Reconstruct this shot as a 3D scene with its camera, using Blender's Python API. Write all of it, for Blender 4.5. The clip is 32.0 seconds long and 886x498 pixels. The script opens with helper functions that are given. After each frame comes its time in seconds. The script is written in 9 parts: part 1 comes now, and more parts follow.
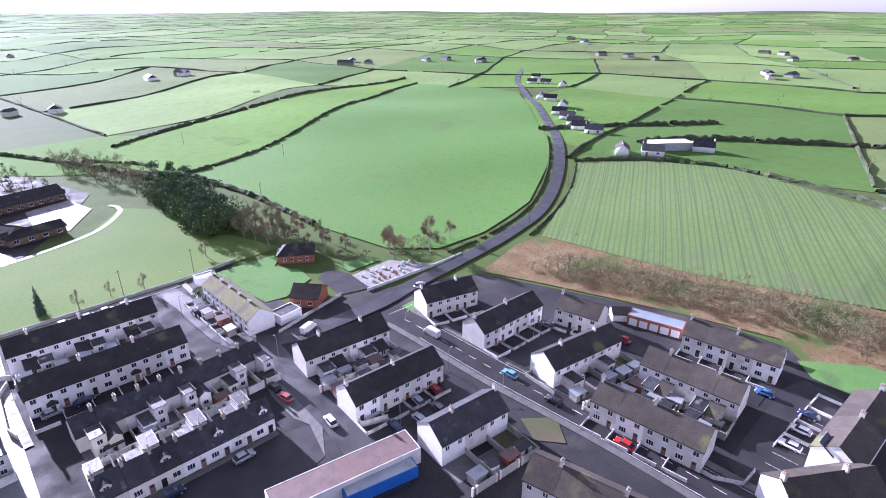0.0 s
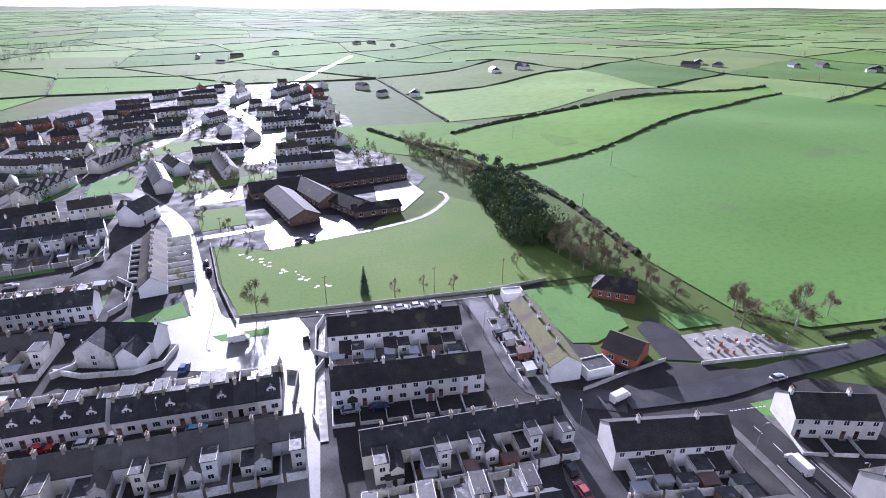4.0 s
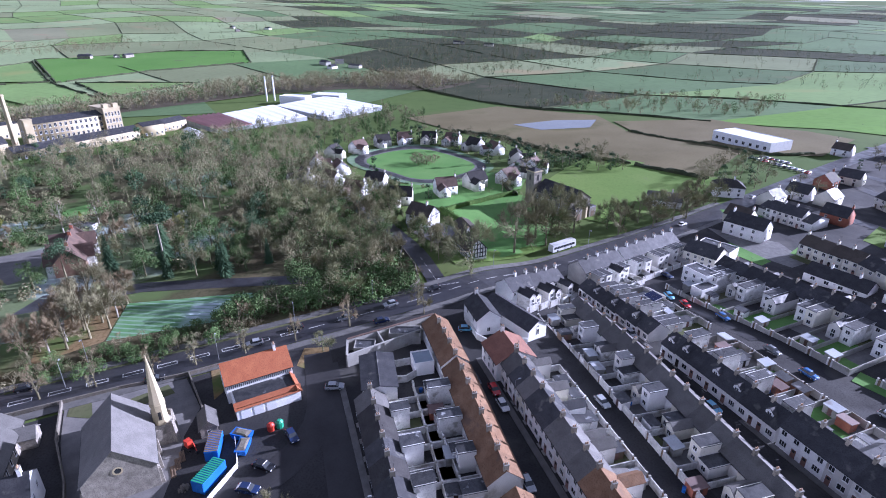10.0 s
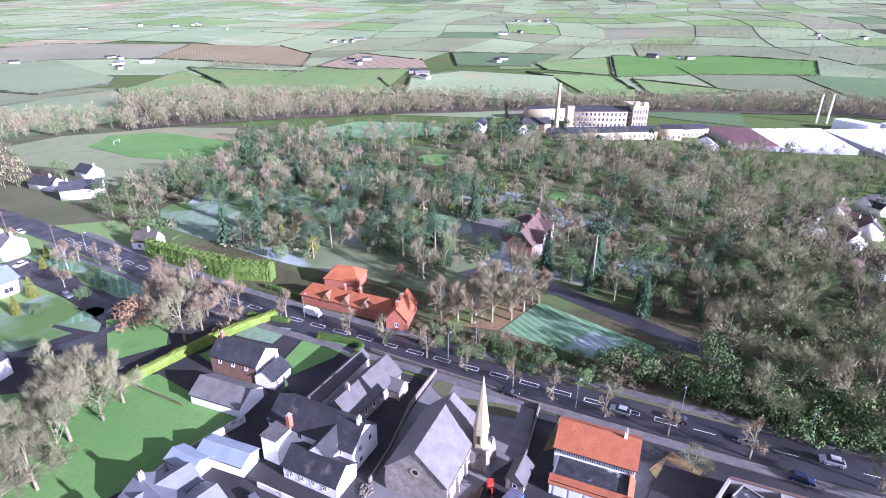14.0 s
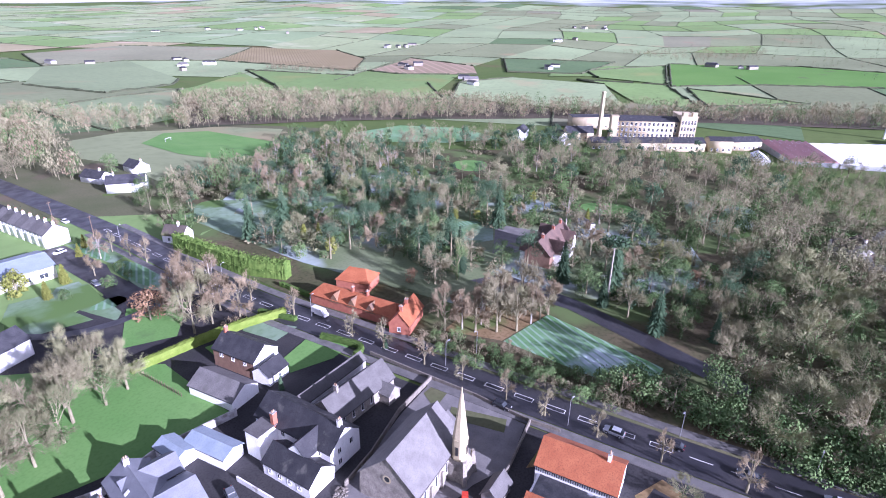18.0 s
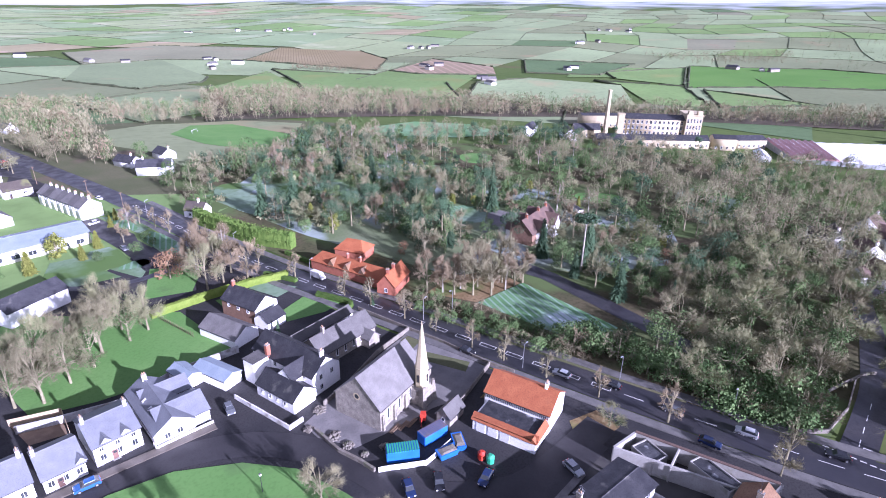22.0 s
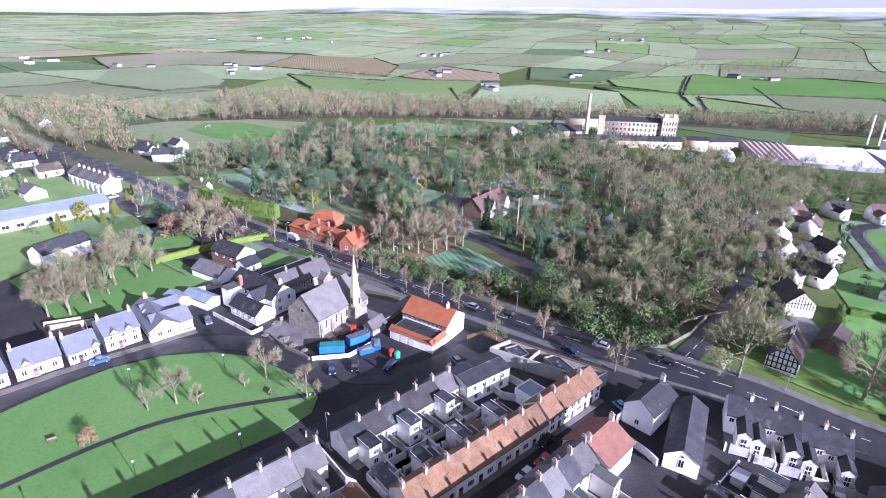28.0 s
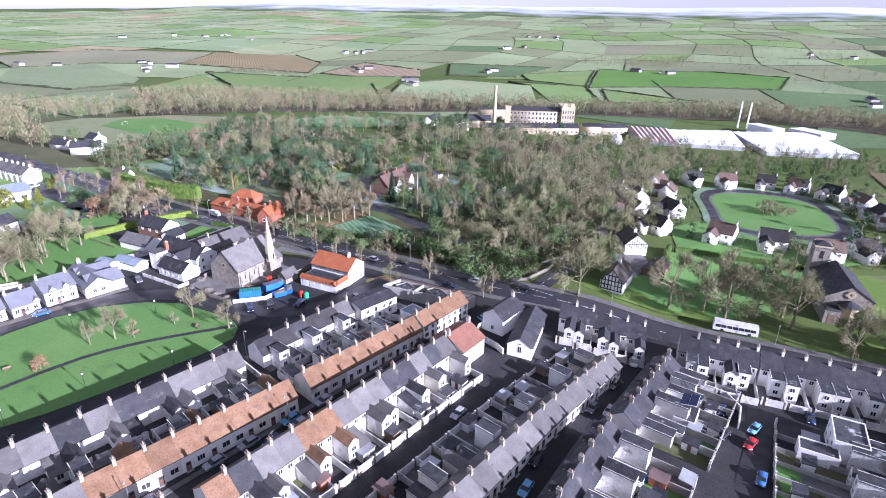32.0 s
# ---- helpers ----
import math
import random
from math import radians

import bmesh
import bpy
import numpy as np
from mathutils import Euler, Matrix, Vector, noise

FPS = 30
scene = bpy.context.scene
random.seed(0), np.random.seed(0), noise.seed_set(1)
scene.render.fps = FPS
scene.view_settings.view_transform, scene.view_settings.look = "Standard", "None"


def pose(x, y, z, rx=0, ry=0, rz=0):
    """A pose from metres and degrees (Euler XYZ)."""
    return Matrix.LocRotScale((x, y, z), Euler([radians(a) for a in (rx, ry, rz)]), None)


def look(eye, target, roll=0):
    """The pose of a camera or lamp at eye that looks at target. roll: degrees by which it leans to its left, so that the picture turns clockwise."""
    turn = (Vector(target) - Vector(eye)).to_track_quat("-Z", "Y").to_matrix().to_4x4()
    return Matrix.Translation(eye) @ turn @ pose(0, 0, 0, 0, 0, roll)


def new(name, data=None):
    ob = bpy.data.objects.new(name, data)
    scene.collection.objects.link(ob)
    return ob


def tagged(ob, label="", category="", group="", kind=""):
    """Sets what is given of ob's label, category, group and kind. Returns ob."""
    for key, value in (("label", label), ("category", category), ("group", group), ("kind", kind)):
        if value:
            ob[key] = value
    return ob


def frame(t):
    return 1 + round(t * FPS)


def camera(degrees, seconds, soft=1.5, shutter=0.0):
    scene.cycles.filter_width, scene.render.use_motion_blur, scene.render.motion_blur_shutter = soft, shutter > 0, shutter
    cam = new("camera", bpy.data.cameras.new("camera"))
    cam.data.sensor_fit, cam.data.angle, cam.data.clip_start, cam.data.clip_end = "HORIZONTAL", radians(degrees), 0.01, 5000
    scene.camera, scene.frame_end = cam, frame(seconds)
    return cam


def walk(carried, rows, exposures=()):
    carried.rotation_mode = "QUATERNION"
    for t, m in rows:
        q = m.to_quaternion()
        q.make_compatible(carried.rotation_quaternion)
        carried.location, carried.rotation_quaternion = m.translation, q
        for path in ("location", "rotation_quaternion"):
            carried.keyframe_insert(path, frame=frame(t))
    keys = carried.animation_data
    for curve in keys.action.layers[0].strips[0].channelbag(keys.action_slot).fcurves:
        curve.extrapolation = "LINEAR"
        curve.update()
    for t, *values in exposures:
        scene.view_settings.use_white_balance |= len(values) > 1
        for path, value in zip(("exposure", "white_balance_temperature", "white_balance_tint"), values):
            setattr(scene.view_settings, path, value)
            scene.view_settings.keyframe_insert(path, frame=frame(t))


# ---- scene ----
cam = camera(77.9, 32.0, 1.0)
METRES, EYE, TILT, LEAN, TURN = 250.0, 79.5, 0.0, 0.0, -43.0
ROWS = [
    (0.0, 0.0, 0.0, 0.0, 0.06, -23.15, -0.15),
    (0.5, -0.0055, 0.0152, -0.0005, 1.56, -23.16, -0.15),
    (1.0, -0.0117, 0.0301, -0.0012, 4.08, -23.18, -0.17),
    (1.5, -0.0192, 0.0438, -0.0029, 7.15, -23.18, -0.21),
    (2.0, -0.0278, 0.0566, -0.0042, 11.36, -23.2, -0.2),
    (2.5, -0.0375, 0.0689, -0.0048, 16.12, -23.27, -0.32),
    (3.0, -0.0481, 0.0804, -0.006, 21.46, -23.3, -0.28),
    (3.5, -0.0603, 0.0917, -0.0057, 26.66, -23.4, -0.28),
    (5.5, -0.1235, 0.1341, -0.0054, 48.17, -23.67, -0.2),
    (6.0, -0.1439, 0.1433, -0.0049, 54.09, -23.76, -0.22),
    (6.5, -0.1661, 0.152, -0.005, 62.57, -23.84, -0.27),
    (7.0, -0.1908, 0.1599, -0.0052, 72.98, -23.94, -0.3),
    (7.5, -0.2178, 0.1666, -0.006, 83.51, -24.01, -0.37),
    (8.0, -0.2444, 0.1716, -0.0056, 92.88, -24.05, -0.19),
    (8.5, -0.2711, 0.1744, -0.0051, 101.05, -24.12, -0.25),
    (9.0, -0.296, 0.1749, -0.0053, 107.36, -24.05, -0.15),
    (9.5, -0.3203, 0.1739, -0.0049, 112.76, -24.06, -0.12),
    (10.0, -0.3429, 0.1709, -0.0052, 118.1, -24.02, -0.13),
    (10.5, -0.364, 0.1666, -0.0059, 124.48, -23.98, -0.14),
    (11.0, -0.3832, 0.1607, -0.0064, 131.48, -23.98, -0.16),
    (11.5, -0.4009, 0.1545, -0.0071, 138.62, -23.96, -0.11),
    (12.0, -0.4166, 0.1477, -0.0076, 145.36, -23.95, -0.14),
    (12.5, -0.4296, 0.1409, -0.0074, 151.39, -23.9, -0.22),
    (13.0, -0.4403, 0.1343, -0.0069, 156.6, -23.92, -0.31),
    (13.5, -0.4478, 0.1273, -0.0077, 163.66, -23.89, -0.4),
    (14.0, -0.4556, 0.1204, -0.0079, 170.62, -23.94, -0.44),
    (14.5, -0.4631, 0.1144, -0.0081, 175.41, -23.9, -0.46),
    (16.5, -0.4869, 0.1071, -0.0076, 176.72, -23.56, -0.63),
    (17.0, -0.4919, 0.1102, -0.0069, 176.76, -23.55, -0.69),
    (17.5, -0.4962, 0.115, -0.0071, 176.57, -23.51, -0.73),
    (18.0, -0.4998, 0.1216, -0.0076, 176.3, -23.46, -0.75),
    (18.5, -0.5037, 0.1291, -0.0082, 176.01, -23.45, -0.79),
    (19.0, -0.5082, 0.1379, -0.0088, 176.06, -23.4, -0.81),
    (19.5, -0.5125, 0.1475, -0.0096, 176.32, -23.4, -0.81),
    (20.0, -0.5179, 0.1576, -0.0107, 176.88, -23.37, -0.83),
    (20.5, -0.5234, 0.1683, -0.0118, 177.36, -23.33, -0.89),
    (21.0, -0.5294, 0.1793, -0.0121, 177.9, -23.32, -0.93),
    (21.5, -0.5354, 0.1906, -0.0128, 178.45, -23.28, -0.9),
    (22.0, -0.542, 0.2015, -0.0132, 178.97, -23.26, -0.85),
    (22.5, -0.5491, 0.2125, -0.0139, 179.36, -23.17, -0.8),
    (23.0, -0.5569, 0.2234, -0.0143, 179.7, -23.1, -0.79),
    (23.5, -0.5645, 0.2342, -0.0147, 179.93, -22.98, -0.79),
    (24.0, -0.572, 0.2453, -0.0147, 180.39, -22.86, -0.79),
    (24.5, -0.5806, 0.2562, -0.0152, 180.73, -22.82, -0.79),
    (25.0, -0.5884, 0.2678, -0.0155, 180.83, -22.74, -0.83),
    (25.5, -0.5964, 0.28, -0.0152, 180.85, -22.61, -0.86),
    (27.5, -0.6273, 0.3337, -0.013, 181.62, -22.49, -1.05),
    (28.0, -0.6348, 0.3487, -0.0123, 181.06, -22.48, -1.09),
    (28.5, -0.6414, 0.3644, -0.0121, 179.83, -22.49, -1.1),
    (29.0, -0.6478, 0.3807, -0.0118, 179.15, -22.5, -1.17),
    (29.5, -0.6539, 0.3974, -0.0113, 177.82, -22.46, -1.2),
    (30.0, -0.6594, 0.4142, -0.011, 177.25, -22.48, -1.23),
    (30.5, -0.6649, 0.4312, -0.0114, 176.97, -22.49, -1.27),
    (31.0, -0.67, 0.4484, -0.0118, 175.85, -22.52, -1.26),
    (31.5, -0.6749, 0.4657, -0.0118, 175.14, -22.52, -1.26),
    (32.0, -0.68, 0.4826, -0.0123, 173.9, -22.55, -1.23),
]
EXPOSURE = [(0, 1.58, 5260, 39), (2, 1.55, 5260, 39), (3.5, 1.34, 5330, 33), (5.5, 0.77, 5160, 32), (7, 0.34, 5270, 28), (8, 0.42, 5260, 27), (9, 0.8, 5120, 30), (10.5, 1.24, 5020, 33), (12, 1.44, 5140, 41), (13.5, 1.56, 5120, 42), (17, 1.46, 5120, 43), (25, 1.34, 5130, 41), (32, 1.27, 5310, 34)]
walk(cam, [(t, pose(0, 0, EYE, TILT, LEAN, TURN) @ pose(METRES * x, METRES * y, METRES * z, 90 + pitch, roll, yaw)) for t, x, y, z, yaw, pitch, roll in ROWS], EXPOSURE)

# world and sun: a low winter sun, clear sky
SUN_EL, SUN_HEAD = 18.0, 4.0          # degrees; heading counted to the left of +y
world = bpy.data.worlds.new("sky")
scene.world = world
world.use_nodes = True
wn = world.node_tree
sky = wn.nodes.new("ShaderNodeTexSky")
sky.sky_type = "NISHITA"
sky.sun_disc = False
sky.sun_elevation = radians(SUN_EL)
sky.sun_rotation = radians(-SUN_HEAD)
sky.dust_density = 0.7
haze = wn.nodes.new("ShaderNodeHueSaturation")      # thin winter haze greys the sky
haze.inputs["Saturation"].default_value = .22
wn.links.new(sky.outputs[0], haze.inputs["Color"])
wn.links.new(haze.outputs[0], wn.nodes["Background"].inputs[0])
wn.nodes["Background"].inputs[1].default_value = 0.07
sun = new("sun", bpy.data.lights.new("sun", "SUN"))
sun.data.energy, sun.data.angle, sun.data.color = 5.0, radians(0.6), (1.0, 0.96, 0.9)
sh, se = radians(SUN_HEAD), radians(SUN_EL)
sun_dir = Vector((-math.sin(sh) * math.cos(se), math.cos(sh) * math.cos(se), math.sin(se)))
sun.matrix_world = look(sun_dir * 300, (0, 0, 0))


# ---- materials ----
def shade(name, cols, rough=.8, scale=1.5, fine=12.0, bump=.0, spots=None, rand=0.0, metal=0.0, coat=0.0, rough_var=.0, island=False, stripe=None, spec=.5, grit=.3, drill=None):
    """Principled surface: two colours mixed by broad and fine noise, optional third colour in spots, variation by object, furrow stripes."""
    m = bpy.data.materials.new(name)
    m.use_nodes = True
    nt = m.node_tree
    N, L = nt.nodes.new, nt.links.new
    b = nt.nodes["Principled BSDF"]
    geo = N("ShaderNodeNewGeometry")

    def noise_at(s, detail=4):
        n = N("ShaderNodeTexNoise")
        n.inputs["Scale"].default_value, n.inputs["Detail"].default_value = s, detail
        L(geo.outputs["Position"], n.inputs["Vector"])
        return n.outputs["Fac"]

    def mix(f, a, c):
        x = N("ShaderNodeMix")
        x.data_type = "RGBA"
        if isinstance(f, float):
            x.inputs[0].default_value = f
        else:
            L(f, x.inputs[0])
        for k, v in ((6, a), (7, c)):
            if isinstance(v, tuple):
                x.inputs[k].default_value = (*v, 1)
            else:
                L(v, x.inputs[k])
        return x.outputs[2]

    def ramp(f, lo, hi):
        r = N("ShaderNodeMapRange")
        r.inputs[1].default_value, r.inputs[2].default_value = lo, hi
        L(f, r.inputs[0])
        return r.outputs[0]

    big, small = noise_at(scale), noise_at(fine, 3)
    c = mix(ramp(big, .32, .68), cols[0], cols[1])
    dark = tuple(v * .62 for v in cols[0])
    c = mix(ramp(small, .46, .7), c, mix(grit, c, dark))
    if spots:
        c = mix(ramp(noise_at(spots[1]), spots[2], spots[2] + .1), c, spots[0])
    for stripe in [k for k in (drill, stripe) if k]:
        w = N("ShaderNodeTexWave")
        w.inputs["Scale"].default_value, w.inputs["Distortion"].default_value, w.inputs["Detail Scale"].default_value = stripe[1], stripe[3], .1
        mp = N("ShaderNodeMapping")
        mp.inputs["Rotation"].default_value[2] = radians(stripe[2])
        L(geo.outputs["Position"], mp.inputs["Vector"])
        L(mp.outputs[0], w.inputs["Vector"])
        c = mix(ramp(w.outputs["Fac"], stripe[4], 1), c, stripe[0])
    if rand:
        src = geo.outputs["Random Per Island"]
        if not island:
            src = N("ShaderNodeObjectInfo").outputs["Random"]
        h = N("ShaderNodeHueSaturation")
        r = N("ShaderNodeMapRange")
        r.inputs[3].default_value, r.inputs[4].default_value = 1 - rand, 1 + rand
        L(src, r.inputs[0])
        L(r.outputs[0], h.inputs["Value"])
        L(c, h.inputs["Color"])
        c = h.outputs[0]
    L(c, b.inputs["Base Color"])
    b.inputs["Roughness"].default_value, b.inputs["Metallic"].default_value = rough, metal
    b.inputs["Specular IOR Level"].default_value = spec
    if rough_var:
        r = N("ShaderNodeMapRange")
        r.inputs[1].default_value, r.inputs[2].default_value = .35, .65
        r.inputs[3].default_value, r.inputs[4].default_value = rough - rough_var, rough + rough_var
        L(noise_at(scale * 1.7), r.inputs[0])
        L(r.outputs[0], b.inputs["Roughness"])
    b.inputs["Coat Weight"].default_value = coat
    if bump:
        bp = N("ShaderNodeBump")
        bp.inputs["Strength"].default_value, bp.inputs["Distance"].default_value = bump, .05
        L(small, bp.inputs["Height"])
        L(bp.outputs[0], b.inputs["Normal"])
    return m


# ground
M_asphalt = shade("wet_asphalt", [(.03, .03, .035), (.05, .048, .05)], .45, .12, 2.5, .15, ((.03, .03, .036), .05, .56), rough_var=.14, grit=.7)
M_base = shade("worn_tarmac", [(.03, .03, .032), (.05, .048, .047)], .84, .1, 2.5, .15, ((.075, .072, .065), .06, .6), rough_var=.12, spec=.25, grit=.7)
M_newroad = shade("new_tarmac", [(.032, .031, .032), (.046, .044, .045)], .5, .15, 3, .1, rough_var=.12, spec=.25)
M_conc = shade("concrete", [(.24, .23, .21), (.33, .32, .29)], .7, .4, 5, .15, ((.16, .155, .14), .3, .6), rough_var=.15)
M_wetconc = shade("wet_concrete", [(.15, .146, .14), (.215, .21, .2)], .5, .12, 2, .1, ((.13, .125, .12), .04, .62), rough_var=.05, grit=.35)
M_pave = shade("paving", [(.105, .102, .096), (.16, .155, .145)], .6, .5, 6, .1, rough_var=.15)
M_land = shade("rough_grass", [(.088, .105, .047), (.134, .13, .074)], .9, .05, 1.2, .3, ((.134, .11, .074), .03, .6), spec=.1)
M_dull = shade("winter_grass", [(.13, .175, .078), (.2, .23, .13)], .9, .05, 1.2, .3, ((.33, .39, .37), .03, .52), spec=.1)
M_lawn = shade("lawn", [(.11, .235, .062), (.146, .272, .08)], .9, .06, 1.5, .3, ((.103, .19, .061), .09, .62), spec=.1)
M_park = shade("park_grass", [(.12, .2, .042), (.158, .228, .058)], .9, .03, .9, .3, ((.144, .16, .081), .06, .64), spec=.1)
M_crop = shade("crop_field", [(.1, .215, .045), (.128, .245, .058)], .9, .012, .5, .2, ((.113, .16, .061), .02, .66), spec=.1)
M_tram = shade("drilled_field", [(.145, .21, .065), (.175, .235, .085)], .9, .015, .5, .2, ((.154, .16, .101), .018, .55), stripe=((.103, .15, .068), .05, 62, 3.5, .965), drill=((.103, .18, .061), .16, 62, 3.0, .62), spec=.1)
M_frost = shade("frosted_grass", [(.08, .2, .06), (.17, .29, .16)], .85, .07, .6, .2, ((.4, .48, .48), .06, .58), stripe=((.22, .33, .24), .16, 20, 6.0, .6), spec=.1)
M_frost2 = shade("frost_lawn", [(.11, .19, .07), (.27, .35, .28)], .85, .05, .5, .2, ((.1, .17, .05), .04, .5), spec=.1)
M_frost3 = shade("frosted_pitch", [(.13, .27, .1), (.22, .35, .2)], .85, .03, .5, .2, spec=.1)
M_tilled = shade("tilled_soil", [(.25, .2, .125), (.31, .25, .16)], .95, .01, .5, .2, stripe=((.36, .27, .19), .02, 30, 1.0, .7), spec=.1)
M_soil = shade("bare_soil", [(.135, .115, .058), (.182, .157, .086)], .95, .02, .8, .3, ((.12, .11, .05), .02, .6), spec=.1)
M_stub = shade("stubble", [(.24, .2, .1), (.3, .25, .14)], .95, .01, .5, .2, stripe=((.19, .16, .085), .06, 30, 1.0, .7), spec=.1)
M_scrub = shade("dead_scrub", [(.17, .12, .055), (.28, .2, .11)], .95, .12, 1.2, .5, ((.1, .13, .04), .06, .55), grit=.7, spec=.1)
M_mud = shade("leaf_litter", [(.065, .075, .032), (.12, .098, .058)], .95, .05, .8, .4, ((.1, .14, .05), .035, .5), grit=.7, spec=.1)
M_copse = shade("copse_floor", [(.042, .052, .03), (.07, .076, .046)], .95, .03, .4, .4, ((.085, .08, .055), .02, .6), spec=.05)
M_wood = shade("bare_wood_floor", [(.085, .075, .052), (.125, .108, .076)], .95, .03, .4, .4, ((.06, .07, .04), .02, .55), spec=.1)
M_gravel = shade("church_yard_gravel", [(.13, .125, .12), (.2, .19, .18)], .85, .3, 3, .4)
M_water = shade("pond_water", [(.05, .06, .07), (.06, .07, .08)], .08, .05, 1)
M_line = shade("road_paint", [(.62, .62, .6), (.75, .75, .72)], .6, 1, 6, rand=.05)
FIELD = [shade("pasture_" + n, [a, tuple(v * 1.25 for v in a)], .95, .006, .15, .2, (tuple(v * s for v, s in zip(a, (1.35, 1.05, 1.1))), .01, .6), rand=.12, spec=.1)
         for n, a in (("bright", (.165, .25, 0.086)), ("pale", (.225, .28, 0.146)), ("dull", (.185, .212, 0.112)), ("deep", (.1, .155, 0.068)), ("straw", (.195, .2, 0.124)))]
# yellower pasture for the sunward side; the glow of backlit grass is painted in
BACKLIT_GRASS = [shade("meadow_" + n, [a, tuple(v * 1.22 for v in a)], .95, .006, .15, .2, (tuple(v * s for v, s in zip(a, (1.25, 1.05, 1.0))), .01, .6), rand=.1, spec=.05)
         for n, a in (("fresh", (.13, .235, .05)), ("pale", (.18, .265, .085)), ("deep", (.1, .185, .045)), ("olive", (.15, .2, .07)))]
# far southern fields: distance haze is put into these paler base colours
HAZED_UPLAND = [shade("hazed_upland_" + n, [a, tuple(v * 1.2 for v in a)], .95, .004, .1, .2, (tuple(v * k for v, k in zip(a, (1.5, 1.3, 1.6))), .008, .58), rand=.1, spec=.1)
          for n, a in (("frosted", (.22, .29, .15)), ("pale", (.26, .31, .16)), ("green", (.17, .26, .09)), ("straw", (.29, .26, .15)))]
# walls and roofs
M_white = shade("white_render", [(.82, .81, .79), (.89, .885, .87)], .8, .5, 3, .1, ((.64, .62, .57), .35, .66), rand=.05)
M_worn = shade("weathered_render", [(.62, .61, .575), (.8, .79, .76)], .85, .5, 3, .12, ((.3, .29, .25), .4, .57), rand=.25, grit=.5)
M_buff = shade("stained_chimney_render", [(.27, .24, .19), (.4, .36, .29)], .9, .8, 4, .2, ((.16, .14, .11), .6, .58), rand=.3, grit=.6)
M_cream = shade("cream_render", [(.72, .69, .58), (.8, .77, .66)], .8, .5, 3, .1, ((.5, .47, .38), .35, .66), rand=.12)
M_grey = shade("grey_render", [(.36, .35, .33), (.46, .45, .42)], .85, .5, 3, .15, ((.27, .26, .24), .35, .64), rand=.15)
M_dash = shade("pebbledash", [(.62, .6, .56), (.73, .71, .67)], .9, .4, 8, .3, ((.4, .38, .33), .3, .62), rand=.12)
M_brick = shade("red_brick", [(.3, .1, .06), (.38, .14, .08)], .85, 1, 8, .2, rand=.1)
M_brown = shade("brown_brick", [(.2, .12, .08), (.28, .17, .11)], .85, 1, 8, .2, rand=.1)
M_stone = shade("rubble_stone", [(.2, .18, .15), (.34, .31, .26)], .9, .9, 5, .5, ((.13, .12, .1), .5, .6), grit=.7)
M_ash = shade("pale_sandstone", [(.43, .36, .22), (.53, .45, .3)], .85, .15, 3, .2, ((.36, .3, .2), .1, .6), rand=.05)
M_slate = shade("slate", [(.034, .035, .04), (.06, .06, .064)], .6, .5, 5, .25, ((.12, .118, .105), .4, .62), rand=.25, rough_var=.1, spec=.3, grit=.7)
M_pslate = shade("weathered_slate", [(.112, .107, .101), (.155, .149, .141)], .65, .5, 6, .25, ((.085, .083, .073), .25, .62), rand=.26, spec=.25, grit=.6)
M_ctile = shade("brown_concrete_tile", [(.07, .06, .05), (.1, .085, .07)], .8, .4, 4, .3, ((.13, .135, .06), .15, .6), spec=.2, rand=.15, grit=.7)
M_dtile = shade("charcoal_tile", [(.035, .033, .033), (.055, .052, .05)], .75, .4, 4, .3, ((.11, .115, .06), .15, .62), spec=.2, rand=.15, grit=.7)
M_moss = shade("mossy_tile", [(.14, .13, .06), (.17, .17, .055)], .9, .4, 3, .4, ((.11, .09, .065), .2, .56), rand=.1, grit=.7)
M_orange = shade("orange_clay_tile", [(.17, .095, .052), (.235, .145, .086)], .8, .5, 4, .3, ((.13, .085, .06), .3, .6), spec=.2, rand=.2, grit=.7)
M_rtile = shade("brown_red_tile", [(.1, .066, .052), (.15, .095, .072)], .8, .5, 4, .3, rand=.1, grit=.7)
M_clay = shade("dull_red_tile", [(.19, .085, .055), (.25, .115, .075)], .8, .5, 4, .3, ((.14, .07, .05), .25, .6), rand=.08, grit=.6)
M_red = shade("red_clay_tile", [(.3, .088, .032), (.38, .125, .048)], .8, .5, 4, .3, ((.25, .085, .035), .25, .6), rand=.05, grit=.7)
M_felt = shade("roof_felt", [(.028, .03, .034), (.07, .071, .074)], .55, .8, 4, .1, ((.36, .37, .38), .45, .63), rand=.4, rough_var=.14, grit=.7)
M_zinc = shade("grey_metal_sheet", [(.36, .38, .4), (.46, .48, .5)], .45, .3, 3, .1, ((.28, .27, .25), .2, .62), rand=.15, metal=.3)
M_rust = shade("rusty_sheet", [(.13, .085, .075), (.19, .125, .11)], .7, .3, 2, .1, ((.16, .09, .07), .15, .6))
M_bluesheet = shade("blue_grey_sheet", [(.22, .27, .31), (.28, .33, .38)], .5, .3, 3, .1)
M_whitesheet = shade("white_roof_sheet", [(.8, .82, .84), (.86, .87, .88)], .5, .05, .6, .05, rand=.04)
M_pinksheet = shade("faded_red_sheet", [(.42, .2, .19), (.5, .26, .24)], .6, .05, .6, .05, rand=.08)
M_pot = shade("clay_pot", [(.4, .25, .15), (.5, .32, .2)], .8, 1, 5)
M_glass = shade("window_glass", [(.03, .035, .04), (.05, .055, .06)], .1, 1, 2, rand=.3)
M_frame = shade("white_frame", [(.75, .75, .74), (.8, .8, .8)], .5, 1, 4)
M_door = shade("painted_door", [(.12, .06, .05), (.16, .09, .07)], .5, 1, 4, rand=.9)
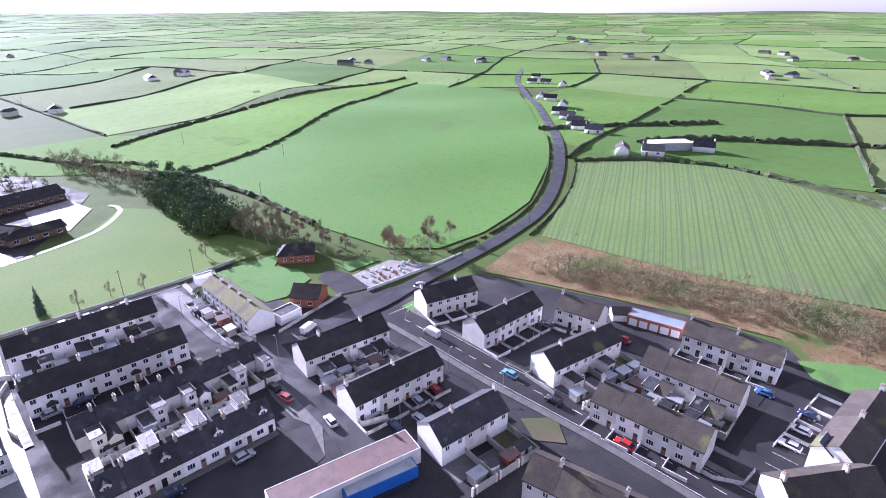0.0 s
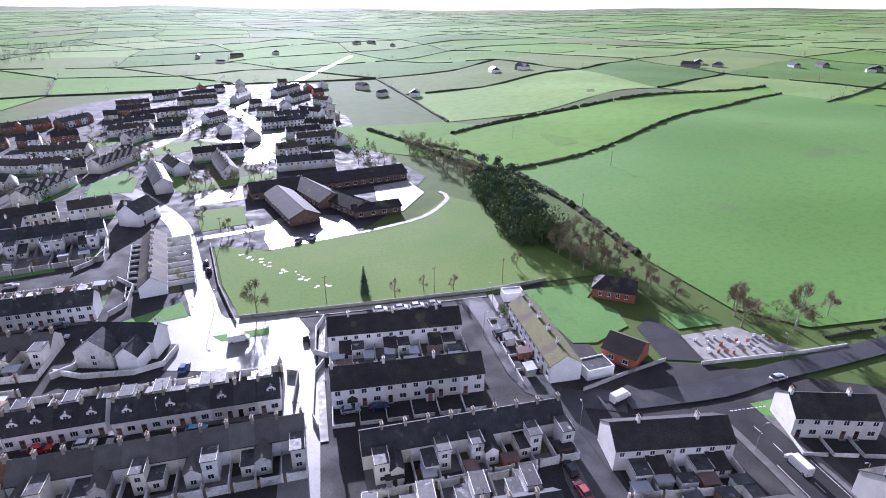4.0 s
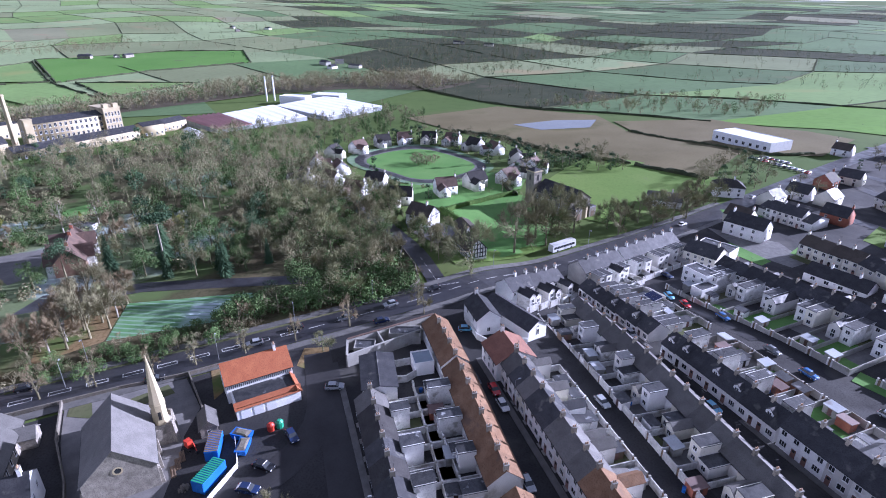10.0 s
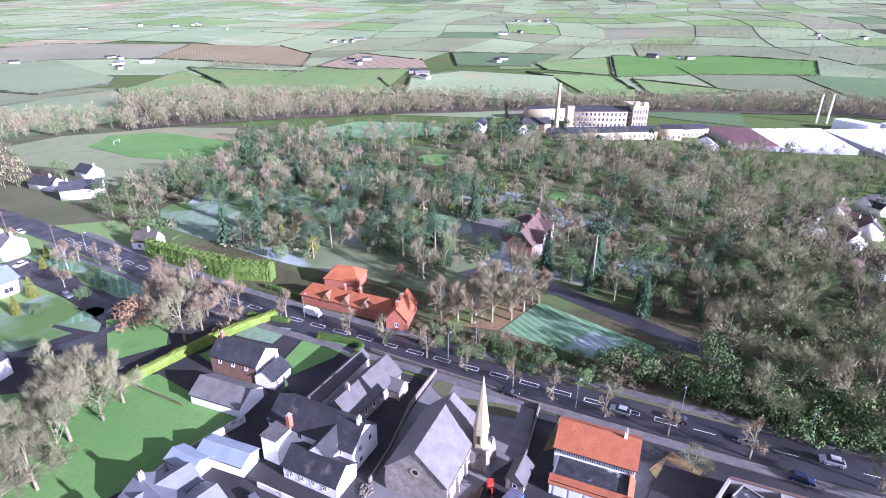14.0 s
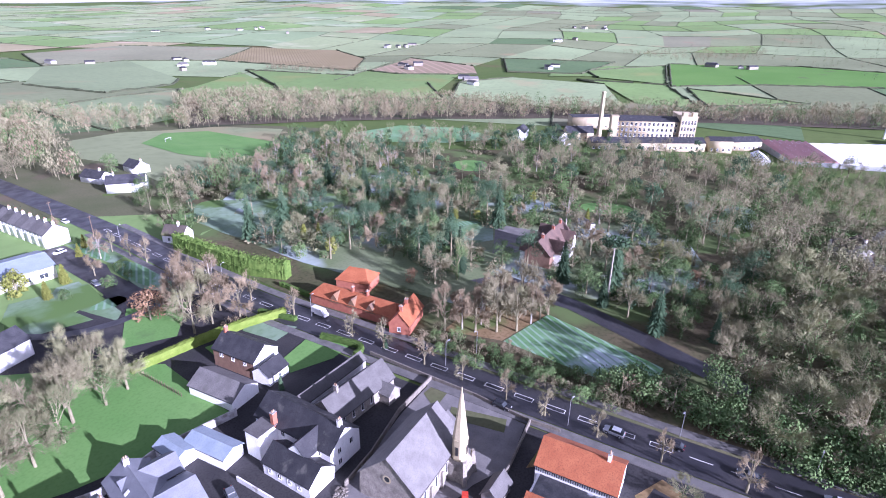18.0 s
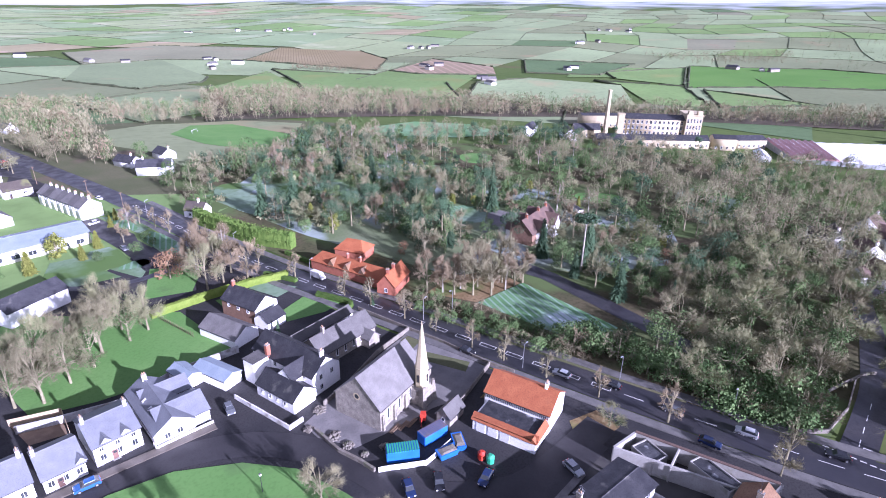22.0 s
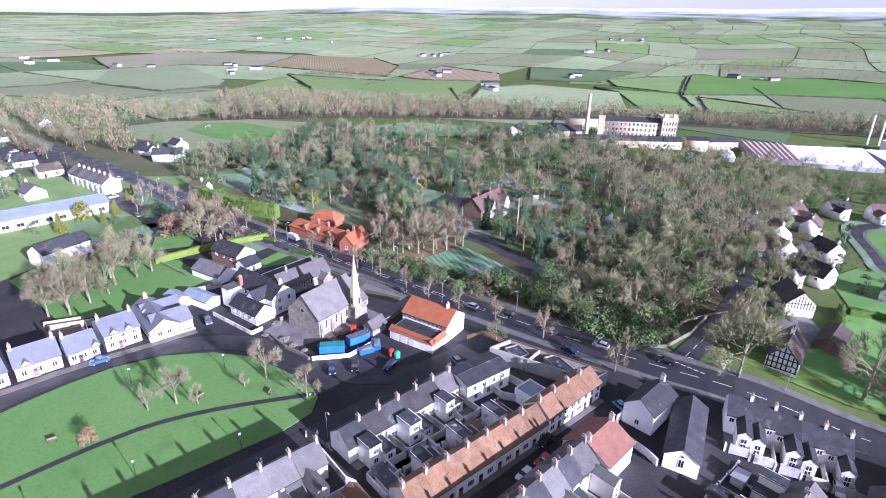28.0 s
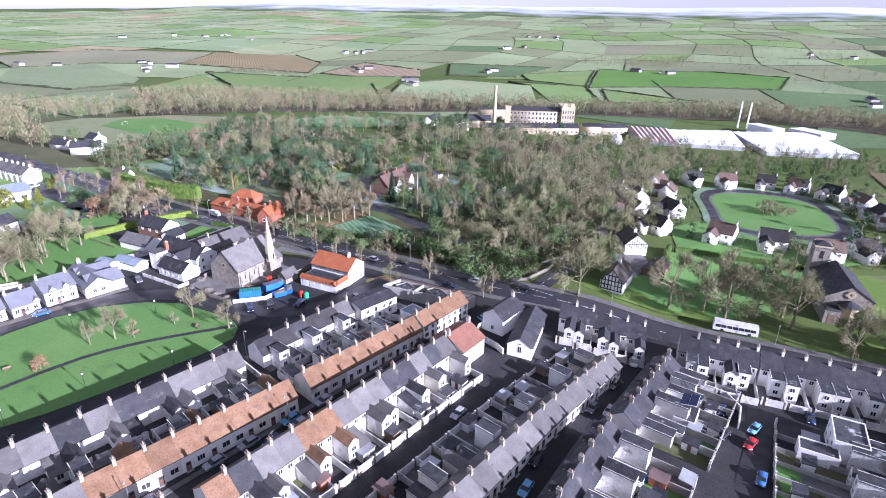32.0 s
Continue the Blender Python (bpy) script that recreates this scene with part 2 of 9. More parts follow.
M_wallw = shade("whitewashed_wall", [(.54, .53, .5), (.74, .73, .71)], .85, .4, 2, .15, ((.32, .3, .26), .3, .56), rand=.25, grit=.5)
M_wallg = shade("block_wall", [(.3, .29, .26), (.38, .37, .34)], .9, .4, 3, .2, ((.2, .2, .16), .3, .58), rand=.15)
M_rubble = shade("stone_boundary_wall", [(.15, .132, .105), (.23, .21, .175)], .95, .6, 3, .5, ((.12, .13, .07), .3, .58), grit=.7)
M_gslate = shade("grey_blue_slate", [(.15, .16, .18), (.19, .2, .22)], .6, .5, 6, .2, ((.12, .125, .135), .3, .66), rand=.12, grit=.5)
M_palewood = shade("new_timber", [(.42, .32, .2), (.52, .41, .27)], .8, .6, 5, .2, rand=.1)
M_damp = shade("damp_footway", [(.1, .085, .065), (.16, .14, .11)], .55, .3, 4, .1, rough_var=.15)
M_timber = shade("weathered_timber", [(.16, .11, .07), (.24, .17, .11)], .85, .5, 5, .2, rand=.2)
M_dark = shade("black_metal", [(.02, .02, .022), (.03, .03, .032)], .5, 1, 5)
M_steel = shade("galvanised_steel", [(.3, .31, .32), (.4, .41, .42)], .45, 1, 5, metal=.5)
M_solar = shade("solar_glass", [(.015, .02, .06), (.02, .03, .09)], .15, 1, 3)
# plants
M_bark = shade("bark", [(.19, .17, .105), (.28, .255, .165)], .95, 1, 6, .4, rand=.15, spec=.1)
M_pale = shade("pale_bark", [(.3, .28, .24), (.4, .37, .31)], .9, 1, 6, .3)
M_twig = shade("grey_brown_twigs", [(.183, .17, .098), (.298, .275, .165)], .95, .3, 2, rand=.25, grit=.7, spec=.1)
M_birch = shade("reddish_twigs", [(.21, .165, .1), (.3, .245, .155)], .95, .3, 2, rand=.15, spec=.1)
M_olive = shade("lichened_twigs", [(.175, .18, .094), (.285, .28, .152)], .95, .3, 2, rand=.25, spec=.1)
M_ivy = shade("ivy_leaves", [(.064, .115, .04), (.135, .195, .073)], .85, .4, 2, rand=.3, spec=.1)
M_fir = shade("fir_needles", [(.046, .088, .047), (.09, .145, .076)], .85, .4, 2, rand=.3, spec=.1)
M_gold = shade("golden_conifer", [(.15, .17, .035), (.22, .23, .06)], .8, .4, 2, rand=.2, spec=.1)
M_copper = shade("copper_beech_leaves", [(.22, .13, .065), (.29, .18, .095)], .8, .4, 2, rand=.2)
M_hedge = shade("clipped_hedge", [(.052, .1, .02), (.088, .14, .034)], .8, .6, 3, .6, rand=.2, spec=.1)
M_hedgey = shade("golden_hedge", [(.11, .16, .025), (.155, .205, .04)], .8, .6, 3, .6, rand=.1, spec=.1)
M_conifer = shade("bright_conifer_hedge", [(.085, .15, .03), (.15, .225, .05)], .8, .6, 2, .6, rand=.2, spec=.1)
M_hedger = shade("field_hedge", [(.057, .072, .038), (.093, .1, .057)], .95, .1, 1.2, .5, rand=.2, island=True, spec=.1)
CAR = {n: shade("car_paint_" + n, [c, c], .25, 1, 3, coat=.6) for n, c in dict(silver=(.4, .42, .44), white=(.75, .75, .75), black=(.015, .016, .02), blue=(.04, .13, .35), navy=(.015, .03, .09),
       red=(.5, .02, .02), sky=(.15, .4, .6), grey=(.13, .14, .15), pink=(.45, .1, .1)).items()}
M_tyre = shade("tyre_rubber", [(.02, .02, .02), (.03, .03, .03)], .8, 1, 5)
M_lampr = shade("red_lens", [(.4, .02, .02), (.4, .02, .02)], .3, 1, 5)
M_lampw = shade("clear_lens", [(.7, .7, .68), (.7, .7, .68)], .2, 1, 5)
M_cgreen = shade("green_container", [(.03, .3, .16), (.04, .36, .2)], .5, .5, 4, .1)
M_cblue = shade("blue_skip", [(.02, .12, .45), (.03, .16, .5)], .5, .5, 4, .1)
M_redp = shade("red_paint", [(.5, .04, .02), (.55, .06, .03)], .5, .5, 4)


HILLS = [(-180, .2), (-90, .2), (-43, .15), (0, .2), (30, .4), (60, .8), (95, 1.8), (145, 1.6), (165, .6), (180, .2)]


def ss(a, b, v):
    v = min(1.0, max(0.0, (v - a) / (b - a)))
    return v * v * (3 - 2 * v)


def H(x, y):
    """Height of the land: level under the town, falling to the river in the west, rising to fields in the east and to far hills."""
    w = -(x + 145 + .22 * y)
    z = min(-9 * ss(20, 190, w), -4 * ss(118, 168, -x) * ss(135, 168, y)) - 9 * ss(190, 430, w) + 12 * ss(140, 270, x) * ss(20, 90, y + .3 * x)
    z += 1.3 * ss(110, 190, x) * ss(40, 120, y) * math.sin(x * .031 + y * .012) * math.sin(y * .027 + .6)
    r = math.hypot(x, y)
    if r > 700:
        a = math.degrees(math.atan2(-x, y))
        for (a0, e0), (a1, e1) in zip(HILLS, HILLS[1:]):
            if a0 <= a <= a1:
                e = e0 + (e1 - e0) * (a - a0) / (a1 - a0)
        k = min(1.2, (r - 700) / 3900)
        z += (62 + 80.3 * e + 14 * math.sin(a * .11) * math.sin(a * .037 + 2)) * k ** 1.35 + 5 * ss(700, 1400, r) * math.sin(x * .0041 + 1) * math.sin(y * .0053)
    return z


# ---- tools ----
class MB:
    """Collects faces for one mesh."""

    def __init__(self):
        self.v, self.f, self.mi, self.mats = [], [], [], []

    def slot(self, mat):
        if mat not in self.mats:
            self.mats.append(mat)
        return self.mats.index(mat)

    def face(self, pts, mat):
        n = len(self.v)
        self.v += [tuple(p) for p in pts]
        self.f.append(tuple(range(n, n + len(pts))))
        self.mi.append(self.slot(mat))
        return self

    def solid(self, pts, faces, mat):
        n, s = len(self.v), self.slot(mat)
        self.v += [tuple(p) for p in pts]
        for f in faces:
            self.f.append(tuple(n + i for i in f))
            self.mi.append(s)
        return self

    def box(self, x0, y0, z0, x1, y1, z1, mat, top=1.0, ytop=None):
        cx, cy, ty = (x0 + x1) / 2, (y0 + y1) / 2, top if ytop is None else ytop
        q = [(x0, y0, z0), (x1, y0, z0), (x1, y1, z0), (x0, y1, z0)]
        q += [(cx + (x - cx) * top, cy + (y - cy) * ty, z1) for x, y, _ in q]
        return self.solid(q, [(3, 2, 1, 0), (4, 5, 6, 7), (0, 1, 5, 4), (1, 2, 6, 5), (2, 3, 7, 6), (3, 0, 4, 7)], mat)

    def extrude(self, prof, axis, a, b, mat):
        """A closed profile pushed along x ('x': profile in y, z) or y ('y': profile in x, z) or z."""
        put = {"x": lambda p, s: (s, p[0], p[1]), "y": lambda p, s: (p[0], s, p[1]), "z": lambda p, s: (p[0], p[1], s)}[axis]
        n = len(prof)
        pts = [put(p, a) for p in prof] + [put(p, b) for p in prof]
        fs = [tuple(range(n))[::-1], tuple(range(n, 2 * n))] + [(i, (i + 1) % n, n + (i + 1) % n, n + i) for i in range(n)]
        return self.solid(pts, fs, mat)

    def rod(self, a, b, r0, r1, mat, n=6):
        a, b = Vector(a), Vector(b)
        q = (b - a).to_track_quat("Z", "Y")
        ring = [q @ Vector((math.cos(6.2832 * i / n), math.sin(6.2832 * i / n), 0)) for i in range(n)]
        pts = [a + p * r0 for p in ring] + [b + p * r1 for p in ring]
        return self.solid(pts, [tuple(range(n))[::-1], tuple(range(n, 2 * n))] + [(i, (i + 1) % n, n + (i + 1) % n, n + i) for i in range(n)], mat)

    def mesh(self, name="m"):
        me = bpy.data.meshes.new(name)
        me.from_pydata(self.v, [], self.f)
        for m in self.mats:
            me.materials.append(m)
        me.polygons.foreach_set("material_index", self.mi)
        me.update()
        return me


def part(name, mb, parent=None, label="", m=None):
    """One mesh object under a thing or a part."""
    ob = new(name, mb.mesh(name) if isinstance(mb, MB) else mb)
    ob.parent = parent
    if m is not None:
        ob.matrix_basis = m
    if label:
        ob["label"] = label
    return ob


def thing(name, label, category, m, group="", kind=""):
    """An Empty at the base of a thing."""
    ob = new(name)
    ob.empty_display_size = .5
    ob.matrix_basis = m
    return tagged(ob, label, category, group, kind)


def at(x, y, deg=0.0, z=None):
    return pose(x, y, H(x, y) if z is None else z, 0, 0, deg)


def inside(x, y, poly):
    r, n = False, len(poly)
    for i in range(n):
        (xa, ya), (xb, yb) = poly[i], poly[i - 1]
        if (ya > y) != (yb > y) and x < (xb - xa) * (y - ya) / (yb - ya) + xa:
            r = not r
    return r


def lift(x, y):
    return .0009 * max(0, math.hypot(x, y) - 250)


def drape(name, poly, mat, off, label="", category="", step=14.0, skirt=0.0, kind="structure"):
    """A polygon of ground laid over the land."""
    bm = bmesh.new()
    bm.faces.new([bm.verts.new((x, y, 0)) for x, y in poly])
    bmesh.ops.triangulate(bm, faces=bm.faces[:])
    xs, ys = [p[0] for p in poly], [p[1] for p in poly]
    hs = [H(x, y) for x, y in poly]
    if max(hs) - min(hs) > .05:
        for axis, lo, hi in ((0, min(xs), max(xs)), (1, min(ys), max(ys))):
            k = lo + step
            while k < hi:
                no = (1, 0, 0) if axis == 0 else (0, 1, 0)
                bmesh.ops.bisect_plane(bm, geom=bm.verts[:] + bm.edges[:] + bm.faces[:], plane_co=[v * k for v in no], plane_no=no)
                k += step
    for v in bm.verts:
        v.co.z = H(v.co.x, v.co.y) + off + lift(v.co.x, v.co.y)
    bmesh.ops.recalc_face_normals(bm, faces=bm.faces)
    if bm.faces and sum(f.normal.z for f in bm.faces) < 0:
        bmesh.ops.reverse_faces(bm, faces=bm.faces)
    if skirt:
        ret = bmesh.ops.extrude_edge_only(bm, edges=[e for e in bm.edges if e.is_boundary])
        for v in [g for g in ret["geom"] if isinstance(g, bmesh.types.BMVert)]:
            v.co.z -= skirt
    me = bpy.data.meshes.new(name)
    bm.to_mesh(me)
    bm.free()
    me.materials.append(mat)
    return tagged(new(name, me), label, category, "", kind)


def rounded(poly, times=2):
    """The polygon with its corners cut round."""
    for _ in range(times):
        poly = [(a[0] + (b[0] - a[0]) * f, a[1] + (b[1] - a[1]) * f) for a, b in zip(poly, poly[1:] + poly[:1]) for f in (.25, .75)]
    return poly


def grown(poly, f):
    """The polygon grown about its middle."""
    cx, cy = sum(p[0] for p in poly) / len(poly), sum(p[1] for p in poly) / len(poly)
    return [(cx + (x - cx) * f, cy + (y - cy) * f) for x, y in poly]


def smooth_line(pts, step):
    """Even points along a smooth line through pts."""
    P = [Vector(p) for p in pts]
    out = []
    for i in range(len(P) - 1):
        a, b, c, d = P[max(i - 1, 0)], P[i], P[i + 1], P[min(i + 2, len(P) - 1)]
        n = max(1, int((c - b).length / step))
        for k in range(n):
            t = k / n
            out.append(.5 * (2 * b + (c - a) * t + (2 * a - 5 * b + 4 * c - d) * t * t + (3 * b - a - 3 * c + d) * t ** 3))
    return out + [P[-1]]


def ribbon(name, pts, width, mat, off, label="", category="", step=5.0, shift=0.0, thick=0.0, curve=True):
    """A strip of road or path along a line; thick gives it side faces."""
    L = smooth_line(pts, step) if curve else [Vector(p) for p in pts]
    mb, rows = MB(), []
    for i, p in enumerate(L):
        d = (L[min(i + 1, len(L) - 1)] - L[max(i - 1, 0)]).normalized()
        n = Vector((-d.y, d.x))
        row = []
        for s in (-.5, .5):
            q = p + n * (shift + s * width)
            row.append((q.x, q.y, H(q.x, q.y) + off + lift(q.x, q.y)))
        rows.append(row)
    for a, b in zip(rows, rows[1:]):
        mb.face([a[0], b[0], b[1], a[1]][::-1], mat)
        if thick:
            for k in (0, 1):
                mb.face([a[k], b[k], (*b[k][:2], b[k][2] - thick), (*a[k][:2], a[k][2] - thick)], mat)
    return tagged(new(name, mb.mesh(name)), label, category, "", "structure")


def place_kit(kit, name, label, category, m, group=""):
    """A thing from a list of (part name, mesh, label, matrix, sub-parts)."""
    root = thing(name, label, category, m, group)
    for nm, me, lb, lm, subs in kit:
        o = part(nm, me, root, lb, lm)
        for nm2, me2, lb2, lm2 in subs:
            part(nm2, me2, o, lb2, lm2)
    return root


I4 = Matrix.Identity(4)


def fuse(name, placed):
    """Several placed meshes as one mesh."""
    vs, loops, starts, mats, slots, n = [], [], [], [], [], 0
    nl = 0
    for me, m in placed:
        v = np.empty(len(me.vertices) * 3)
        me.vertices.foreach_get("co", v)
        v = v.reshape(-1, 3) @ np.array(m.to_3x3()).T + np.array(m.translation)
        lp, st, mi = np.empty(len(me.loops), int), np.empty(len(me.polygons), int), np.empty(len(me.polygons), int)
        me.loops.foreach_get("vertex_index", lp)
        me.polygons.foreach_get("loop_start", st)
        me.polygons.foreach_get("material_index", mi)
        for k in me.materials:
            if k not in slots:
                slots.append(k)
        table = np.array([slots.index(k) for k in me.materials])
        vs.append(v)
        loops.append(lp + n)
        starts.append(st + nl)
        mats.append(table[mi])
        n, nl = n + len(v), nl + len(lp)
    me = bpy.data.meshes.new(name)
    vs, loops, starts, mats = [np.concatenate(q) for q in (vs, loops, starts, mats)]
    me.vertices.add(len(vs))
    me.vertices.foreach_set("co", vs.ravel())
    me.loops.add(len(loops))
    me.loops.foreach_set("vertex_index", loops)
    me.polygons.add(len(starts))
    me.polygons.foreach_set("loop_start", starts)
    for k in slots:
        me.materials.append(k)
    me.polygons.foreach_set("material_index", mats)
    me.update(calc_edges=True)
    return me



# ---- land ----
def land_sheet():
    """One sheet to the horizon: rings about the town, close together near and wide apart far off."""
    cx, cy = -60.0, 120.0
    radii = [0.0]
    while radii[-1] < 4850:
        radii.append(radii[-1] + max(9.0, radii[-1] * .03))
    n = 240
    mb = MB()
    v = [(cx, cy, 0.0)]
    for r in radii[1:]:
        for k in range(n):
            a = 2 * math.pi * k / n
            x, y = cx + r * math.cos(a), cy + r * math.sin(a)
            v.append((x, y, H(x, y) - .12))
    mb.v = v
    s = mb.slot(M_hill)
    mb.f = [(0, 1 + k, 1 + (k + 1) % n) for k in range(n)]
    for j in range(len(radii) - 2):
        for k in range(n):
            a, b = 1 + j * n + k, 1 + j * n + (k + 1) % n
            mb.f.append((a, a + n, b + n, b))
    mb.mi = [s] * len(mb.f)
    me = mb.mesh("ground")
    me.polygons.foreach_set("use_smooth", [True] * len(me.polygons))
    tagged(new("ground", me), "rolling green winter farmland with snow on the far hills", "ground", "", "structure")


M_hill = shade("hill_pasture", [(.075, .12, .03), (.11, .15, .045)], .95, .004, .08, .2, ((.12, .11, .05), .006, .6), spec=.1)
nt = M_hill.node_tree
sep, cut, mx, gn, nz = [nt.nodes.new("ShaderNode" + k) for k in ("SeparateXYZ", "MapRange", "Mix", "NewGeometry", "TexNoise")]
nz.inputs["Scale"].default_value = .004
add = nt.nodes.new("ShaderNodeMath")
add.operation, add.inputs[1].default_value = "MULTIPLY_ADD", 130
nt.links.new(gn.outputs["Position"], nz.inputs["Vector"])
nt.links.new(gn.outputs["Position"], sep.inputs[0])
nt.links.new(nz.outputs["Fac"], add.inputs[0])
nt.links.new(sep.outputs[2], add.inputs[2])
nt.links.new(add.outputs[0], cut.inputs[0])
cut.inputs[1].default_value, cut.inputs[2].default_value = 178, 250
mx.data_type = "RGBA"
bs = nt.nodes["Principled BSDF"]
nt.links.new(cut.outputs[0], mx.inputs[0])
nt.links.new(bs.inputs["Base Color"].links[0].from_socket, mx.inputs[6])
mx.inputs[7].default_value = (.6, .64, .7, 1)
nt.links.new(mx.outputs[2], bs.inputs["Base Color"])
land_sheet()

TOWN = [(-96, -215), (-116, -120), (-127, -35), (-140, 30), (-150, 70), (-158, 100), (-178, 150), (-200, 225), (-240, 320), (-318, 515), (-240, 520), (-226, 610), (-170, 690), (-90, 730), (-14, 696), (4, 515), (15, 480), (21, 382), (48, 300), (28, 255), (10, 228), (-20, 217),
        (-42, 224), (-34, 192), (-25, 170), (45, 171), (64, 176), (64, 134), (86, 128), (122, 112), (146, 52), (150, 10), (140, -60), (0, -80), (-40, 0), (-64, -60)]
drape("town_ground", TOWN, M_base, .03, "dark damp tarmac and worn concrete under the town's streets and yards", "ground", 8.0)
drape("park_field", [(-25, 169.5), (-33.4, 192), (-41.6, 224.8), (-21.4, 216.8), (10.5, 228.1), (36.8, 243.3), (52.8, 266.7), (63, 255), (74, 205), (84, 178), (66, 176.5), (45, 172.8), (6, 171)], M_park, .1, "wide mown green playing field beside the school", "field")
drape("crop_field", [(94.3, 303), (195, 354), (394, 462), (414, 340), (268, 196), (231, 167), (188, 145), (150, 137), (126, 137), (112, 150), (105, 189), (103, 247)], M_crop, .25, "bright green rolling crop field", "field", 12)
drape("pasture_field", [(60, 372), (83, 401), (161, 453), (273, 466), (413, 505), (394, 466), (195, 357), (94, 306), (86, 312)], BACKLIT_GRASS[0], .22, "long green pasture between hedges", "field", 12)
drape("drilled_field", [(239, 155), (262, 125), (275, 90), (255, 28), (186, 10), (177, 36), (169, 67), (162, 118), (190, 130), (212, 139)], M_tram, .25, "winter cereal field with curving tramlines", "field", 12)
drape("scrub_ground", [(123, 113), (150, 120), (162, 118), (169, 67), (177, 36), (186, 8), (172, -30), (150, -30), (143, 22), (151, 30), (145.5, 52), (139, 72), (131, 94)], M_scrub, .12, "rough strip of dead bracken and brambles", "scrub")
drape("grass_corner", [(143.4, 23.8), (156, 7.5), (150, -14), (136, -4), (138, 19)], M_lawn, .16, "small mown grass corner by the estate road", "lawn")
GREEN = [(-36, 48), (-54, 43), (-63, 41.4), (-72.5, 40.8), (-82.5, 43), (-92.5, 49.4), (-99, 57.5), (-102.2, 68), (-104, 76.5), (-103, 81.5), (-99.4, 85.2), (-91.8, 86.4), (-79, 85.7), (-68, 84.9), (-58, 83.8), (-49.5, 81.6), (-26, 75), (-20, 60)]
drape("village_green", GREEN, M_lawn, .16, "curved mown village green with a path across it", "lawn", skirt=.16)
drape("church_lawn", [(-194, 150), (-200, 138), (-213.7, 147), (-240, 145), (-250.5, 152), (-259, 165), (-264.4, 184.6), (-262, 190), (-241, 191), (-224, 186), (-206, 176)], M_lawn, .12, "bright lawn before the stone church", "lawn")
drape("church_lawn", [(-240, 192), (-262, 190), (-330, 262), (-262, 300), (-240, 270), (-222, 225), (-218, 210)], M_park, .12, "grass behind the stone church", "lawn")
ISLAND = rounded([(-362, 124), (-382, 146), (-384, 170), (-358, 184), (-330, 190), (-312, 178), (-302, 158), (-310, 146), (-326, 141)])
drape("island_lawn", ISLAND, M_lawn, .2, "bright oval lawn in the middle of the cul-de-sac", "lawn")
drape("kerb_path", grown(ISLAND, 1.05), M_pave, .16, "pale footpath round the island lawn", "pavement")
drape("ring_road", grown(ISLAND, 1.22), M_newroad, .12, "tarmac road round the cul-de-sac lawn", "road")
drape("verge", grown(ISLAND, 1.36), M_frost2, .08, "frosted verges and drives round the ring road", "lawn")
drape("rear_gardens", [(-247, 147), (-275, 134), (-300, 138), (-296, 160), (-310, 195), (-292, 205), (-266, 189)], M_lawn, .075, "green back gardens of the cul-de-sac houses", "lawn")
drape("woodland_floor", [(-150, 22), (-157, 60), (-166, 95), (-176, 122), (-215, 124), (-262, 122), (-300, 122), (-360, 104), (-420, 40), (-440, -60), (-330, -160), (-260, -190), (-150, -150), (-138, -80)], M_mud, .06, "leaf litter and rough grass under the trees", "woodland floor")
drape("park_grass", [(-152, -100), (-160, -40), (-176, -25), (-176, 20), (-196, 30), (-215, 50), (-250, 64), (-288, 40), (-298, -40), (-288, -120), (-232, -186)], M_dull, .09, "dull winter grass under the park trees", "lawn")
drape("lodge_lawn", [(-150.5, -112), (-162, -113), (-165, -86), (-167, -61), (-158.5, -62), (-154.5, -86)], M_frost2, .15, "frosted lawn beside the white lodge", "lawn")
for poly, m in (([(-166, -129), (-180, -117), (-197, -108), (-220, -110), (-220, -84), (-190, -89), (-167, -66), (-153, -76), (-154, -112)], M_frost2), ([(-306, -20), (-322, 0), (-304, 13), (-292, -10)], M_lawn), ([(-360, 12), (-375, 40), (-310, 65), (-302, 50), (-330, 22)], M_frost2), ([(-322, -122), (-340, -106), (-320, -90), (-306, -100)], M_lawn),
                ([(-233, -39), (-245, -25), (-222, -10), (-213, -20)], M_frost)):
    drape("park_lawn", rounded(poly), m, .12, "frosty park lawn between the trees" if m != M_lawn else "green park lawn between the trees", "lawn")
drape("meadow", [(-161, -310), (-200, -335), (-264, -325), (-300, -280), (-250, -215), (-202, -187), (-165, -173), (-164, -221), (-152, -248)], FIELD[2], .12, "open green meadow between the trees", "field", 25)
drape("meadow", [(-345, -30), (-420, -60), (-400, -130), (-350, -110)], M_land, .12, "green park meadow before the mill", "field", 25)
drape("river_wood_floor", [(-240, -330), (-330, -300), (-440, -260), (-540, -190), (-640, -60), (-720, 60), (-740, 160), (-700, 260), (-760, 330), (-860, 260), (-830, 60), (-700, -100), (-600, -250), (-500, -390), (-400, -520), (-300, -480)], M_wood, .3, "brown floor of the bare river wood", "woodland floor", 40)
drape("rough_pasture", [(-125, -60), (-66, -60), (0, -82), (20, -380), (-200, -420), (-300, -300), (-330, -262), (-200, -215), (-150, -130)], M_land, .0, "dull rough grass south of the town", "field", 25)
drape("football_pitch", [(-196, -282), (-224, -318), (-253, -309), (-268, -250), (-281, -219), (-240, -207), (-212, -212), (-201, -235)], M_lawn, .3, "green football pitch beyond the houses", "field", 25)
drape("car_park", [(-102, -111), (-109, -110.5), (-114, -82), (-111.5, -77), (-113, -62), (-112, -51.6), (-107, -48), (-106, -70), (-102, -100)], M_newroad, .2, "dark car park before the long hall", "yard")
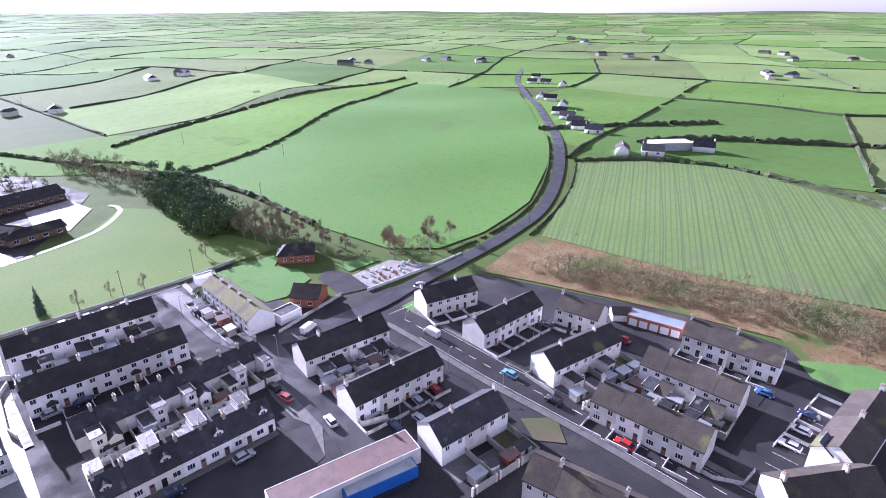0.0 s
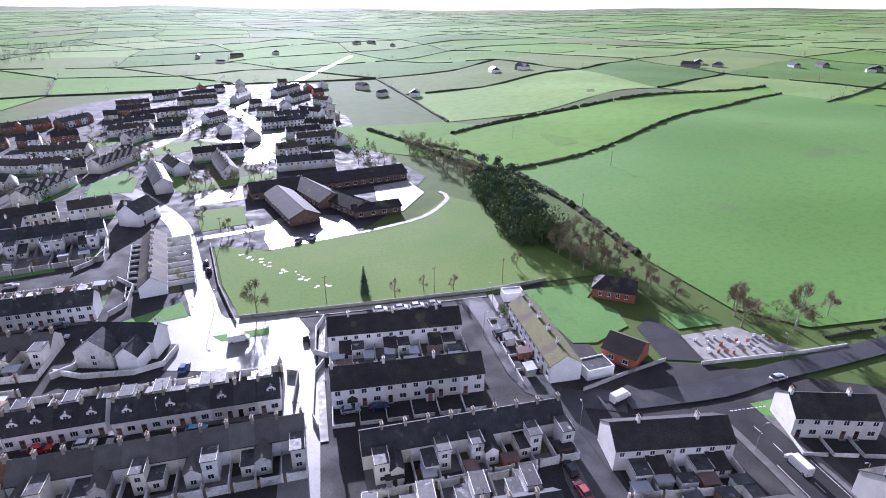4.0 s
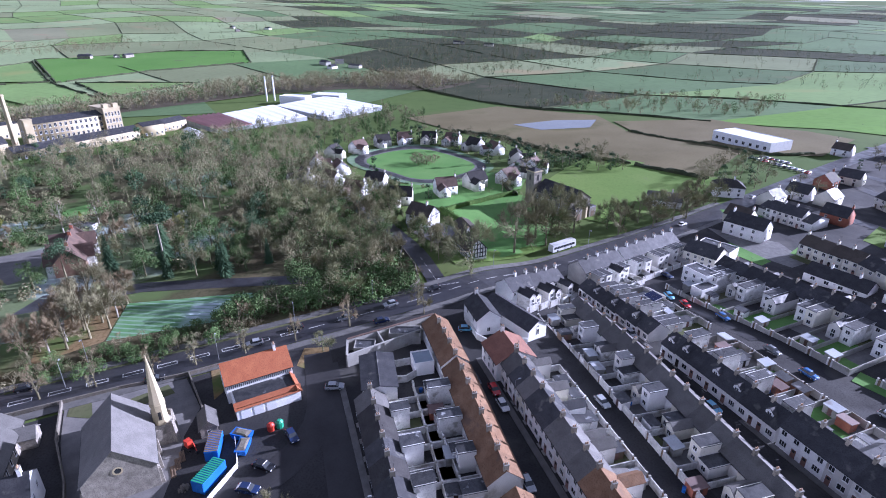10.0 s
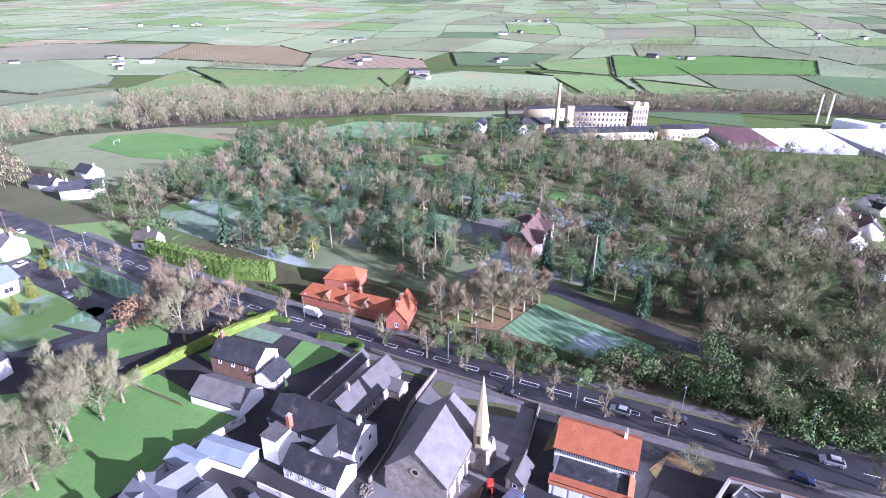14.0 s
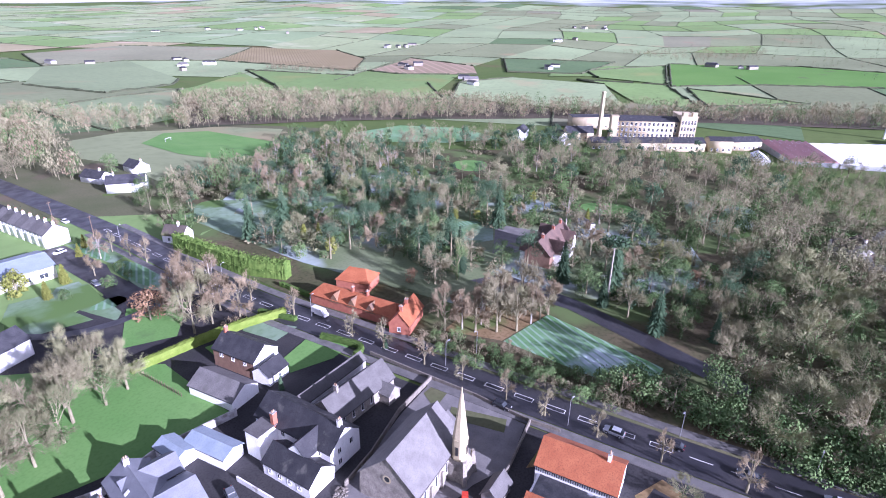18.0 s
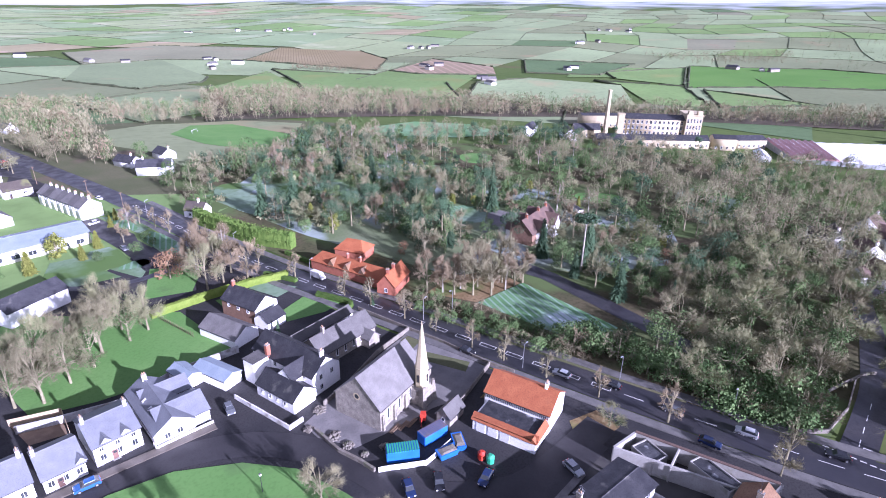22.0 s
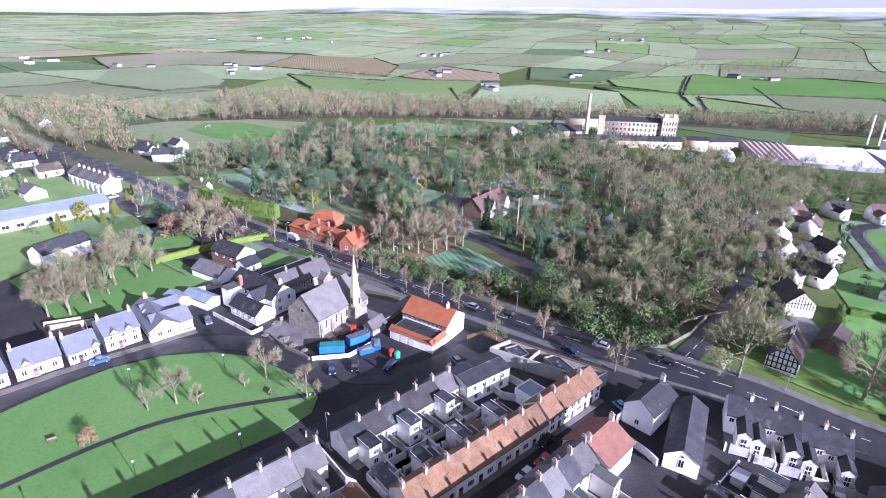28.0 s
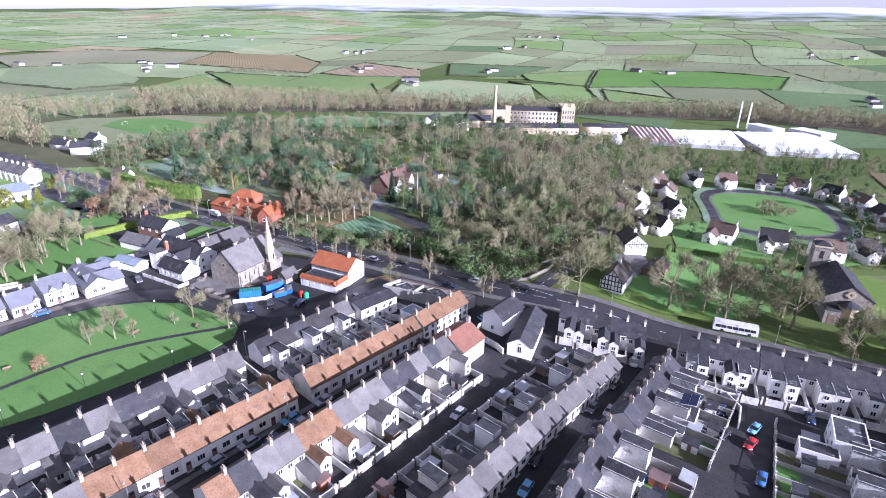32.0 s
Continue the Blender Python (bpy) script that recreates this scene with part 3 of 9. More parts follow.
drape("car_park", [(-79, -256), (-93, -264), (-104, -216), (-101, -190), (-89, -209), (-75, -219)], M_newroad, .1, "tarmac lot beside the main road", "yard", 25)
drape("allotment", [(-169, 37.5), (-189, 38), (-186.5, 72), (-173.5, 74), (-171, 56)], M_frost, .12, "ploughed allotment white with frost", "allotment")
drape("convent_lawn", [(-67, 9), (-60, -30), (-72, -40), (-104.9, -14), (-107.4, 13.4), (-98, 15), (-78, 12.5)], M_lawn, .14, "long green lawn behind the white houses", "lawn")
drape("brown_field", [(-522, 185), (-565, 288), (-466, 344), (-398, 330), (-307, 353), (-262, 290), (-324, 255), (-400, 230), (-437, 205)], M_soil, .2, "bare brown winter field", "field", 30)
drape("brown_field", [(-436, 342), (-421, 425), (-315, 450), (-285, 390), (-301, 356), (-400, 335)], M_soil, .2, "bare brown winter field", "field", 30)
drape("flood_pond", [(-447, 258), (-456, 299), (-446, 332), (-417, 310), (-419, 270)], M_water, .35, "shallow flood water lying in the field", "pond", 40)

ROAD_LABEL = "two-lane tarmac main road with white markings"
MAIN = [(-95, -290), (-107.5, -220), (-124.3, -117.6), (-134.5, -34.8), (-146, 18.3), (-155.5, 59.7), (-163, 91.4), (-172, 125), (-183, 155), (-192, 185), (-206.6, 229.5), (-223.7, 273.5), (-257.3, 356.4), (-304, 479), (-429, 813), (-520, 1060)]
ribbon("main_road", MAIN, 9.5, M_asphalt, .11, ROAD_LABEL, "road")
for s, w in ((-7.2, 4.2), (7.2, 4.4)):
    ribbon("pavement", MAIN[2:12], w * .55, M_pave, .24, "grey footway with a kerb along the main road", "pavement", shift=s - math.copysign(.9, s), thick=.2)
ribbon("side_road", [(-176, 127), (-190, 126.5), (-204, 125.5), (-218, 123), (-236, 119.5), (-270, 112), (-300, 122)], 6, M_asphalt, .13, "narrow tarmac road past the wood", "road")
ribbon("estate_road", [(87.6, -40), (87.6, 18), (87, 45), (85, 72), (84.6, 96), (84, 112)], 8, M_newroad, .12, "smooth dark estate road with a dashed centre line", "road")
ribbon("country_road", [(62, 118), (84, 118), (100, 121), (119, 123.3), (155, 128.6), (188.6, 137), (231.5, 161), (284.6, 204), (358, 275), (486, 402), (610, 497)], 5.6, M_asphalt, .45, "country lane curving up between fields", "road")
ribbon("lane", [(52, 121), (44, 127), (42.4, 141), (41.9, 156.7), (40, 171)], 6, M_asphalt, .12, "short tarmac lane between the terraces", "road")
ribbon("street", [(62, 118), (50.6, 121), (48, 108.9), (47.5, 93.7), (46.6, 78), (44, 60)], 7, M_asphalt, .13, "worn tarmac street", "road")
ribbon("long_road", [(-66, 262), (-85, 291), (-110, 327), (-104.5, 395), (-94, 469), (-74, 542), (42, 1085)], 8, M_asphalt, .12, "wet road running out through the estate", "road")
ribbon("wet_street", [(-6.7, 90), (-7.5, 138.5), (-10.3, 153), (-12, 165), (-31, 168), (-38, 184), (-46.5, 209.5), (-57, 244), (-66, 262)], 7.5, M_wetconc, .13, "wet concrete street shining in low sun", "road")
for pts, w in (([(-39.3, 341), (-38.2, 356), (-35.9, 385), (-40, 420), (-48.8, 445), (-56, 470), (-68, 500), (-78, 525)], 11), ([(-83, 408), (-60, 402), (-38, 400), (-30, 425)], 7), ([(-165, 531.6), (-155.4, 570), (-137, 610), (-117.7, 662), (-104, 717)], 8), ([(-232, 300), (-190, 312), (-140, 322), (-122, 328)], 6), ([(-262, 360), (-215, 352), (-150, 342), (-122, 348)], 6),
               ([(-296, 440), (-240, 425), (-170, 418), (-102, 402)], 7), ([(-262, 375), (-200, 380), (-140, 372), (-107, 380)], 6), ([(-160, 275), (-120, 275), (-82, 284)], 6), ([(-300, 468), (-240, 500), (-165, 531)], 6)):
    ribbon("estate_street", pts, w, M_asphalt, .1, "wet street of the far estate", "road")
drape("wet_court", [(-61.4, 289), (-41.6, 298.6), (-38.4, 278.8), (-57.3, 271.8)], M_asphalt, .1, "wet tarmac court before the school", "yard")
drape("wet_court", [(-52, 345), (-30, 352), (-28, 390), (-46, 392)], M_asphalt, .09, "wet tarmac turning court", "yard")
for poly in ([(-178.6, 294.8), (-188.4, 315), (-177.6, 311.4), (-170.5, 294.7)], [(-161.5, 295.8), (-168, 312), (-155.5, 312), (-144.5, 293.8)], [(-108, 372), (-99, 405), (-83.6, 409), (-68.3, 400), (-88, 372)], [(-78.5, 310.4), (-66, 318), (-62, 308), (-27.8, 322), (-25.8, 312), (-66, 291)], [(-161.7, 440), (-140, 423), (-129, 412), (-143.7, 406)], [(-112, 300), (-104, 336), (-93.7, 320), (-89.7, 297)]):
    drape("estate_green", poly, M_park, .14, "patch of mown grass among the far houses", "lawn")
drape("street_junction", [(-40, 149), (-14, 143), (-12, 165), (-30, 169), (-44, 177), (-60, 173), (-57, 163), (-39, 160)], M_wetconc, .1, "worn wet concrete where the streets meet", "road")
ribbon("school_drive", [(-49, 233), (-34, 237.5), (-21, 243)], 4, M_asphalt, .13, "wet drive to the school", "road")
ribbon("green_path", [(-20, 70), (-63, 67), (-80, 69.5), (-95, 76), (-103, 80)], 1.4, M_newroad, .2, "narrow tarmac path across the green", "path")
rng = random.Random(21)
for k in range(26):
    x, y = -30 + k * 1.1 + rng.uniform(-2, 2), 214 - k * 1.15 + rng.uniform(-2.5, 2.5)
    r = rng.uniform(.3, .75)
    drape("puddle", [(x + math.cos(a * .9) * r * rng.uniform(.5, 1.5), y + math.sin(a * .9) * r * rng.uniform(.4, 1)) for a in range(7)], M_wetconc, .13, "shallow muddy puddle in the playing field", "puddle")


# ---- houses ----
WIN, CACHE = {}, {}


def window_mesh(w, h, bars=1, frame_mat=None):
    """One welded piece: sill, frame, glazing bars and recessed panes."""
    key = (round(w, 2), round(h, 2), bars, frame_mat)
    if key not in WIN:
        fm = frame_mat or M_frame
        mb, t = MB(), .07
        f, g = mb.slot(fm), mb.slot(M_glass)
        xs = [-w / 2, -w / 2 + t]
        for k in range(bars):
            x = -w / 2 + w * (k + 1) / (bars + 1)
            xs += [x - .03, x + .03]
        xs += [w / 2 - t, w / 2]
        zs = [0, t, h - t, h]
        n = len(xs)
        mb.v = [(x, -.05, z) for z in zs for x in xs]
        for j in range(3):
            for i in range(n - 1):
                q = (j * n + i, j * n + i + 1, (j + 1) * n + i + 1, (j + 1) * n + i)
                if j == 1 and i % 2 == 1:
                    k = len(mb.v)
                    mb.v += [(mb.v[c][0], -.005, mb.v[c][2]) for c in q]
                    for e in range(4):
                        mb.f.append((q[e], q[(e + 1) % 4], k + (e + 1) % 4, k + e))
                        mb.mi.append(f)
                    q = (k, k + 1, k + 2, k + 3)
                    mb.mi.append(g)
                else:
                    mb.mi.append(f)
                mb.f.append(q)
        k = len(mb.v)
        mb.v += [(-w / 2, .02, h), (w / 2, .02, h), (-w / 2 - .05, -.13, -.02), (w / 2 + .05, -.13, -.02), (-w / 2 - .05, -.13, -.1), (w / 2 + .05, -.13, -.1), (-w / 2, .02, -.1), (w / 2, .02, -.1)]
        top = 3 * n
        for q in ((top, top + n - 1, k + 1, k), (0, n - 1, k + 3, k + 2), (k + 2, k + 3, k + 5, k + 4), (0, top, k, k + 6), (n - 1, k + 7, k + 1, top + n - 1)):
            mb.f.append(q)
            mb.mi.append(f)
        WIN[key] = mb.mesh("window")
    return WIN[key]


def door_mesh(w=.95, h=2.05):
    if ("door", w) not in WIN:
        mb = MB()
        mb.box(-w / 2 - .08, -.04, 0, w / 2 + .08, .02, h + .1, M_frame).box(-w / 2, -.06, .05, w / 2, -.03, h, M_door)
        mb.box(-w / 2 + .12, -.075, .15, w / 2 - .12, -.055, .85, M_door).box(-w / 2 + .2, -.07, 1.35, w / 2 - .2, -.055, 1.85, M_glass).box(-w / 2 - .2, -.5, -.02, w / 2 + .2, -.04, .1, M_conc)
        WIN[("door", w)] = mb.mesh("door")
    return WIN[("door", w)]


def chimney_mesh(h, mat, pots=2, w=.9, d=.55):
    key = ("ch", round(h, 2), mat, pots, w)
    if key not in CACHE:
        mb = MB().box(-d / 2, -w / 2, -.6, d / 2, w / 2, h, mat).box(-d / 2 - .06, -w / 2 - .06, h, d / 2 + .06, w / 2 + .06, h + .12, M_conc)
        for k in range(pots):
            y = (k - (pots - 1) / 2) * .36
            mb.rod((0, y, h + .12), (0, y, h + .55), .13, .1, M_pot, 6)
        if len(CACHE) % 2:
            mb.rod((.2, .2, h), (.2, .2, h + 1.9), .03, .02, M_dark, 3).rod((-.5, .2, h + 1.8), (.7, .2, h + 1.8), .02, .02, M_dark, 3).rod((-.2, -.2, h + 1.8), (-.2, .6, h + 1.8), .015, .015, M_dark, 3).rod((.4, -.15, h + 1.8), (.4, .55, h + 1.8), .015, .015, M_dark, 3)
        CACHE[key] = mb.mesh("chimney")
    return CACHE[key]


def gable_wall(w, d, eave, ridge, mat, along="x"):
    """A body with its two pointed ends; the ridge runs along x."""
    return MB().extrude([(-d / 2, -.3), (d / 2, -.3), (d / 2, eave), (0, ridge), (-d / 2, eave)], "x", -w / 2, w / 2, mat)


def gable_roof(w, d, eave, ridge, mat, over=.28, side=0.0, t=.14):
    """Two sloping slabs, a ridge and gutters."""
    mb, s = MB(), (ridge - eave) / (d / 2)
    e, ze = d / 2 + over, eave - s * over
    x0, x1 = -w / 2 - side, w / 2 + side
    for k in (-1, 1):
        prof = [(k * e, ze + .02), (0, ridge + .02), (0, ridge + t), (k * e, ze + t)]
        mb.extrude(prof if k < 0 else prof[::-1], "x", x0, x1, mat)
        mb.box(x0, k * e - .07, ze - .05, x1, k * e + .07, ze + .06, M_dark)
    return mb.extrude([(-.16, ridge + t - .05), (.16, ridge + t - .05), (0, ridge + t + .07)], "x", x0, x1, mat)


def house_kit(w, d, eave, ridge, wall, roof, seed=0, storeys=2, chim=1, chim_mat=None, rear=None, dormer=0, porch=0, end=0, front_n=2, sheds=0, rear_side=1, rear_n=2, far=False, ext=1.0):
    """Parts of one house of a row; the front faces -y. rear: None, 'flat', 'lean', 'gable' or 'flat2'."""
    rng = random.Random(seed)
    kit = [("wall", gable_wall(w, d, eave, ridge, wall).mesh("wall"), "", I4, []),
           ("roof", gable_roof(w, d, eave, ridge, roof, side=.12 if end else 0).mesh("roof"), "", I4, [])]
    if chim:
        kit.append(("chimney", chimney_mesh(1.1, chim_mat or wall), "", pose(-w / 2 + .35, 0, ridge), []))

    def window(x, y, z, ww, h, turn=0, bars=1):
        kit.append(("window", window_mesh(ww, h, bars), "", pose(x, y, z, 0, 0, turn), []))

    f = -d / 2
    up = eave - 1.75 if storeys == 2 else None
    dx = w * .27
    side = rng.choice((-1, 1))
    kit.append(("door", door_mesh(), "", pose(side * dx, f - .01, 0), []))
    window(-side * dx * .8, f - .01, .95, min(1.5, w * .32), 1.25, 0, rng.choice((1, 2)))
    if up:
        for k in range(front_n):
            x = 0 if front_n == 1 else (-dx + 2 * dx * k / (front_n - 1))
            window(x, f - .01, up, min(1.15, w * .24), 1.2)
    if dormer:
        x, y0, z0 = rng.choice((-.6, .0, .6)), f + d * .16, eave + (ridge - eave) * .25
        yb = 0 - d * .06
        mb = MB().extrude([(-.9, z0 - .5), (.9, z0 - .5), (.9, z0 + 1.0), (0, z0 + 1.65), (-.9, z0 + 1.0)], "y", y0, yb, wall if dormer == 1 else roof)
        for k in (-1, 1):
            p = [(k * 1.1, z0 + .88), (0, z0 + 1.7), (0, z0 + 1.84), (k * 1.1, z0 + 1.02)]
            mb.extrude(p if k < 0 else p[::-1], "y", y0 - .2, yb, roof)
        kit.append(("dormer", mb.mesh("dormer"), "", pose(x, 0, 0), [("window", window_mesh(1.0, 1.05), "", pose(0, y0 - .01, z0 - .15))]))
    if porch:
        mb = MB().box(-.9, -1.2, 0, .9, .02, 2.2, wall).extrude([(-1.1, 2.2), (1.1, 2.2), (0, 2.95)], "y", -1.4, .02, roof).box(-.45, -1.25, .05, .45, -1.19, 2.0, M_door)
        kit.append(("porch", mb.mesh("porch"), "", pose(side * dx, f, 0), []))
    b = d / 2
    if storeys == 2 and rear_n:
        for k in range(rear_n):
            window(-dx + 2 * dx * k, b + .01, up, 1.0, 1.1, 180)
    if rear in ("flat", "flat2", "lean", "gable"):
        ew = w * rng.uniform(.5, .62)
        el = rng.uniform(3.2, 4.8) if rear != "gable" else rng.uniform(4.0, 5.0)
        el *= ext
        eh = {"flat": 2.7, "flat2": 4.9, "lean": 2.5, "gable": eave * .86}[rear]
        xo = rear_side * (w / 2 - ew / 2 - .04)
        mb, rf = MB(), MB()
        own, wall = wall, M_worn if wall is M_white and seed % 3 else wall
        if rear == "gable":
            rh = eh + ew * .38
            mb.extrude([(-ew / 2, -.3), (ew / 2, -.3), (ew / 2, eh), (0, rh), (-ew / 2, eh)], "y", b - .6, b + el, wall)
            for k in (-1, 1):
                s = (rh - eh) / (ew / 2)
                p = [(k * (ew / 2 + .2), eh - .2 * s + .02), (0, rh + .02), (0, rh + .14), (k * (ew / 2 + .2), eh - .2 * s + .14)]
                rf.extrude(p if k < 0 else p[::-1], "y", b - 1.6, b + el + .18, roof)
        elif rear == "lean":
            mb.extrude([(b - .05, -.3), (b + el, -.3), (b + el, eh - .4), (b - .05, eh + .7)], "x", -ew / 2, ew / 2, wall)
            rf.extrude([(b - .05, eh + .7), (b + el + .2, eh - .45), (b + el + .2, eh - .33), (b - .05, eh + .84)][::-1], "x", -ew / 2 - .1, ew / 2 + .1, roof)
        else:
            mb.box(-ew / 2, b - .05, -.3, ew / 2, b + el, eh, wall)
            rf.box(-ew / 2 - .12, b - .05, eh, ew / 2 + .12, b + el + .15, eh + .16, M_felt)
            for k in (-1, 1):
                rf.box(k * (ew / 2 + .06) - .06, b, eh + .16, k * (ew / 2 + .06) + .06, b + el + .15, eh + .24, wall)
        kit.append(("rear_extension", mb.mesh("rear_extension"), "", pose(xo, 0, 0), []))
        kit.append(("extension_roof", rf.mesh("extension_roof"), "", pose(xo, 0, 0), []))
        wall = own
        if eh > 3.5:
            window(xo, b + el + .01, eh - 1.9, 1.1, 1.1, 180)
        window(xo, b + el + .01, .9, 1.1, 1.1, 180)
    if far:
        solid = [(k[1], k[3]) for k in kit if k[0] not in ("roof", "extension_roof")]
        kit = [("wall", fuse("wall", solid), "", I4, [])] + [k for k in kit if k[0] in ("roof", "extension_roof")]
    return kit


def row(name, p0, p1, n, d, eave, ridge, walls, roof, label, group, front=-1, rear=(None,), dormers=(0,), porches=(0,), storeys=2, chim=(1,), chim_mat=None, seed=1, front_n=2, yards=0.0, yard_mat=None, category="house", yard_front=0.0, roofs=None, ext=1.0):
    """A row of houses along a line; front=-1 faces to the right of the way from p0 to p1, +1 to its left."""
    a, b = Vector(p0), Vector(p1)
    v = b - a
    w = v.length / n
    deg = math.degrees(math.atan2(v.y, v.x)) + (0 if front < 0 else 180)
    rng = random.Random(seed)
    kits = {}
    made, paving = [], MB()
    mid = (a + b) / 2
    far = mid.y > 234 or mid.y < -100
    for i in range(n):
        c = a + v * ((i + .5) / n)
        spec = (walls[rng.randrange(len(walls))], (roofs or (roof,))[rng.randrange(len(roofs or (roof,)))], rear[i % len(rear)], dormers[i % len(dormers)], porches[i % len(porches)], chim[i % len(chim)], i in (0, n - 1), i % 2)
        key = spec
        if key not in kits:
            kits[key] = house_kit(w, d, eave, ridge, spec[0], spec[1], seed * 31 + len(kits), storeys, spec[5], chim_mat, spec[2], spec[3], spec[4], spec[6], front_n, rear_side=1 if spec[7] else -1, far=far, ext=ext)
        z = H(c.x, c.y)
        made.append(place_kit(kits[key], name, label.replace("slate roof", "tan clay tile roof") if spec[1] is M_orange else label, category, pose(c.x, c.y, z, 0, 0, deg), group))
        if yards:
            yard(c, deg, w, d / 2, yards, yard_mat or M_wallw, z, i == n - 1, rng)
            m = pose(c.x, c.y, z, 0, 0, deg)
            cutx = rng.uniform(.25, .75)
            for s0, s1 in ((0, cutx), (cutx, 1)):
                q = [m @ Vector((-w / 2 + .1, d / 2 + yards * s0, 0)), m @ Vector((w / 2 - .1, d / 2 + yards * s0, 0)), m @ Vector((w / 2 - .1, d / 2 + yards * s1, 0)), m @ Vector((-w / 2 + .1, d / 2 + yards * s1, 0))]
                paving.face([(p.x, p.y, H(p.x, p.y) + .09) for p in q], rng.choice((M_pave, M_base, M_base, M_pave, M_land, M_gravel, M_newroad) if yards < 14 else (M_base, M_land, M_lawn, M_pave, M_gravel)))
        if yard_front:
            front_wall(c, deg, w, d / 2, yard_front, yard_mat or M_wallw, z)
    if yards:
        tagged(new("yard_paving", paving.mesh("yard_paving")), "concrete, gravel and grass floors of the back yards", "paving", "", "structure")
    return made


def yard(c, deg, w, b, length, mat, z, last, rng):
    """A back yard: a side wall and an end wall with a gate."""
    m = pose(c.x, c.y, z, 0, 0, deg)
    key = ("yard", round(w, 2), round(b, 2), round(length, 1), mat)
    if key not in CACHE:
        h = 1.7
        side = MB().box(-w / 2 - .1, b, -.2, -w / 2 + .1, b + length, h, mat).box(-w / 2 + .1, b + length - .2, -.2, w / 2 - 1.28, b + length, h + .2, mat)
        for px in (w / 2 - 1.1, w / 2 - .16):
            side.box(px - .18, b + length - .3, -.2, px + .18, b + length + .08, h + .35, M_wallw)
        gate = MB().box(w / 2 - 1.1, b + length - .14, .05, w / 2 - .12, b + length - .08, h, M_timber)
        CACHE[key] = [("wall", side.mesh(), "", I4, []), ("gate", gate.mesh(), "", I4, [])]
    ob = new("yard_wall", CACHE[key][0][1])
    ob.matrix_basis = m
    tagged(ob, "pale rendered back yard wall with a timber gate", "wall", "back yard walls")
    part("gate", CACHE[key][1][1], ob, "plain timber gate")


def front_wall(c, deg, w, b, length, mat, z):
    key = ("front", round(w, 2), round(b, 2), round(length, 1), mat)
    if key not in CACHE:
        y = -b - length
        wl = MB().box(-w / 2, y - .1, -.2, w / 2 - 1.1, y + .1, .9, mat).box(-w / 2 - .08, y + .1, -.2, -w / 2 + .08, -b, .8, mat)
        CACHE[key] = [("wall", wl.mesh(), "", I4, [])]
    ob = new("garden_wall", CACHE[key][0][1])
    ob.matrix_basis = pose(c.x, c.y, z, 0, 0, deg)
    tagged(ob, "low white rendered front garden wall", "wall", "front garden walls")


def house(x, y, deg, w, d, eave, ridge, wall, roof, label, name="house", group="", seed=3, storeys=2, rear=None, porch=0, dormer=0, chim=1, front_n=2):
    kit = house_kit(w, d, eave, ridge, wall, roof, seed, storeys, chim, None, rear, dormer, porch, 1, front_n, far=y > 234 or x < -225 or y < -100 or x > 200)
    return place_kit(kit, name, label, "house", at(x, y, deg), group)


# ---- terraces and estates ----
G1, G2 = "council terraces", "old mill terraces"
L1 = "two-storey pebbledashed terraced house with dark tiles"
L2 = "white rendered mill terrace house with slate roof"
cou = dict(d=8.0, eave=5.1, ridge=7.9, walls=(M_dash, M_white), chim=(1, 0), chim_mat=M_dash, front_n=2)
row("terraced_house", (90, 106), (106.5, 102), 3, roof=M_dtile, label=L1, group=G1, seed=2, yard_front=5, **cou)
row("terraced_house", (89.2, 84.1), (112.4, 83.5), 4, roof=M_dtile, label=L1, group=G1, seed=3, yard_front=5, **cou)
row("terraced_house", (117.5, 77), (120, 65), 2, roof=M_ctile, label=L1, group=G1, seed=4, yard_front=3, **cou)
row("terraced_house", (90.2, 62.5), (113, 58.9), 4, roof=M_dtile, label=L1, group=G1, seed=5, front=1, yards=9, yard_mat=M_wallg, rear=("flat", None), **cou)
row("terraced_house", (130.2, 46.3), (132.7, 24.5), 4, roof=M_ctile, label=L1, group=G1, seed=6, yard_front=4, **cou)
row("terraced_house", (110.5, 47), (112.2, 25.6), 4, roof=M_ctile, label=L1, group=G1, seed=7, front=1, yards=7, yard_mat=M_wallg, rear=("flat", "lean"), **cou)
row("terraced_house", (90.7, 47.5), (93, 24.7), 4, roof=M_ctile, label=L1, group=G1, seed=8, yard_front=4, **cou)
row("terraced_house", (131, 6), (105, 7.4), 4, roof=M_ctile, label=L1, group=G1, seed=9, yard_front=6, **cou)
row("terraced_house", (63.4, 44.1), (68.5, 22), 4, roof=M_ctile, label=L1, group=G1, seed=10, front=1, yards=8, yard_mat=M_wallg, **cou)
row("terraced_house", (89, 12), (104, 2), 3, roof=M_ctile, label=L1, group=G1, seed=11, **cou)
row("terraced_house", (54.8, 62.5), (71.9, 60.9), 3, roof=M_slate, label=L1, group=G1, seed=12, front=1, yards=9, yard_mat=M_wallg, **cou)
row("terraced_house", (49.4, 83.1), (73, 81.8), 4, roof=M_dtile, label=L1, group=G1, seed=13, yard_front=4, **cou)
row("terraced_house", (50.3, 104.5), (73.2, 102.2), 4, roof=M_dtile, label=L1, group=G1, seed=14, front=1, yards=7, yard_mat=M_wallw, rear=("flat", "lean"), **cou)
row("cottage", (51.1, 157), (51.8, 127.5), 5, 7.5, 4.6, 7.0, (M_white,), M_moss, "white terraced cottage with mossy tiles", G1, seed=15, yard_front=6, chim=(1,))
row("terraced_house", (-1.3, 153), (32.2, 152.6), 6, roof=M_dtile, label=L1, group=G1, seed=16, front=1, yards=8, rear=("lean", "flat"), **cou)
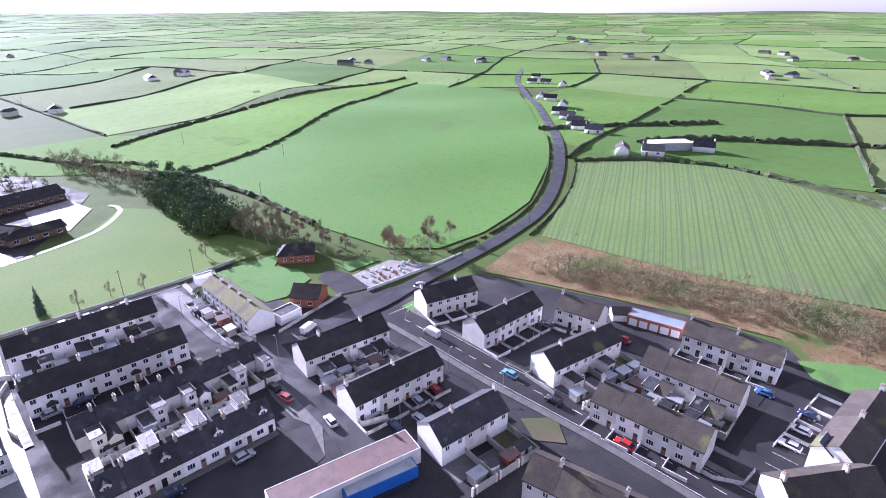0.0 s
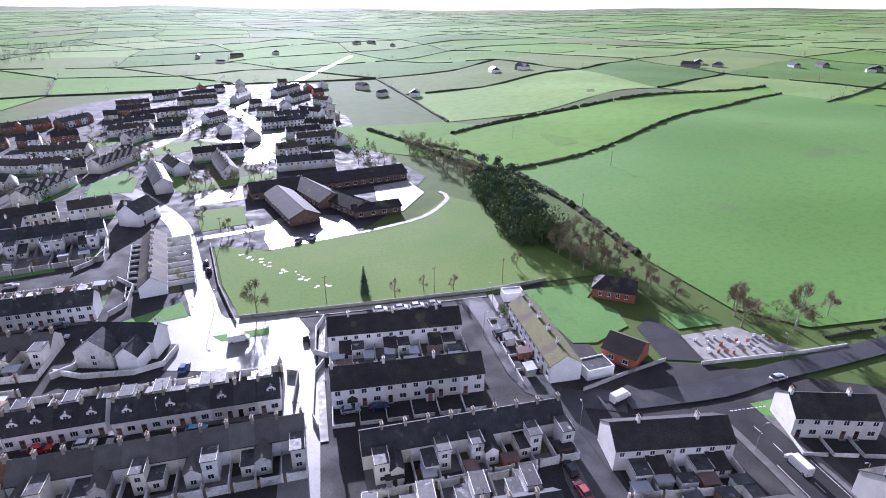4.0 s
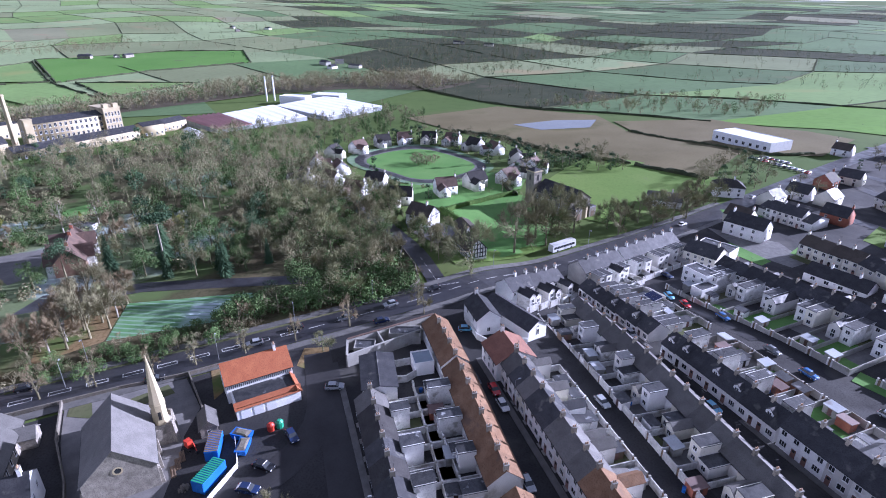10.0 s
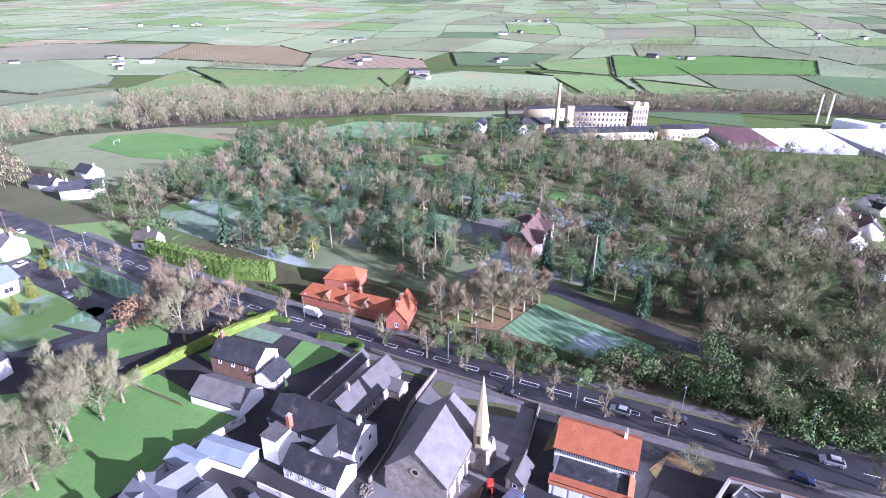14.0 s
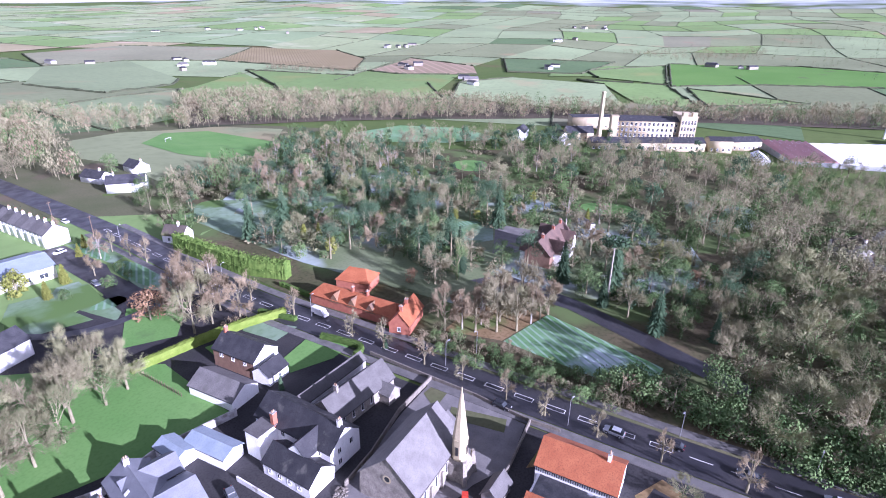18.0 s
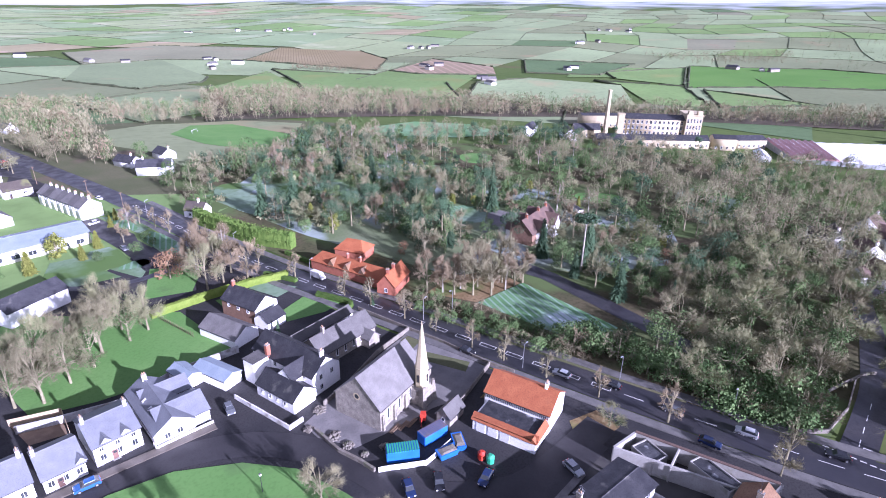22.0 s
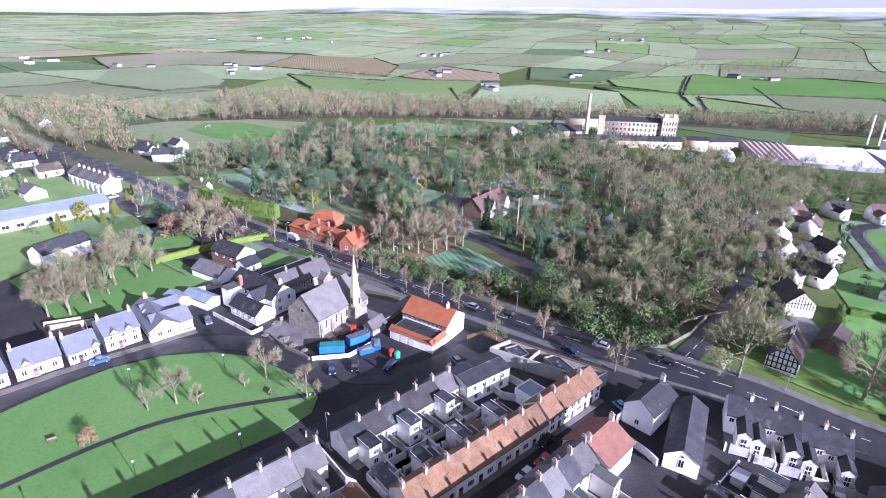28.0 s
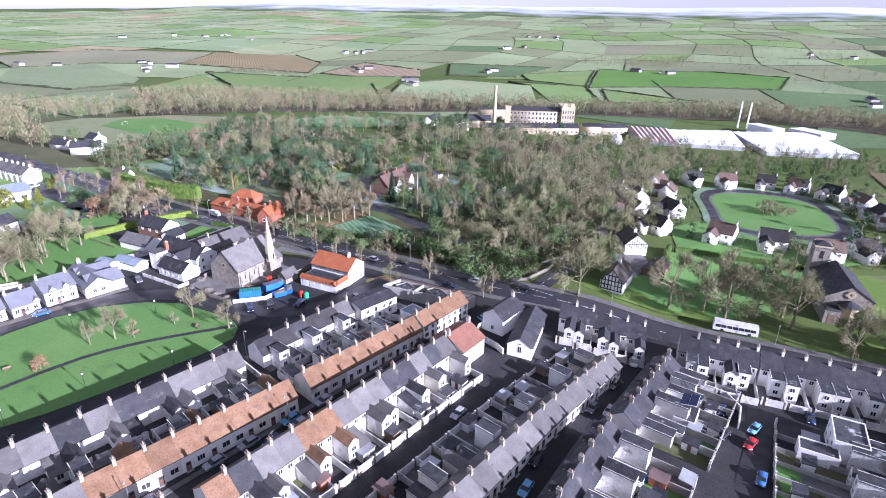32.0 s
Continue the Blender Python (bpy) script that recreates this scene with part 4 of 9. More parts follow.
row("terraced_house", (-.7, 131.6), (32.6, 131.6), 6, roof=M_dtile, label=L1, group=G1, seed=17, porches=(1, 0, 0), yard_front=6, **cou)
old = dict(walls=(M_white, M_white, M_cream, M_dash), chim=(1,), group=G2, chim_mat=M_buff)
# rows north of the green, nearest the green first
row("mill_cottage", (-30, 98.5), (-93, 99.6), 12, 6.4, 3.6, 6.2, roof=M_pslate, label="low mill cottage with weathered slates", front=1, rear=("gable", "lean", "gable"), roofs=(M_slate, M_pslate, M_pslate), storeys=1, seed=21, **old)
row("mill_cottage", (-97.5, 99.4), (-126, 98.8), 6, 6.2, 3.6, 6.0, roof=M_slate, label="low mill cottage with flat rear extension", front=1, rear=("flat2", "flat"), roofs=(M_slate, M_pslate, M_dtile), storeys=1, seed=22, yards=9, **old)
row("mill_cottage", (-55.5, 116.5), (-94, 118.2), 8, 6.4, 3.9, 6.5, roof=M_orange, label="white mill cottage with orange clay tiles", front=-1, rear=("flat2", "gable", "flat"), storeys=1, seed=23, yards=7, **old)
row("mill_cottage", (-6, 119.5), (-55.5, 116.5), 11, 6.4, 3.9, 6.5, roof=M_pslate, label="white mill cottage with weathered slates", front=-1, rear=("flat2", "gable", "flat"), storeys=1, seed=24, yards=7, **old)
row("mill_cottage", (-97.5, 118), (-131, 119), 7, 6.4, 3.9, 6.5, roof=M_orange, label="white mill cottage with orange clay tiles", front=-1, rear=("flat", "flat2"), storeys=1, seed=25, yards=7, **old)
row("mill_house", (-131.6, 118.9), (-150, 118.7), 4, 6.4, 4.4, 6.8, roof=M_orange, label="white two-storey house with orange tiles", front=-1, storeys=2, seed=26, **old)
row("mill_house", (-128.5, 132), (-67.5, 133.4), 14, 6.6, 5.0, 7.6, roof=M_slate, label=L2, front=-1, rear=("gable", "lean", "gable"), roofs=(M_slate, M_slate, M_pslate, M_dtile, M_slate, M_pslate, M_orange), seed=27, yards=8, **old)
row("mill_cottage", (-63, 130), (-45, 131.5), 4, 6.4, 3.7, 6.5, roof=M_slate, label="dormered mill cottage with slate roof", front=-1, rear=("flat2", "flat"), dormers=(1,), storeys=1, seed=28, yards=8, **old)
row("mill_cottage", (-43.5, 130.5), (-11.5, 132.5), 7, 6.4, 3.7, 6.5, roof=M_slate, label="dormered mill cottage with slate roof", front=-1, rear=("flat2", "flat2", "flat"), dormers=(1, 0), storeys=1, seed=29, yards=8, **old)
row("mill_cottage", (-155.5, 162), (-67, 162.2), 19, 6.2, 3.4, 5.7, roof=M_pslate, label="low mill cottage with weathered slates", front=1, rear=("flat2", "flat", "gable"), storeys=1, seed=30, yards=9, **old)
row("mill_cottage", (-167.5, 172), (-135, 174.2), 7, 6.2, 3.1, 5.4, roof=M_slate, label="dormered mill cottage with slate roof", front=-1, rear=("flat", "flat2", "flat"), dormers=(0, 1), storeys=1, seed=31, yards=14, yard_mat=M_wallg, ext=1.6, **old)
row("mill_cottage", (-129, 173.6), (-97, 176.6), 7, 6.4, 3.5, 6.1, roof=M_slate, label="dormered mill cottage with slate roof", front=-1, rear=("flat2", "flat"), dormers=(1, 1, 0), storeys=1, seed=32, yards=14, yard_mat=M_wallg, ext=1.5, **old)
row("mill_house", (-96.5, 176.9), (-64, 180.4), 7, 7, 5.0, 7.7, roof=M_slate, label=L2, front=-1, rear=("lean", "flat", "gable"), seed=33, yards=14, yard_mat=M_wallg, ext=1.4, **old)
row("mill_cottage", (4.5, 112.5), (44.5, 114.5), 9, 6.4, 3.9, 6.5, roof=M_slate, label="mill cottage with tall rear extension", front=1, rear=("flat2", "gable", "flat", "flat2"), storeys=1, seed=34, yards=7, **old)
row("mill_cottage", (4, 92.5), (36, 92.5), 7, 6.4, 3.7, 6.5, roof=M_slate, label="dormered mill cottage with slate roof", front=-1, rear=("flat2", "flat"), dormers=(1, 0), storeys=1, seed=35, yards=7, **old)
cw = house(-50, 159.5, 168, 17, 7, 5.2, 8, M_white, M_slate, "white two-storey house with rear wings behind a curved wall", "corner_house", G2, 41, rear="gable")
part("wing", gable_wall(5.5, 5, 4.4, 6.6, M_white), cw, "white rear wing", pose(-4.6, 6, 0, 0, 0, 90))
part("wing_roof", gable_roof(5.5, 5, 4.4, 6.6, M_slate, side=.2), cw, "", pose(-4.6, 6, 0, 0, 0, 90))
# further rows
row("mill_house", (-168, 221.5), (-114, 231), 11, 7, 4.6, 7, roof=M_slate, label=L2, front=1, dormers=(0, 1), seed=42, yards=21, yard_mat=M_wallg, rear=("flat2", "flat2", "gable"), ext=1.9, **old)
row("mill_house", (-112, 232.5), (-82, 241), 6, 7, 5.2, 8, roof=M_slate, label=L2, front=1, seed=43, yards=20, yard_mat=M_wallg, rear=("flat2", "lean", "flat2"), ext=1.6, **old)
row("bungalow_terrace_house", (-62.5, 231), (-52, 188.5), 9, 7.5, 3.4, 6.2, (M_dash, M_white), M_ctile, "low terraced house with brown tiles", G1, front=-1, storeys=1, seed=55, yard_front=4, yards=8)
house(-75, 257, 70, 13, 9, 5.4, 9, M_white, M_slate, "large white gabled house at the street corner", "corner_house", "", 56, rear="gable")
# the far estate between the two roads out
FAR = [((-193, 368.7), (-138, 352), 9, 0), ((-207, 338.6), (-153, 326.5), 9, 0), ((-131.6, 286.9), (-123.5, 318), 5, 0), ((-175, 262.7), (-155, 266.3), 4, 1), ((-153, 264.5), (-129, 262.5), 4, 1), ((-124.3, 258), (-107.7, 265.2), 3, 1), ((-103.2, 264.6), (-88.6, 270), 3, 1),
       ((-209.5, 280.5), (-195.4, 284.4), 3, 0), ((-118.5, 335), (-108.4, 365.5), 6, 0), ((-213.7, 423.5), (-201.6, 426.2), 2, 2), ((-196.4, 427.4), (-184.3, 430), 2, 2), ((-180.5, 435.4), (-166.8, 443.3), 3, 2), ((-146.7, 443.5), (-118.7, 437.8), 5, 0), ((-116.2, 436.2), (-100, 442), 3, 0), ((-75, 354.6), (-49.2, 363.3), 5, 0),
       ((-60, 346.8), (-48.3, 312.4), 6, 0), ((-87.8, 327.6), (-74.8, 293.3), 6, 0), ((-84, 341.6), (-73.7, 323.3), 3, 0), ((-55.8, 492.7), (-40.4, 496), 3, 1), ((-46.5, 442), (-16, 453.4), 6, 0), ((-27.5, 405.8), (-6.2, 412.3), 4, 0), ((-29.9, 357.3), (-13.5, 363.7), 3, 0), ((-27.3, 326), (2.5, 331), 5, 1), ((-16, 436), (3.8, 430), 4, 0),
       ((-11, 552), (1.3, 541.4), 3, 0), ((-174.3, 543.6), (-148.3, 546.8), 5, 2), ((-168, 625), (-145.7, 632), 4, 1), ((-89.2, 466.3), (-79, 483.2), 4, 0), ((-82.6, 560.7), (-76, 600), 5, 0), ((-52, 604.7), (-31.7, 650), 7, 0), ((-228.4, 474), (-205, 494), 5, 2), ((-197, 487), (-185, 514.2), 5, 2), ((-22.5, 494), (-4.7, 482.2), 3, 1),
       ((-175, 395), (-140, 388), 6, 0), ((-160, 470), (-125, 474), 5, 1), ((-150, 500), (-110, 508), 6, 0), ((-130, 560), (-100, 575), 5, 1), ((-135, 600), (-108, 615), 4, 0), ((-125, 405), (-118, 425), 3, 0), ((-20, 385), (5, 392), 4, 0), ((-40, 470), (-15, 474), 4, 0), ((-35, 560), (-20, 590), 4, 1), ((-185, 575), (-160, 585), 4, 2)]
for k, (a, b, n, kind) in enumerate(FAR):
    sd = -1 if k % 2 else 1
    row("terraced_house", a, b, n, 7.5, 5, 7.6, ((M_white, M_dash, M_cream), (M_white, M_cream), (M_brown, M_brick, M_white))[kind], (M_ctile, M_slate, M_dtile)[k % 3], ("pebbledashed terraced house on the far estate", "white terraced house on the far estate", "brick house of the new estate by the main road")[kind], "far estate", seed=60 + k, front=sd)
    u = (Vector(b) - Vector(a)).normalized()
    w = Vector((-u.y, u.x))
    for s, g0, g1 in ((1, 4.2, 11), (-1, 4.2, 8)):
        q = [Vector(a) + w * s * g0, Vector(b) + w * s * g0, Vector(b) + w * s * g1, Vector(a) + w * s * g1]
        if (k + s) % 3:
            drape("garden_lawn", [tuple(p) for p in q], (M_lawn, M_land)[k % 2], .11, "narrow green gardens of a far terrace", "lawn")
rng = random.Random(5)
for k, (x, y) in enumerate([(-236.5, 339.7), (-238, 357), (-225.4, 312.3), (-222, 292.9), (-197, 302), (-170, 303), (-129.3, 340), (-271.7, 430.9), (-277, 455.5), (-262.5, 458.6), (-247, 462), (-260, 510), (-232, 439.6), (-220, 482), (-172.7, 523.4), (-70, 428.8), (-48.7, 403), (-87.8, 645), (-36, 527), (3, 467), (7.3, 383), (-9.7, 604), (-62, 540), (-215.7, 318), (-206, 262),
                            (-290, 480), (-245, 485), (-285, 405), (-20, 640), (-5, 660), (0, 510), (-110, 650), (-130, 660), (-95, 690), (-50, 690)]):
    house(x, y, rng.choice((20, 110, -70, 200)), 10, 8, 4.2, 7.4, rng.choice((M_white, M_cream, M_brick)), rng.choice((M_slate, M_ctile)), "detached house on the edge of the estate", "house", "estate houses", 80 + k)
for k, (x, y) in enumerate([(-353, 99), (-377, 110.5), (-386, 127), (-400, 145), (-404, 161), (-401, 178), (-391, 192), (-373, 202), (-357, 210), (-328, 213), (-303, 212), (-296, 200), (-283, 190), (-281, 172), (-274, 155), (-300, 126), (-337, 111), (-264, 132), (-312, 105), (-322, 92), (-285, 114)]):
    dx, dy = -345 - x, 155 - y
    house(x, y, math.degrees(math.atan2(dy, dx)) + (270 if x < -340 else 90), 10, 8, 4.6, 8, (M_white, M_cream, M_white, M_dash)[k % 4], (M_rtile, M_dtile)[k % 2], "white detached house with brown tiled roof round the cul-de-sac", "house", "cul-de-sac houses", 110 + k, rear="gable", porch=1)


# ---- trees, hedges and the far country ----
def blob_pt(rng, r=1.0):
    while True:
        p = Vector((rng.uniform(-1, 1), rng.uniform(-1, 1), rng.uniform(-1, 1)))
        if .02 < p.length < 1:
            return p * r


def bare_tree(seed, h, spread, twig, n=1500, ivy=0, bark=None, up=.25, fork=.2, thick=1.0, limbs=13, subs=4, clump=0):
    """Trunk and limbs in one mesh, fine twigs on a domed crown (and ivy) in another."""
    rng = random.Random(seed)
    bark = bark or M_bark
    tr, cr = MB(), MB()
    zf = h * fork * rng.uniform(.85, 1.15)
    r0 = h * .016 + .05
    core, zr = Vector((0, 0, h * .46)), h * .5
    tr.rod((0, 0, -.3), (0, 0, zf), r0 * 1.3, r0, bark, 7)
    top = Vector((rng.uniform(-.4, .4), rng.uniform(-.4, .4), h * .8))
    tr.rod((0, 0, zf), top, r0 * .85, .05, bark, 5)
    tips = []

    def dome(a, v):
        k = math.sqrt(max(0, 1 - v * v)) * rng.uniform(.78, 1.0)
        return core + Vector((math.cos(a) * spread * k, math.sin(a) * spread * k, v * zr))

    for i in range(limbs):
        a, v = i * 2.4 + rng.uniform(-.3, .3), -.3 + 1.25 * ((i * .618) % 1)
        base = Vector((0, 0, zf)).lerp(top, rng.uniform(0, .55))
        e = dome(a, v)
        mid = base.lerp(e, .45) + Vector((0, 0, h * .03))
        tr.rod(base, mid, r0 * .45 / thick ** .6, r0 * .28 / thick ** .6, bark, 4).rod(mid, e, r0 * .28 / thick ** .6, .02, bark, 3)
        tips.append((mid, e))
        for k in range(subs):
            s = mid.lerp(e, rng.uniform(0, .8))
            q = dome(a + rng.uniform(-.6, .6), max(-.5, min(.98, v + rng.uniform(-.35, .35))))
            tr.rod(s, q, r0 * .16, .015, bark, 3)
            tips.append((s, q))
    for i in range(n // 3):
        s, q = tips[rng.randrange(len(tips))]
        p = s.lerp(q, rng.uniform(.2, .95)) + blob_pt(rng, spread * rng.choice((.06, .12, .2)))
        out = (p - core).normalized()
        rise = Vector((0, 0, 1)) - out * out.z
        d = (rise * .35 + out * (.6 + up * .3) + (q - s).normalized() * .4 + blob_pt(rng, .4)).normalized()
        fan(cr, p, d, out + Vector((0, 0, .3)), rng, rng.uniform(.9, 2.0) * min(1.1, h / 14), rng.uniform(.014, .026) * thick, twig)
    for i in range(clump):
        s, q = tips[rng.randrange(len(tips))]
        p = s.lerp(q, rng.uniform(.3, 1.0)) + blob_pt(rng, spread * .34)
        out = (p - core).normalized() + blob_pt(rng, .75)
        a = out.cross(blob_pt(rng)).normalized() * rng.uniform(.5, 1.0) * (1 if h > 8 else .5)
        b = out.cross(a).normalized() * rng.uniform(.15, .4) * (1 if h > 8 else .6)
        cr.face([p - a * .5, p + b * .5, p + a * .5, p - b * .4], twig if rng.random() < .8 else M_bark)
    for i in range(ivy):
        s, q = tips[rng.randrange(len(tips))]
        p = (s.lerp(q, rng.uniform(0, .6)) if rng.random() < .65 else Vector((0, 0, rng.uniform(.3, h * .7)))) + blob_pt(rng, spread * .17)
        leaf(cr, p, rng, rng.uniform(.2, .45), M_ivy, Vector((p.x, p.y, .35 * spread)))
    return tr.mesh("trunk"), cr.mesh("crown")


def leaf(mb, p, rng, size, mat, out=None):
    """A small leaf clump; out: the way that it faces, more or less."""
    if out is None:
        a, b = blob_pt(rng).normalized() * size, blob_pt(rng).normalized() * size
    else:
        f = out.normalized() + blob_pt(rng, .8)
        a = f.cross(blob_pt(rng)).normalized() * size
        b = f.cross(a).normalized() * size
    mb.face([p - a * .5, p + b * .5, p + a * .5, p - b * .4], mat)


def fan(mb, p, d, out, rng, ln, w, mat):
    """A spray of three twigs in one plane that faces outwards."""
    s = d.cross(out.normalized() + blob_pt(rng, .7)).normalized()
    for j in (-1, 0, 1):
        e = (d + s * (j * .42 + rng.uniform(-.14, .14))).normalized() * ln * rng.uniform(.7, 1.1)
        mb.face([p - s * w, p + s * w, p + e], mat)


def leafy_tree(seed, h, spread, mat, n=1300, low=.04, boughs=True):
    """Evergreen with a crown of many small leaf clumps."""
    rng = random.Random(seed)
    tr, cr = MB(), MB()
    tr.rod((0, 0, -.3), (0, 0, h * .7), h * .025 + .05, .05, M_bark, 6)
    lumps = [Vector((0, 0, h * .8))]
    for i in range(16):
        a, z = i * 2.4, rng.uniform(low, .85)
        rr = spread * math.sqrt(max(.05, 1 - ((z - .42) / .58) ** 2)) * rng.uniform(.55, .8)
        lumps.append(Vector((math.cos(a) * rr, math.sin(a) * rr, z * h)))
        if boughs:
            tr.rod((0, 0, z * h * .7), lumps[-1], .05, .02, M_bark, 3)
    size, fine = [rng.uniform(.3, .5) for _ in lumps], 1.0 if boughs else 1.7
    n = int(n * 1.9) if boughs else n
    for i in range(n):
        k = rng.randrange(len(lumps))
        d = blob_pt(rng)
        d = d.normalized() * (.72 + .28 * d.length)
        p = lumps[k] + d * spread * size[k]
        if p.z > .15:
            leaf(cr, p, rng, rng.uniform(.2, .44) * fine, mat, d + Vector((0, 0, .25)))
    return tr.mesh("trunk"), cr.mesh("crown")


def conifer(seed, h, spread, mat, bare=.06, n=26):
    """Tiers of drooping boughs round a straight stem."""
    rng = random.Random(seed)
    tr, cr = MB(), MB()
    tr.rod((0, 0, -.3), (0, 0, h), h * .018 + .05, .02, M_bark, 6)
    for j in range(n):
        z = h * (bare + (1 - bare) * j / n)
        rr = spread * (1 - (j / n) ** 1.3) * rng.uniform(.75, 1.1) + .15
        for k in range(11):
            a = k * .571 + j * .9 + rng.uniform(-.2, .2)
            d = Vector((math.cos(a), math.sin(a), 0))
            s = Vector((-d.y, d.x, 0)) * rr * rng.uniform(.16, .3)
            p0, p1 = Vector((0, 0, z)), d * rr * rng.uniform(.7, 1.05) + Vector((0, 0, z - rr * .28))
            m = p0.lerp(p1, .55) + Vector((0, 0, rr * .07))
            cr.face([p0, m + s, p1, m - s], mat)
            for q in range(3):
                leaf(cr, p0.lerp(p1, rng.uniform(.3, 1)) + blob_pt(rng, .15), rng, rng.uniform(.3, .6), mat)
    return tr.mesh("trunk"), cr.mesh("crown")


KIND = {
    "bare": [bare_tree(1, 15, 5.2, M_twig, 3714, thick=1.3), bare_tree(2, 16, 5.8, M_twig, 4105, thick=1.3), bare_tree(3, 14, 5.0, M_olive, 3519, thick=1.3)],
    "olive": [bare_tree(4, 15, 6.4, M_olive, 5276, 936, thick=1.3), bare_tree(5, 14, 6.2, M_olive, 4887, 1440, thick=1.3), bare_tree(6, 15, 6.0, M_twig, 4692, 648, thick=1.3), bare_tree(7, 13, 6.6, M_olive, 4887, 432, thick=1.3)],
    "ivy": [bare_tree(8, 16, 4.6, M_olive, 1870, 2700), bare_tree(9, 14, 4.4, M_twig, 1700, 2340)],
    "birch": [bare_tree(10, 15, 3.8, M_birch, 3519, 0, M_pale, .7, thick=1.5), bare_tree(11, 14, 4.2, M_birch, 3519, 0, M_bark, .5, thick=1.5)],
    "bush": [bare_tree(12, 5, 3.4, M_olive, 952, 108, fork=.08, thick=1.4), bare_tree(13, 5.5, 3.6, M_twig, 952, fork=.08, thick=1.4), bare_tree(14, 4.5, 3.2, M_birch, 952, fork=.08, thick=1.4)],
    "shrub": [leafy_tree(15, 4.5, 2.6, M_ivy, 480), leafy_tree(16, 4, 2.8, M_ivy, 480)],
    "holm": [leafy_tree(17, 12, 4.2, M_ivy, 1250), leafy_tree(18, 15, 4.0, M_fir, 1250)],
    "fir": [conifer(19, 16, 3.8, M_fir), conifer(20, 14, 3.4, M_fir), conifer(21, 19, 4.0, M_fir)],
    "pine": [leafy_tree(22, 17, 4.6, M_fir, 1200, .45)],
    "gold": [leafy_tree(23, 5.5, 1.9, M_gold, 600, .05), conifer(24, 6, 1.9, M_gold)],
    "copper": [leafy_tree(25, 8, 3.6, M_copper, 900, .12), leafy_tree(26, 7, 3.2, M_copper, 800, .15)],
    "street": [bare_tree(27, 8.5, 2.1, M_birch, 1054, 0, M_bark, .8), bare_tree(28, 8, 1.9, M_twig, 952, 0, M_bark, .8)],
}
# lighter ones for the masses that stay far off
FAR_KIND = {
    "bare": [bare_tree(31, 15, 5.2, M_twig, 176, thick=2, limbs=11, subs=3, clump=541), bare_tree(32, 14, 5.0, M_olive, 176, thick=2, limbs=11, subs=3, clump=527)],
    "olive": [bare_tree(33, 17, 7.0, M_olive, 220, 60, thick=2, limbs=11, subs=3, clump=684), bare_tree(34, 16, 6.4, M_twig, 220, 60, thick=2, limbs=11, subs=3, clump=641)],
    "ivy": [bare_tree(35, 16, 4.6, M_olive, 154, 300, thick=2, limbs=11, subs=3, clump=123)],
    "birch": [bare_tree(36, 15, 3.8, M_birch, 176, 0, M_pale, .7, thick=2, limbs=11, subs=3, clump=399)],
    "bush": [bare_tree(45, 4.6, 3.2, M_olive, 286, 0, M_olive, fork=.06, thick=1.5, limbs=9, subs=1, clump=168), bare_tree(46, 5, 3.4, M_twig, 286, 0, M_twig, fork=.06, thick=1.5, limbs=9, subs=1, clump=168)], "low": [leafy_tree(47, 2.2, 2.2, M_olive, 110, .05, boughs=False), leafy_tree(48, 2.4, 2.0, M_ivy, 110, .05, boughs=False), leafy_tree(49, 2, 2.4, M_twig, 110, .05, boughs=False)],
    "holm": [leafy_tree(39, 12, 4.2, M_ivy, 919, boughs=False)], "fir": [leafy_tree(40, 15, 3.2, M_fir, 873, boughs=False)], "pine": [leafy_tree(41, 17, 4.6, M_fir, 827, .45, boughs=False)]}
TREE_LABEL = {"bare": "leafless grey-brown deciduous tree with a wide crown", "olive": "leafless tree with lichened twigs and some ivy", "ivy": "leafless tree thick with dark ivy", "birch": "slender leafless birch with reddish twigs",
              "bush": "leafless scrubby bush in dead grass", "shrub": "dense dark evergreen shrub by the road", "holm": "broad dark evergreen tree in the park", "fir": "dark green conifer with drooping boughs",
              "pine": "tall pine with a high dark crown", "gold": "small golden-green ornamental conifer", "copper": "tree with coppery brown winter leaves", "street": "young leafless street tree by the road"}


SOLID = {}


def joined(name, placed, label):
    """Many copies of meshes as one object of kind stuff."""
    return tagged(new(name, fuse(name, placed)), label, "trees", "", "stuff")


def tree(kind, x, y, size=1.0, rng=random, heap=None):
    src = (KIND if heap is None else FAR_KIND)[kind]
    tr, cr = src[rng.randrange(len(src))]
    m = at(x, y, rng.uniform(0, 360)) @ Matrix.Diagonal((size, size, size * rng.uniform(.9, 1.12), 1))
    if heap is not None:
        heap += [(tr, m), (cr, m)]
        return
    if kind in ("bush", "shrub"):
        if (cr, "one") not in SOLID:
            SOLID[(cr, "one")] = fuse("bush", [(tr, I4), (cr, I4)])
        ob = new("bush", SOLID[(cr, "one")])
        ob.matrix_basis = m
        tagged(ob, TREE_LABEL[kind], "bush", kind + " bushes")
        return
    root = thing("tree", TREE_LABEL[kind], "tree", m, kind + " trees")
    part("trunk", tr, root)
    part("crown", cr, root)


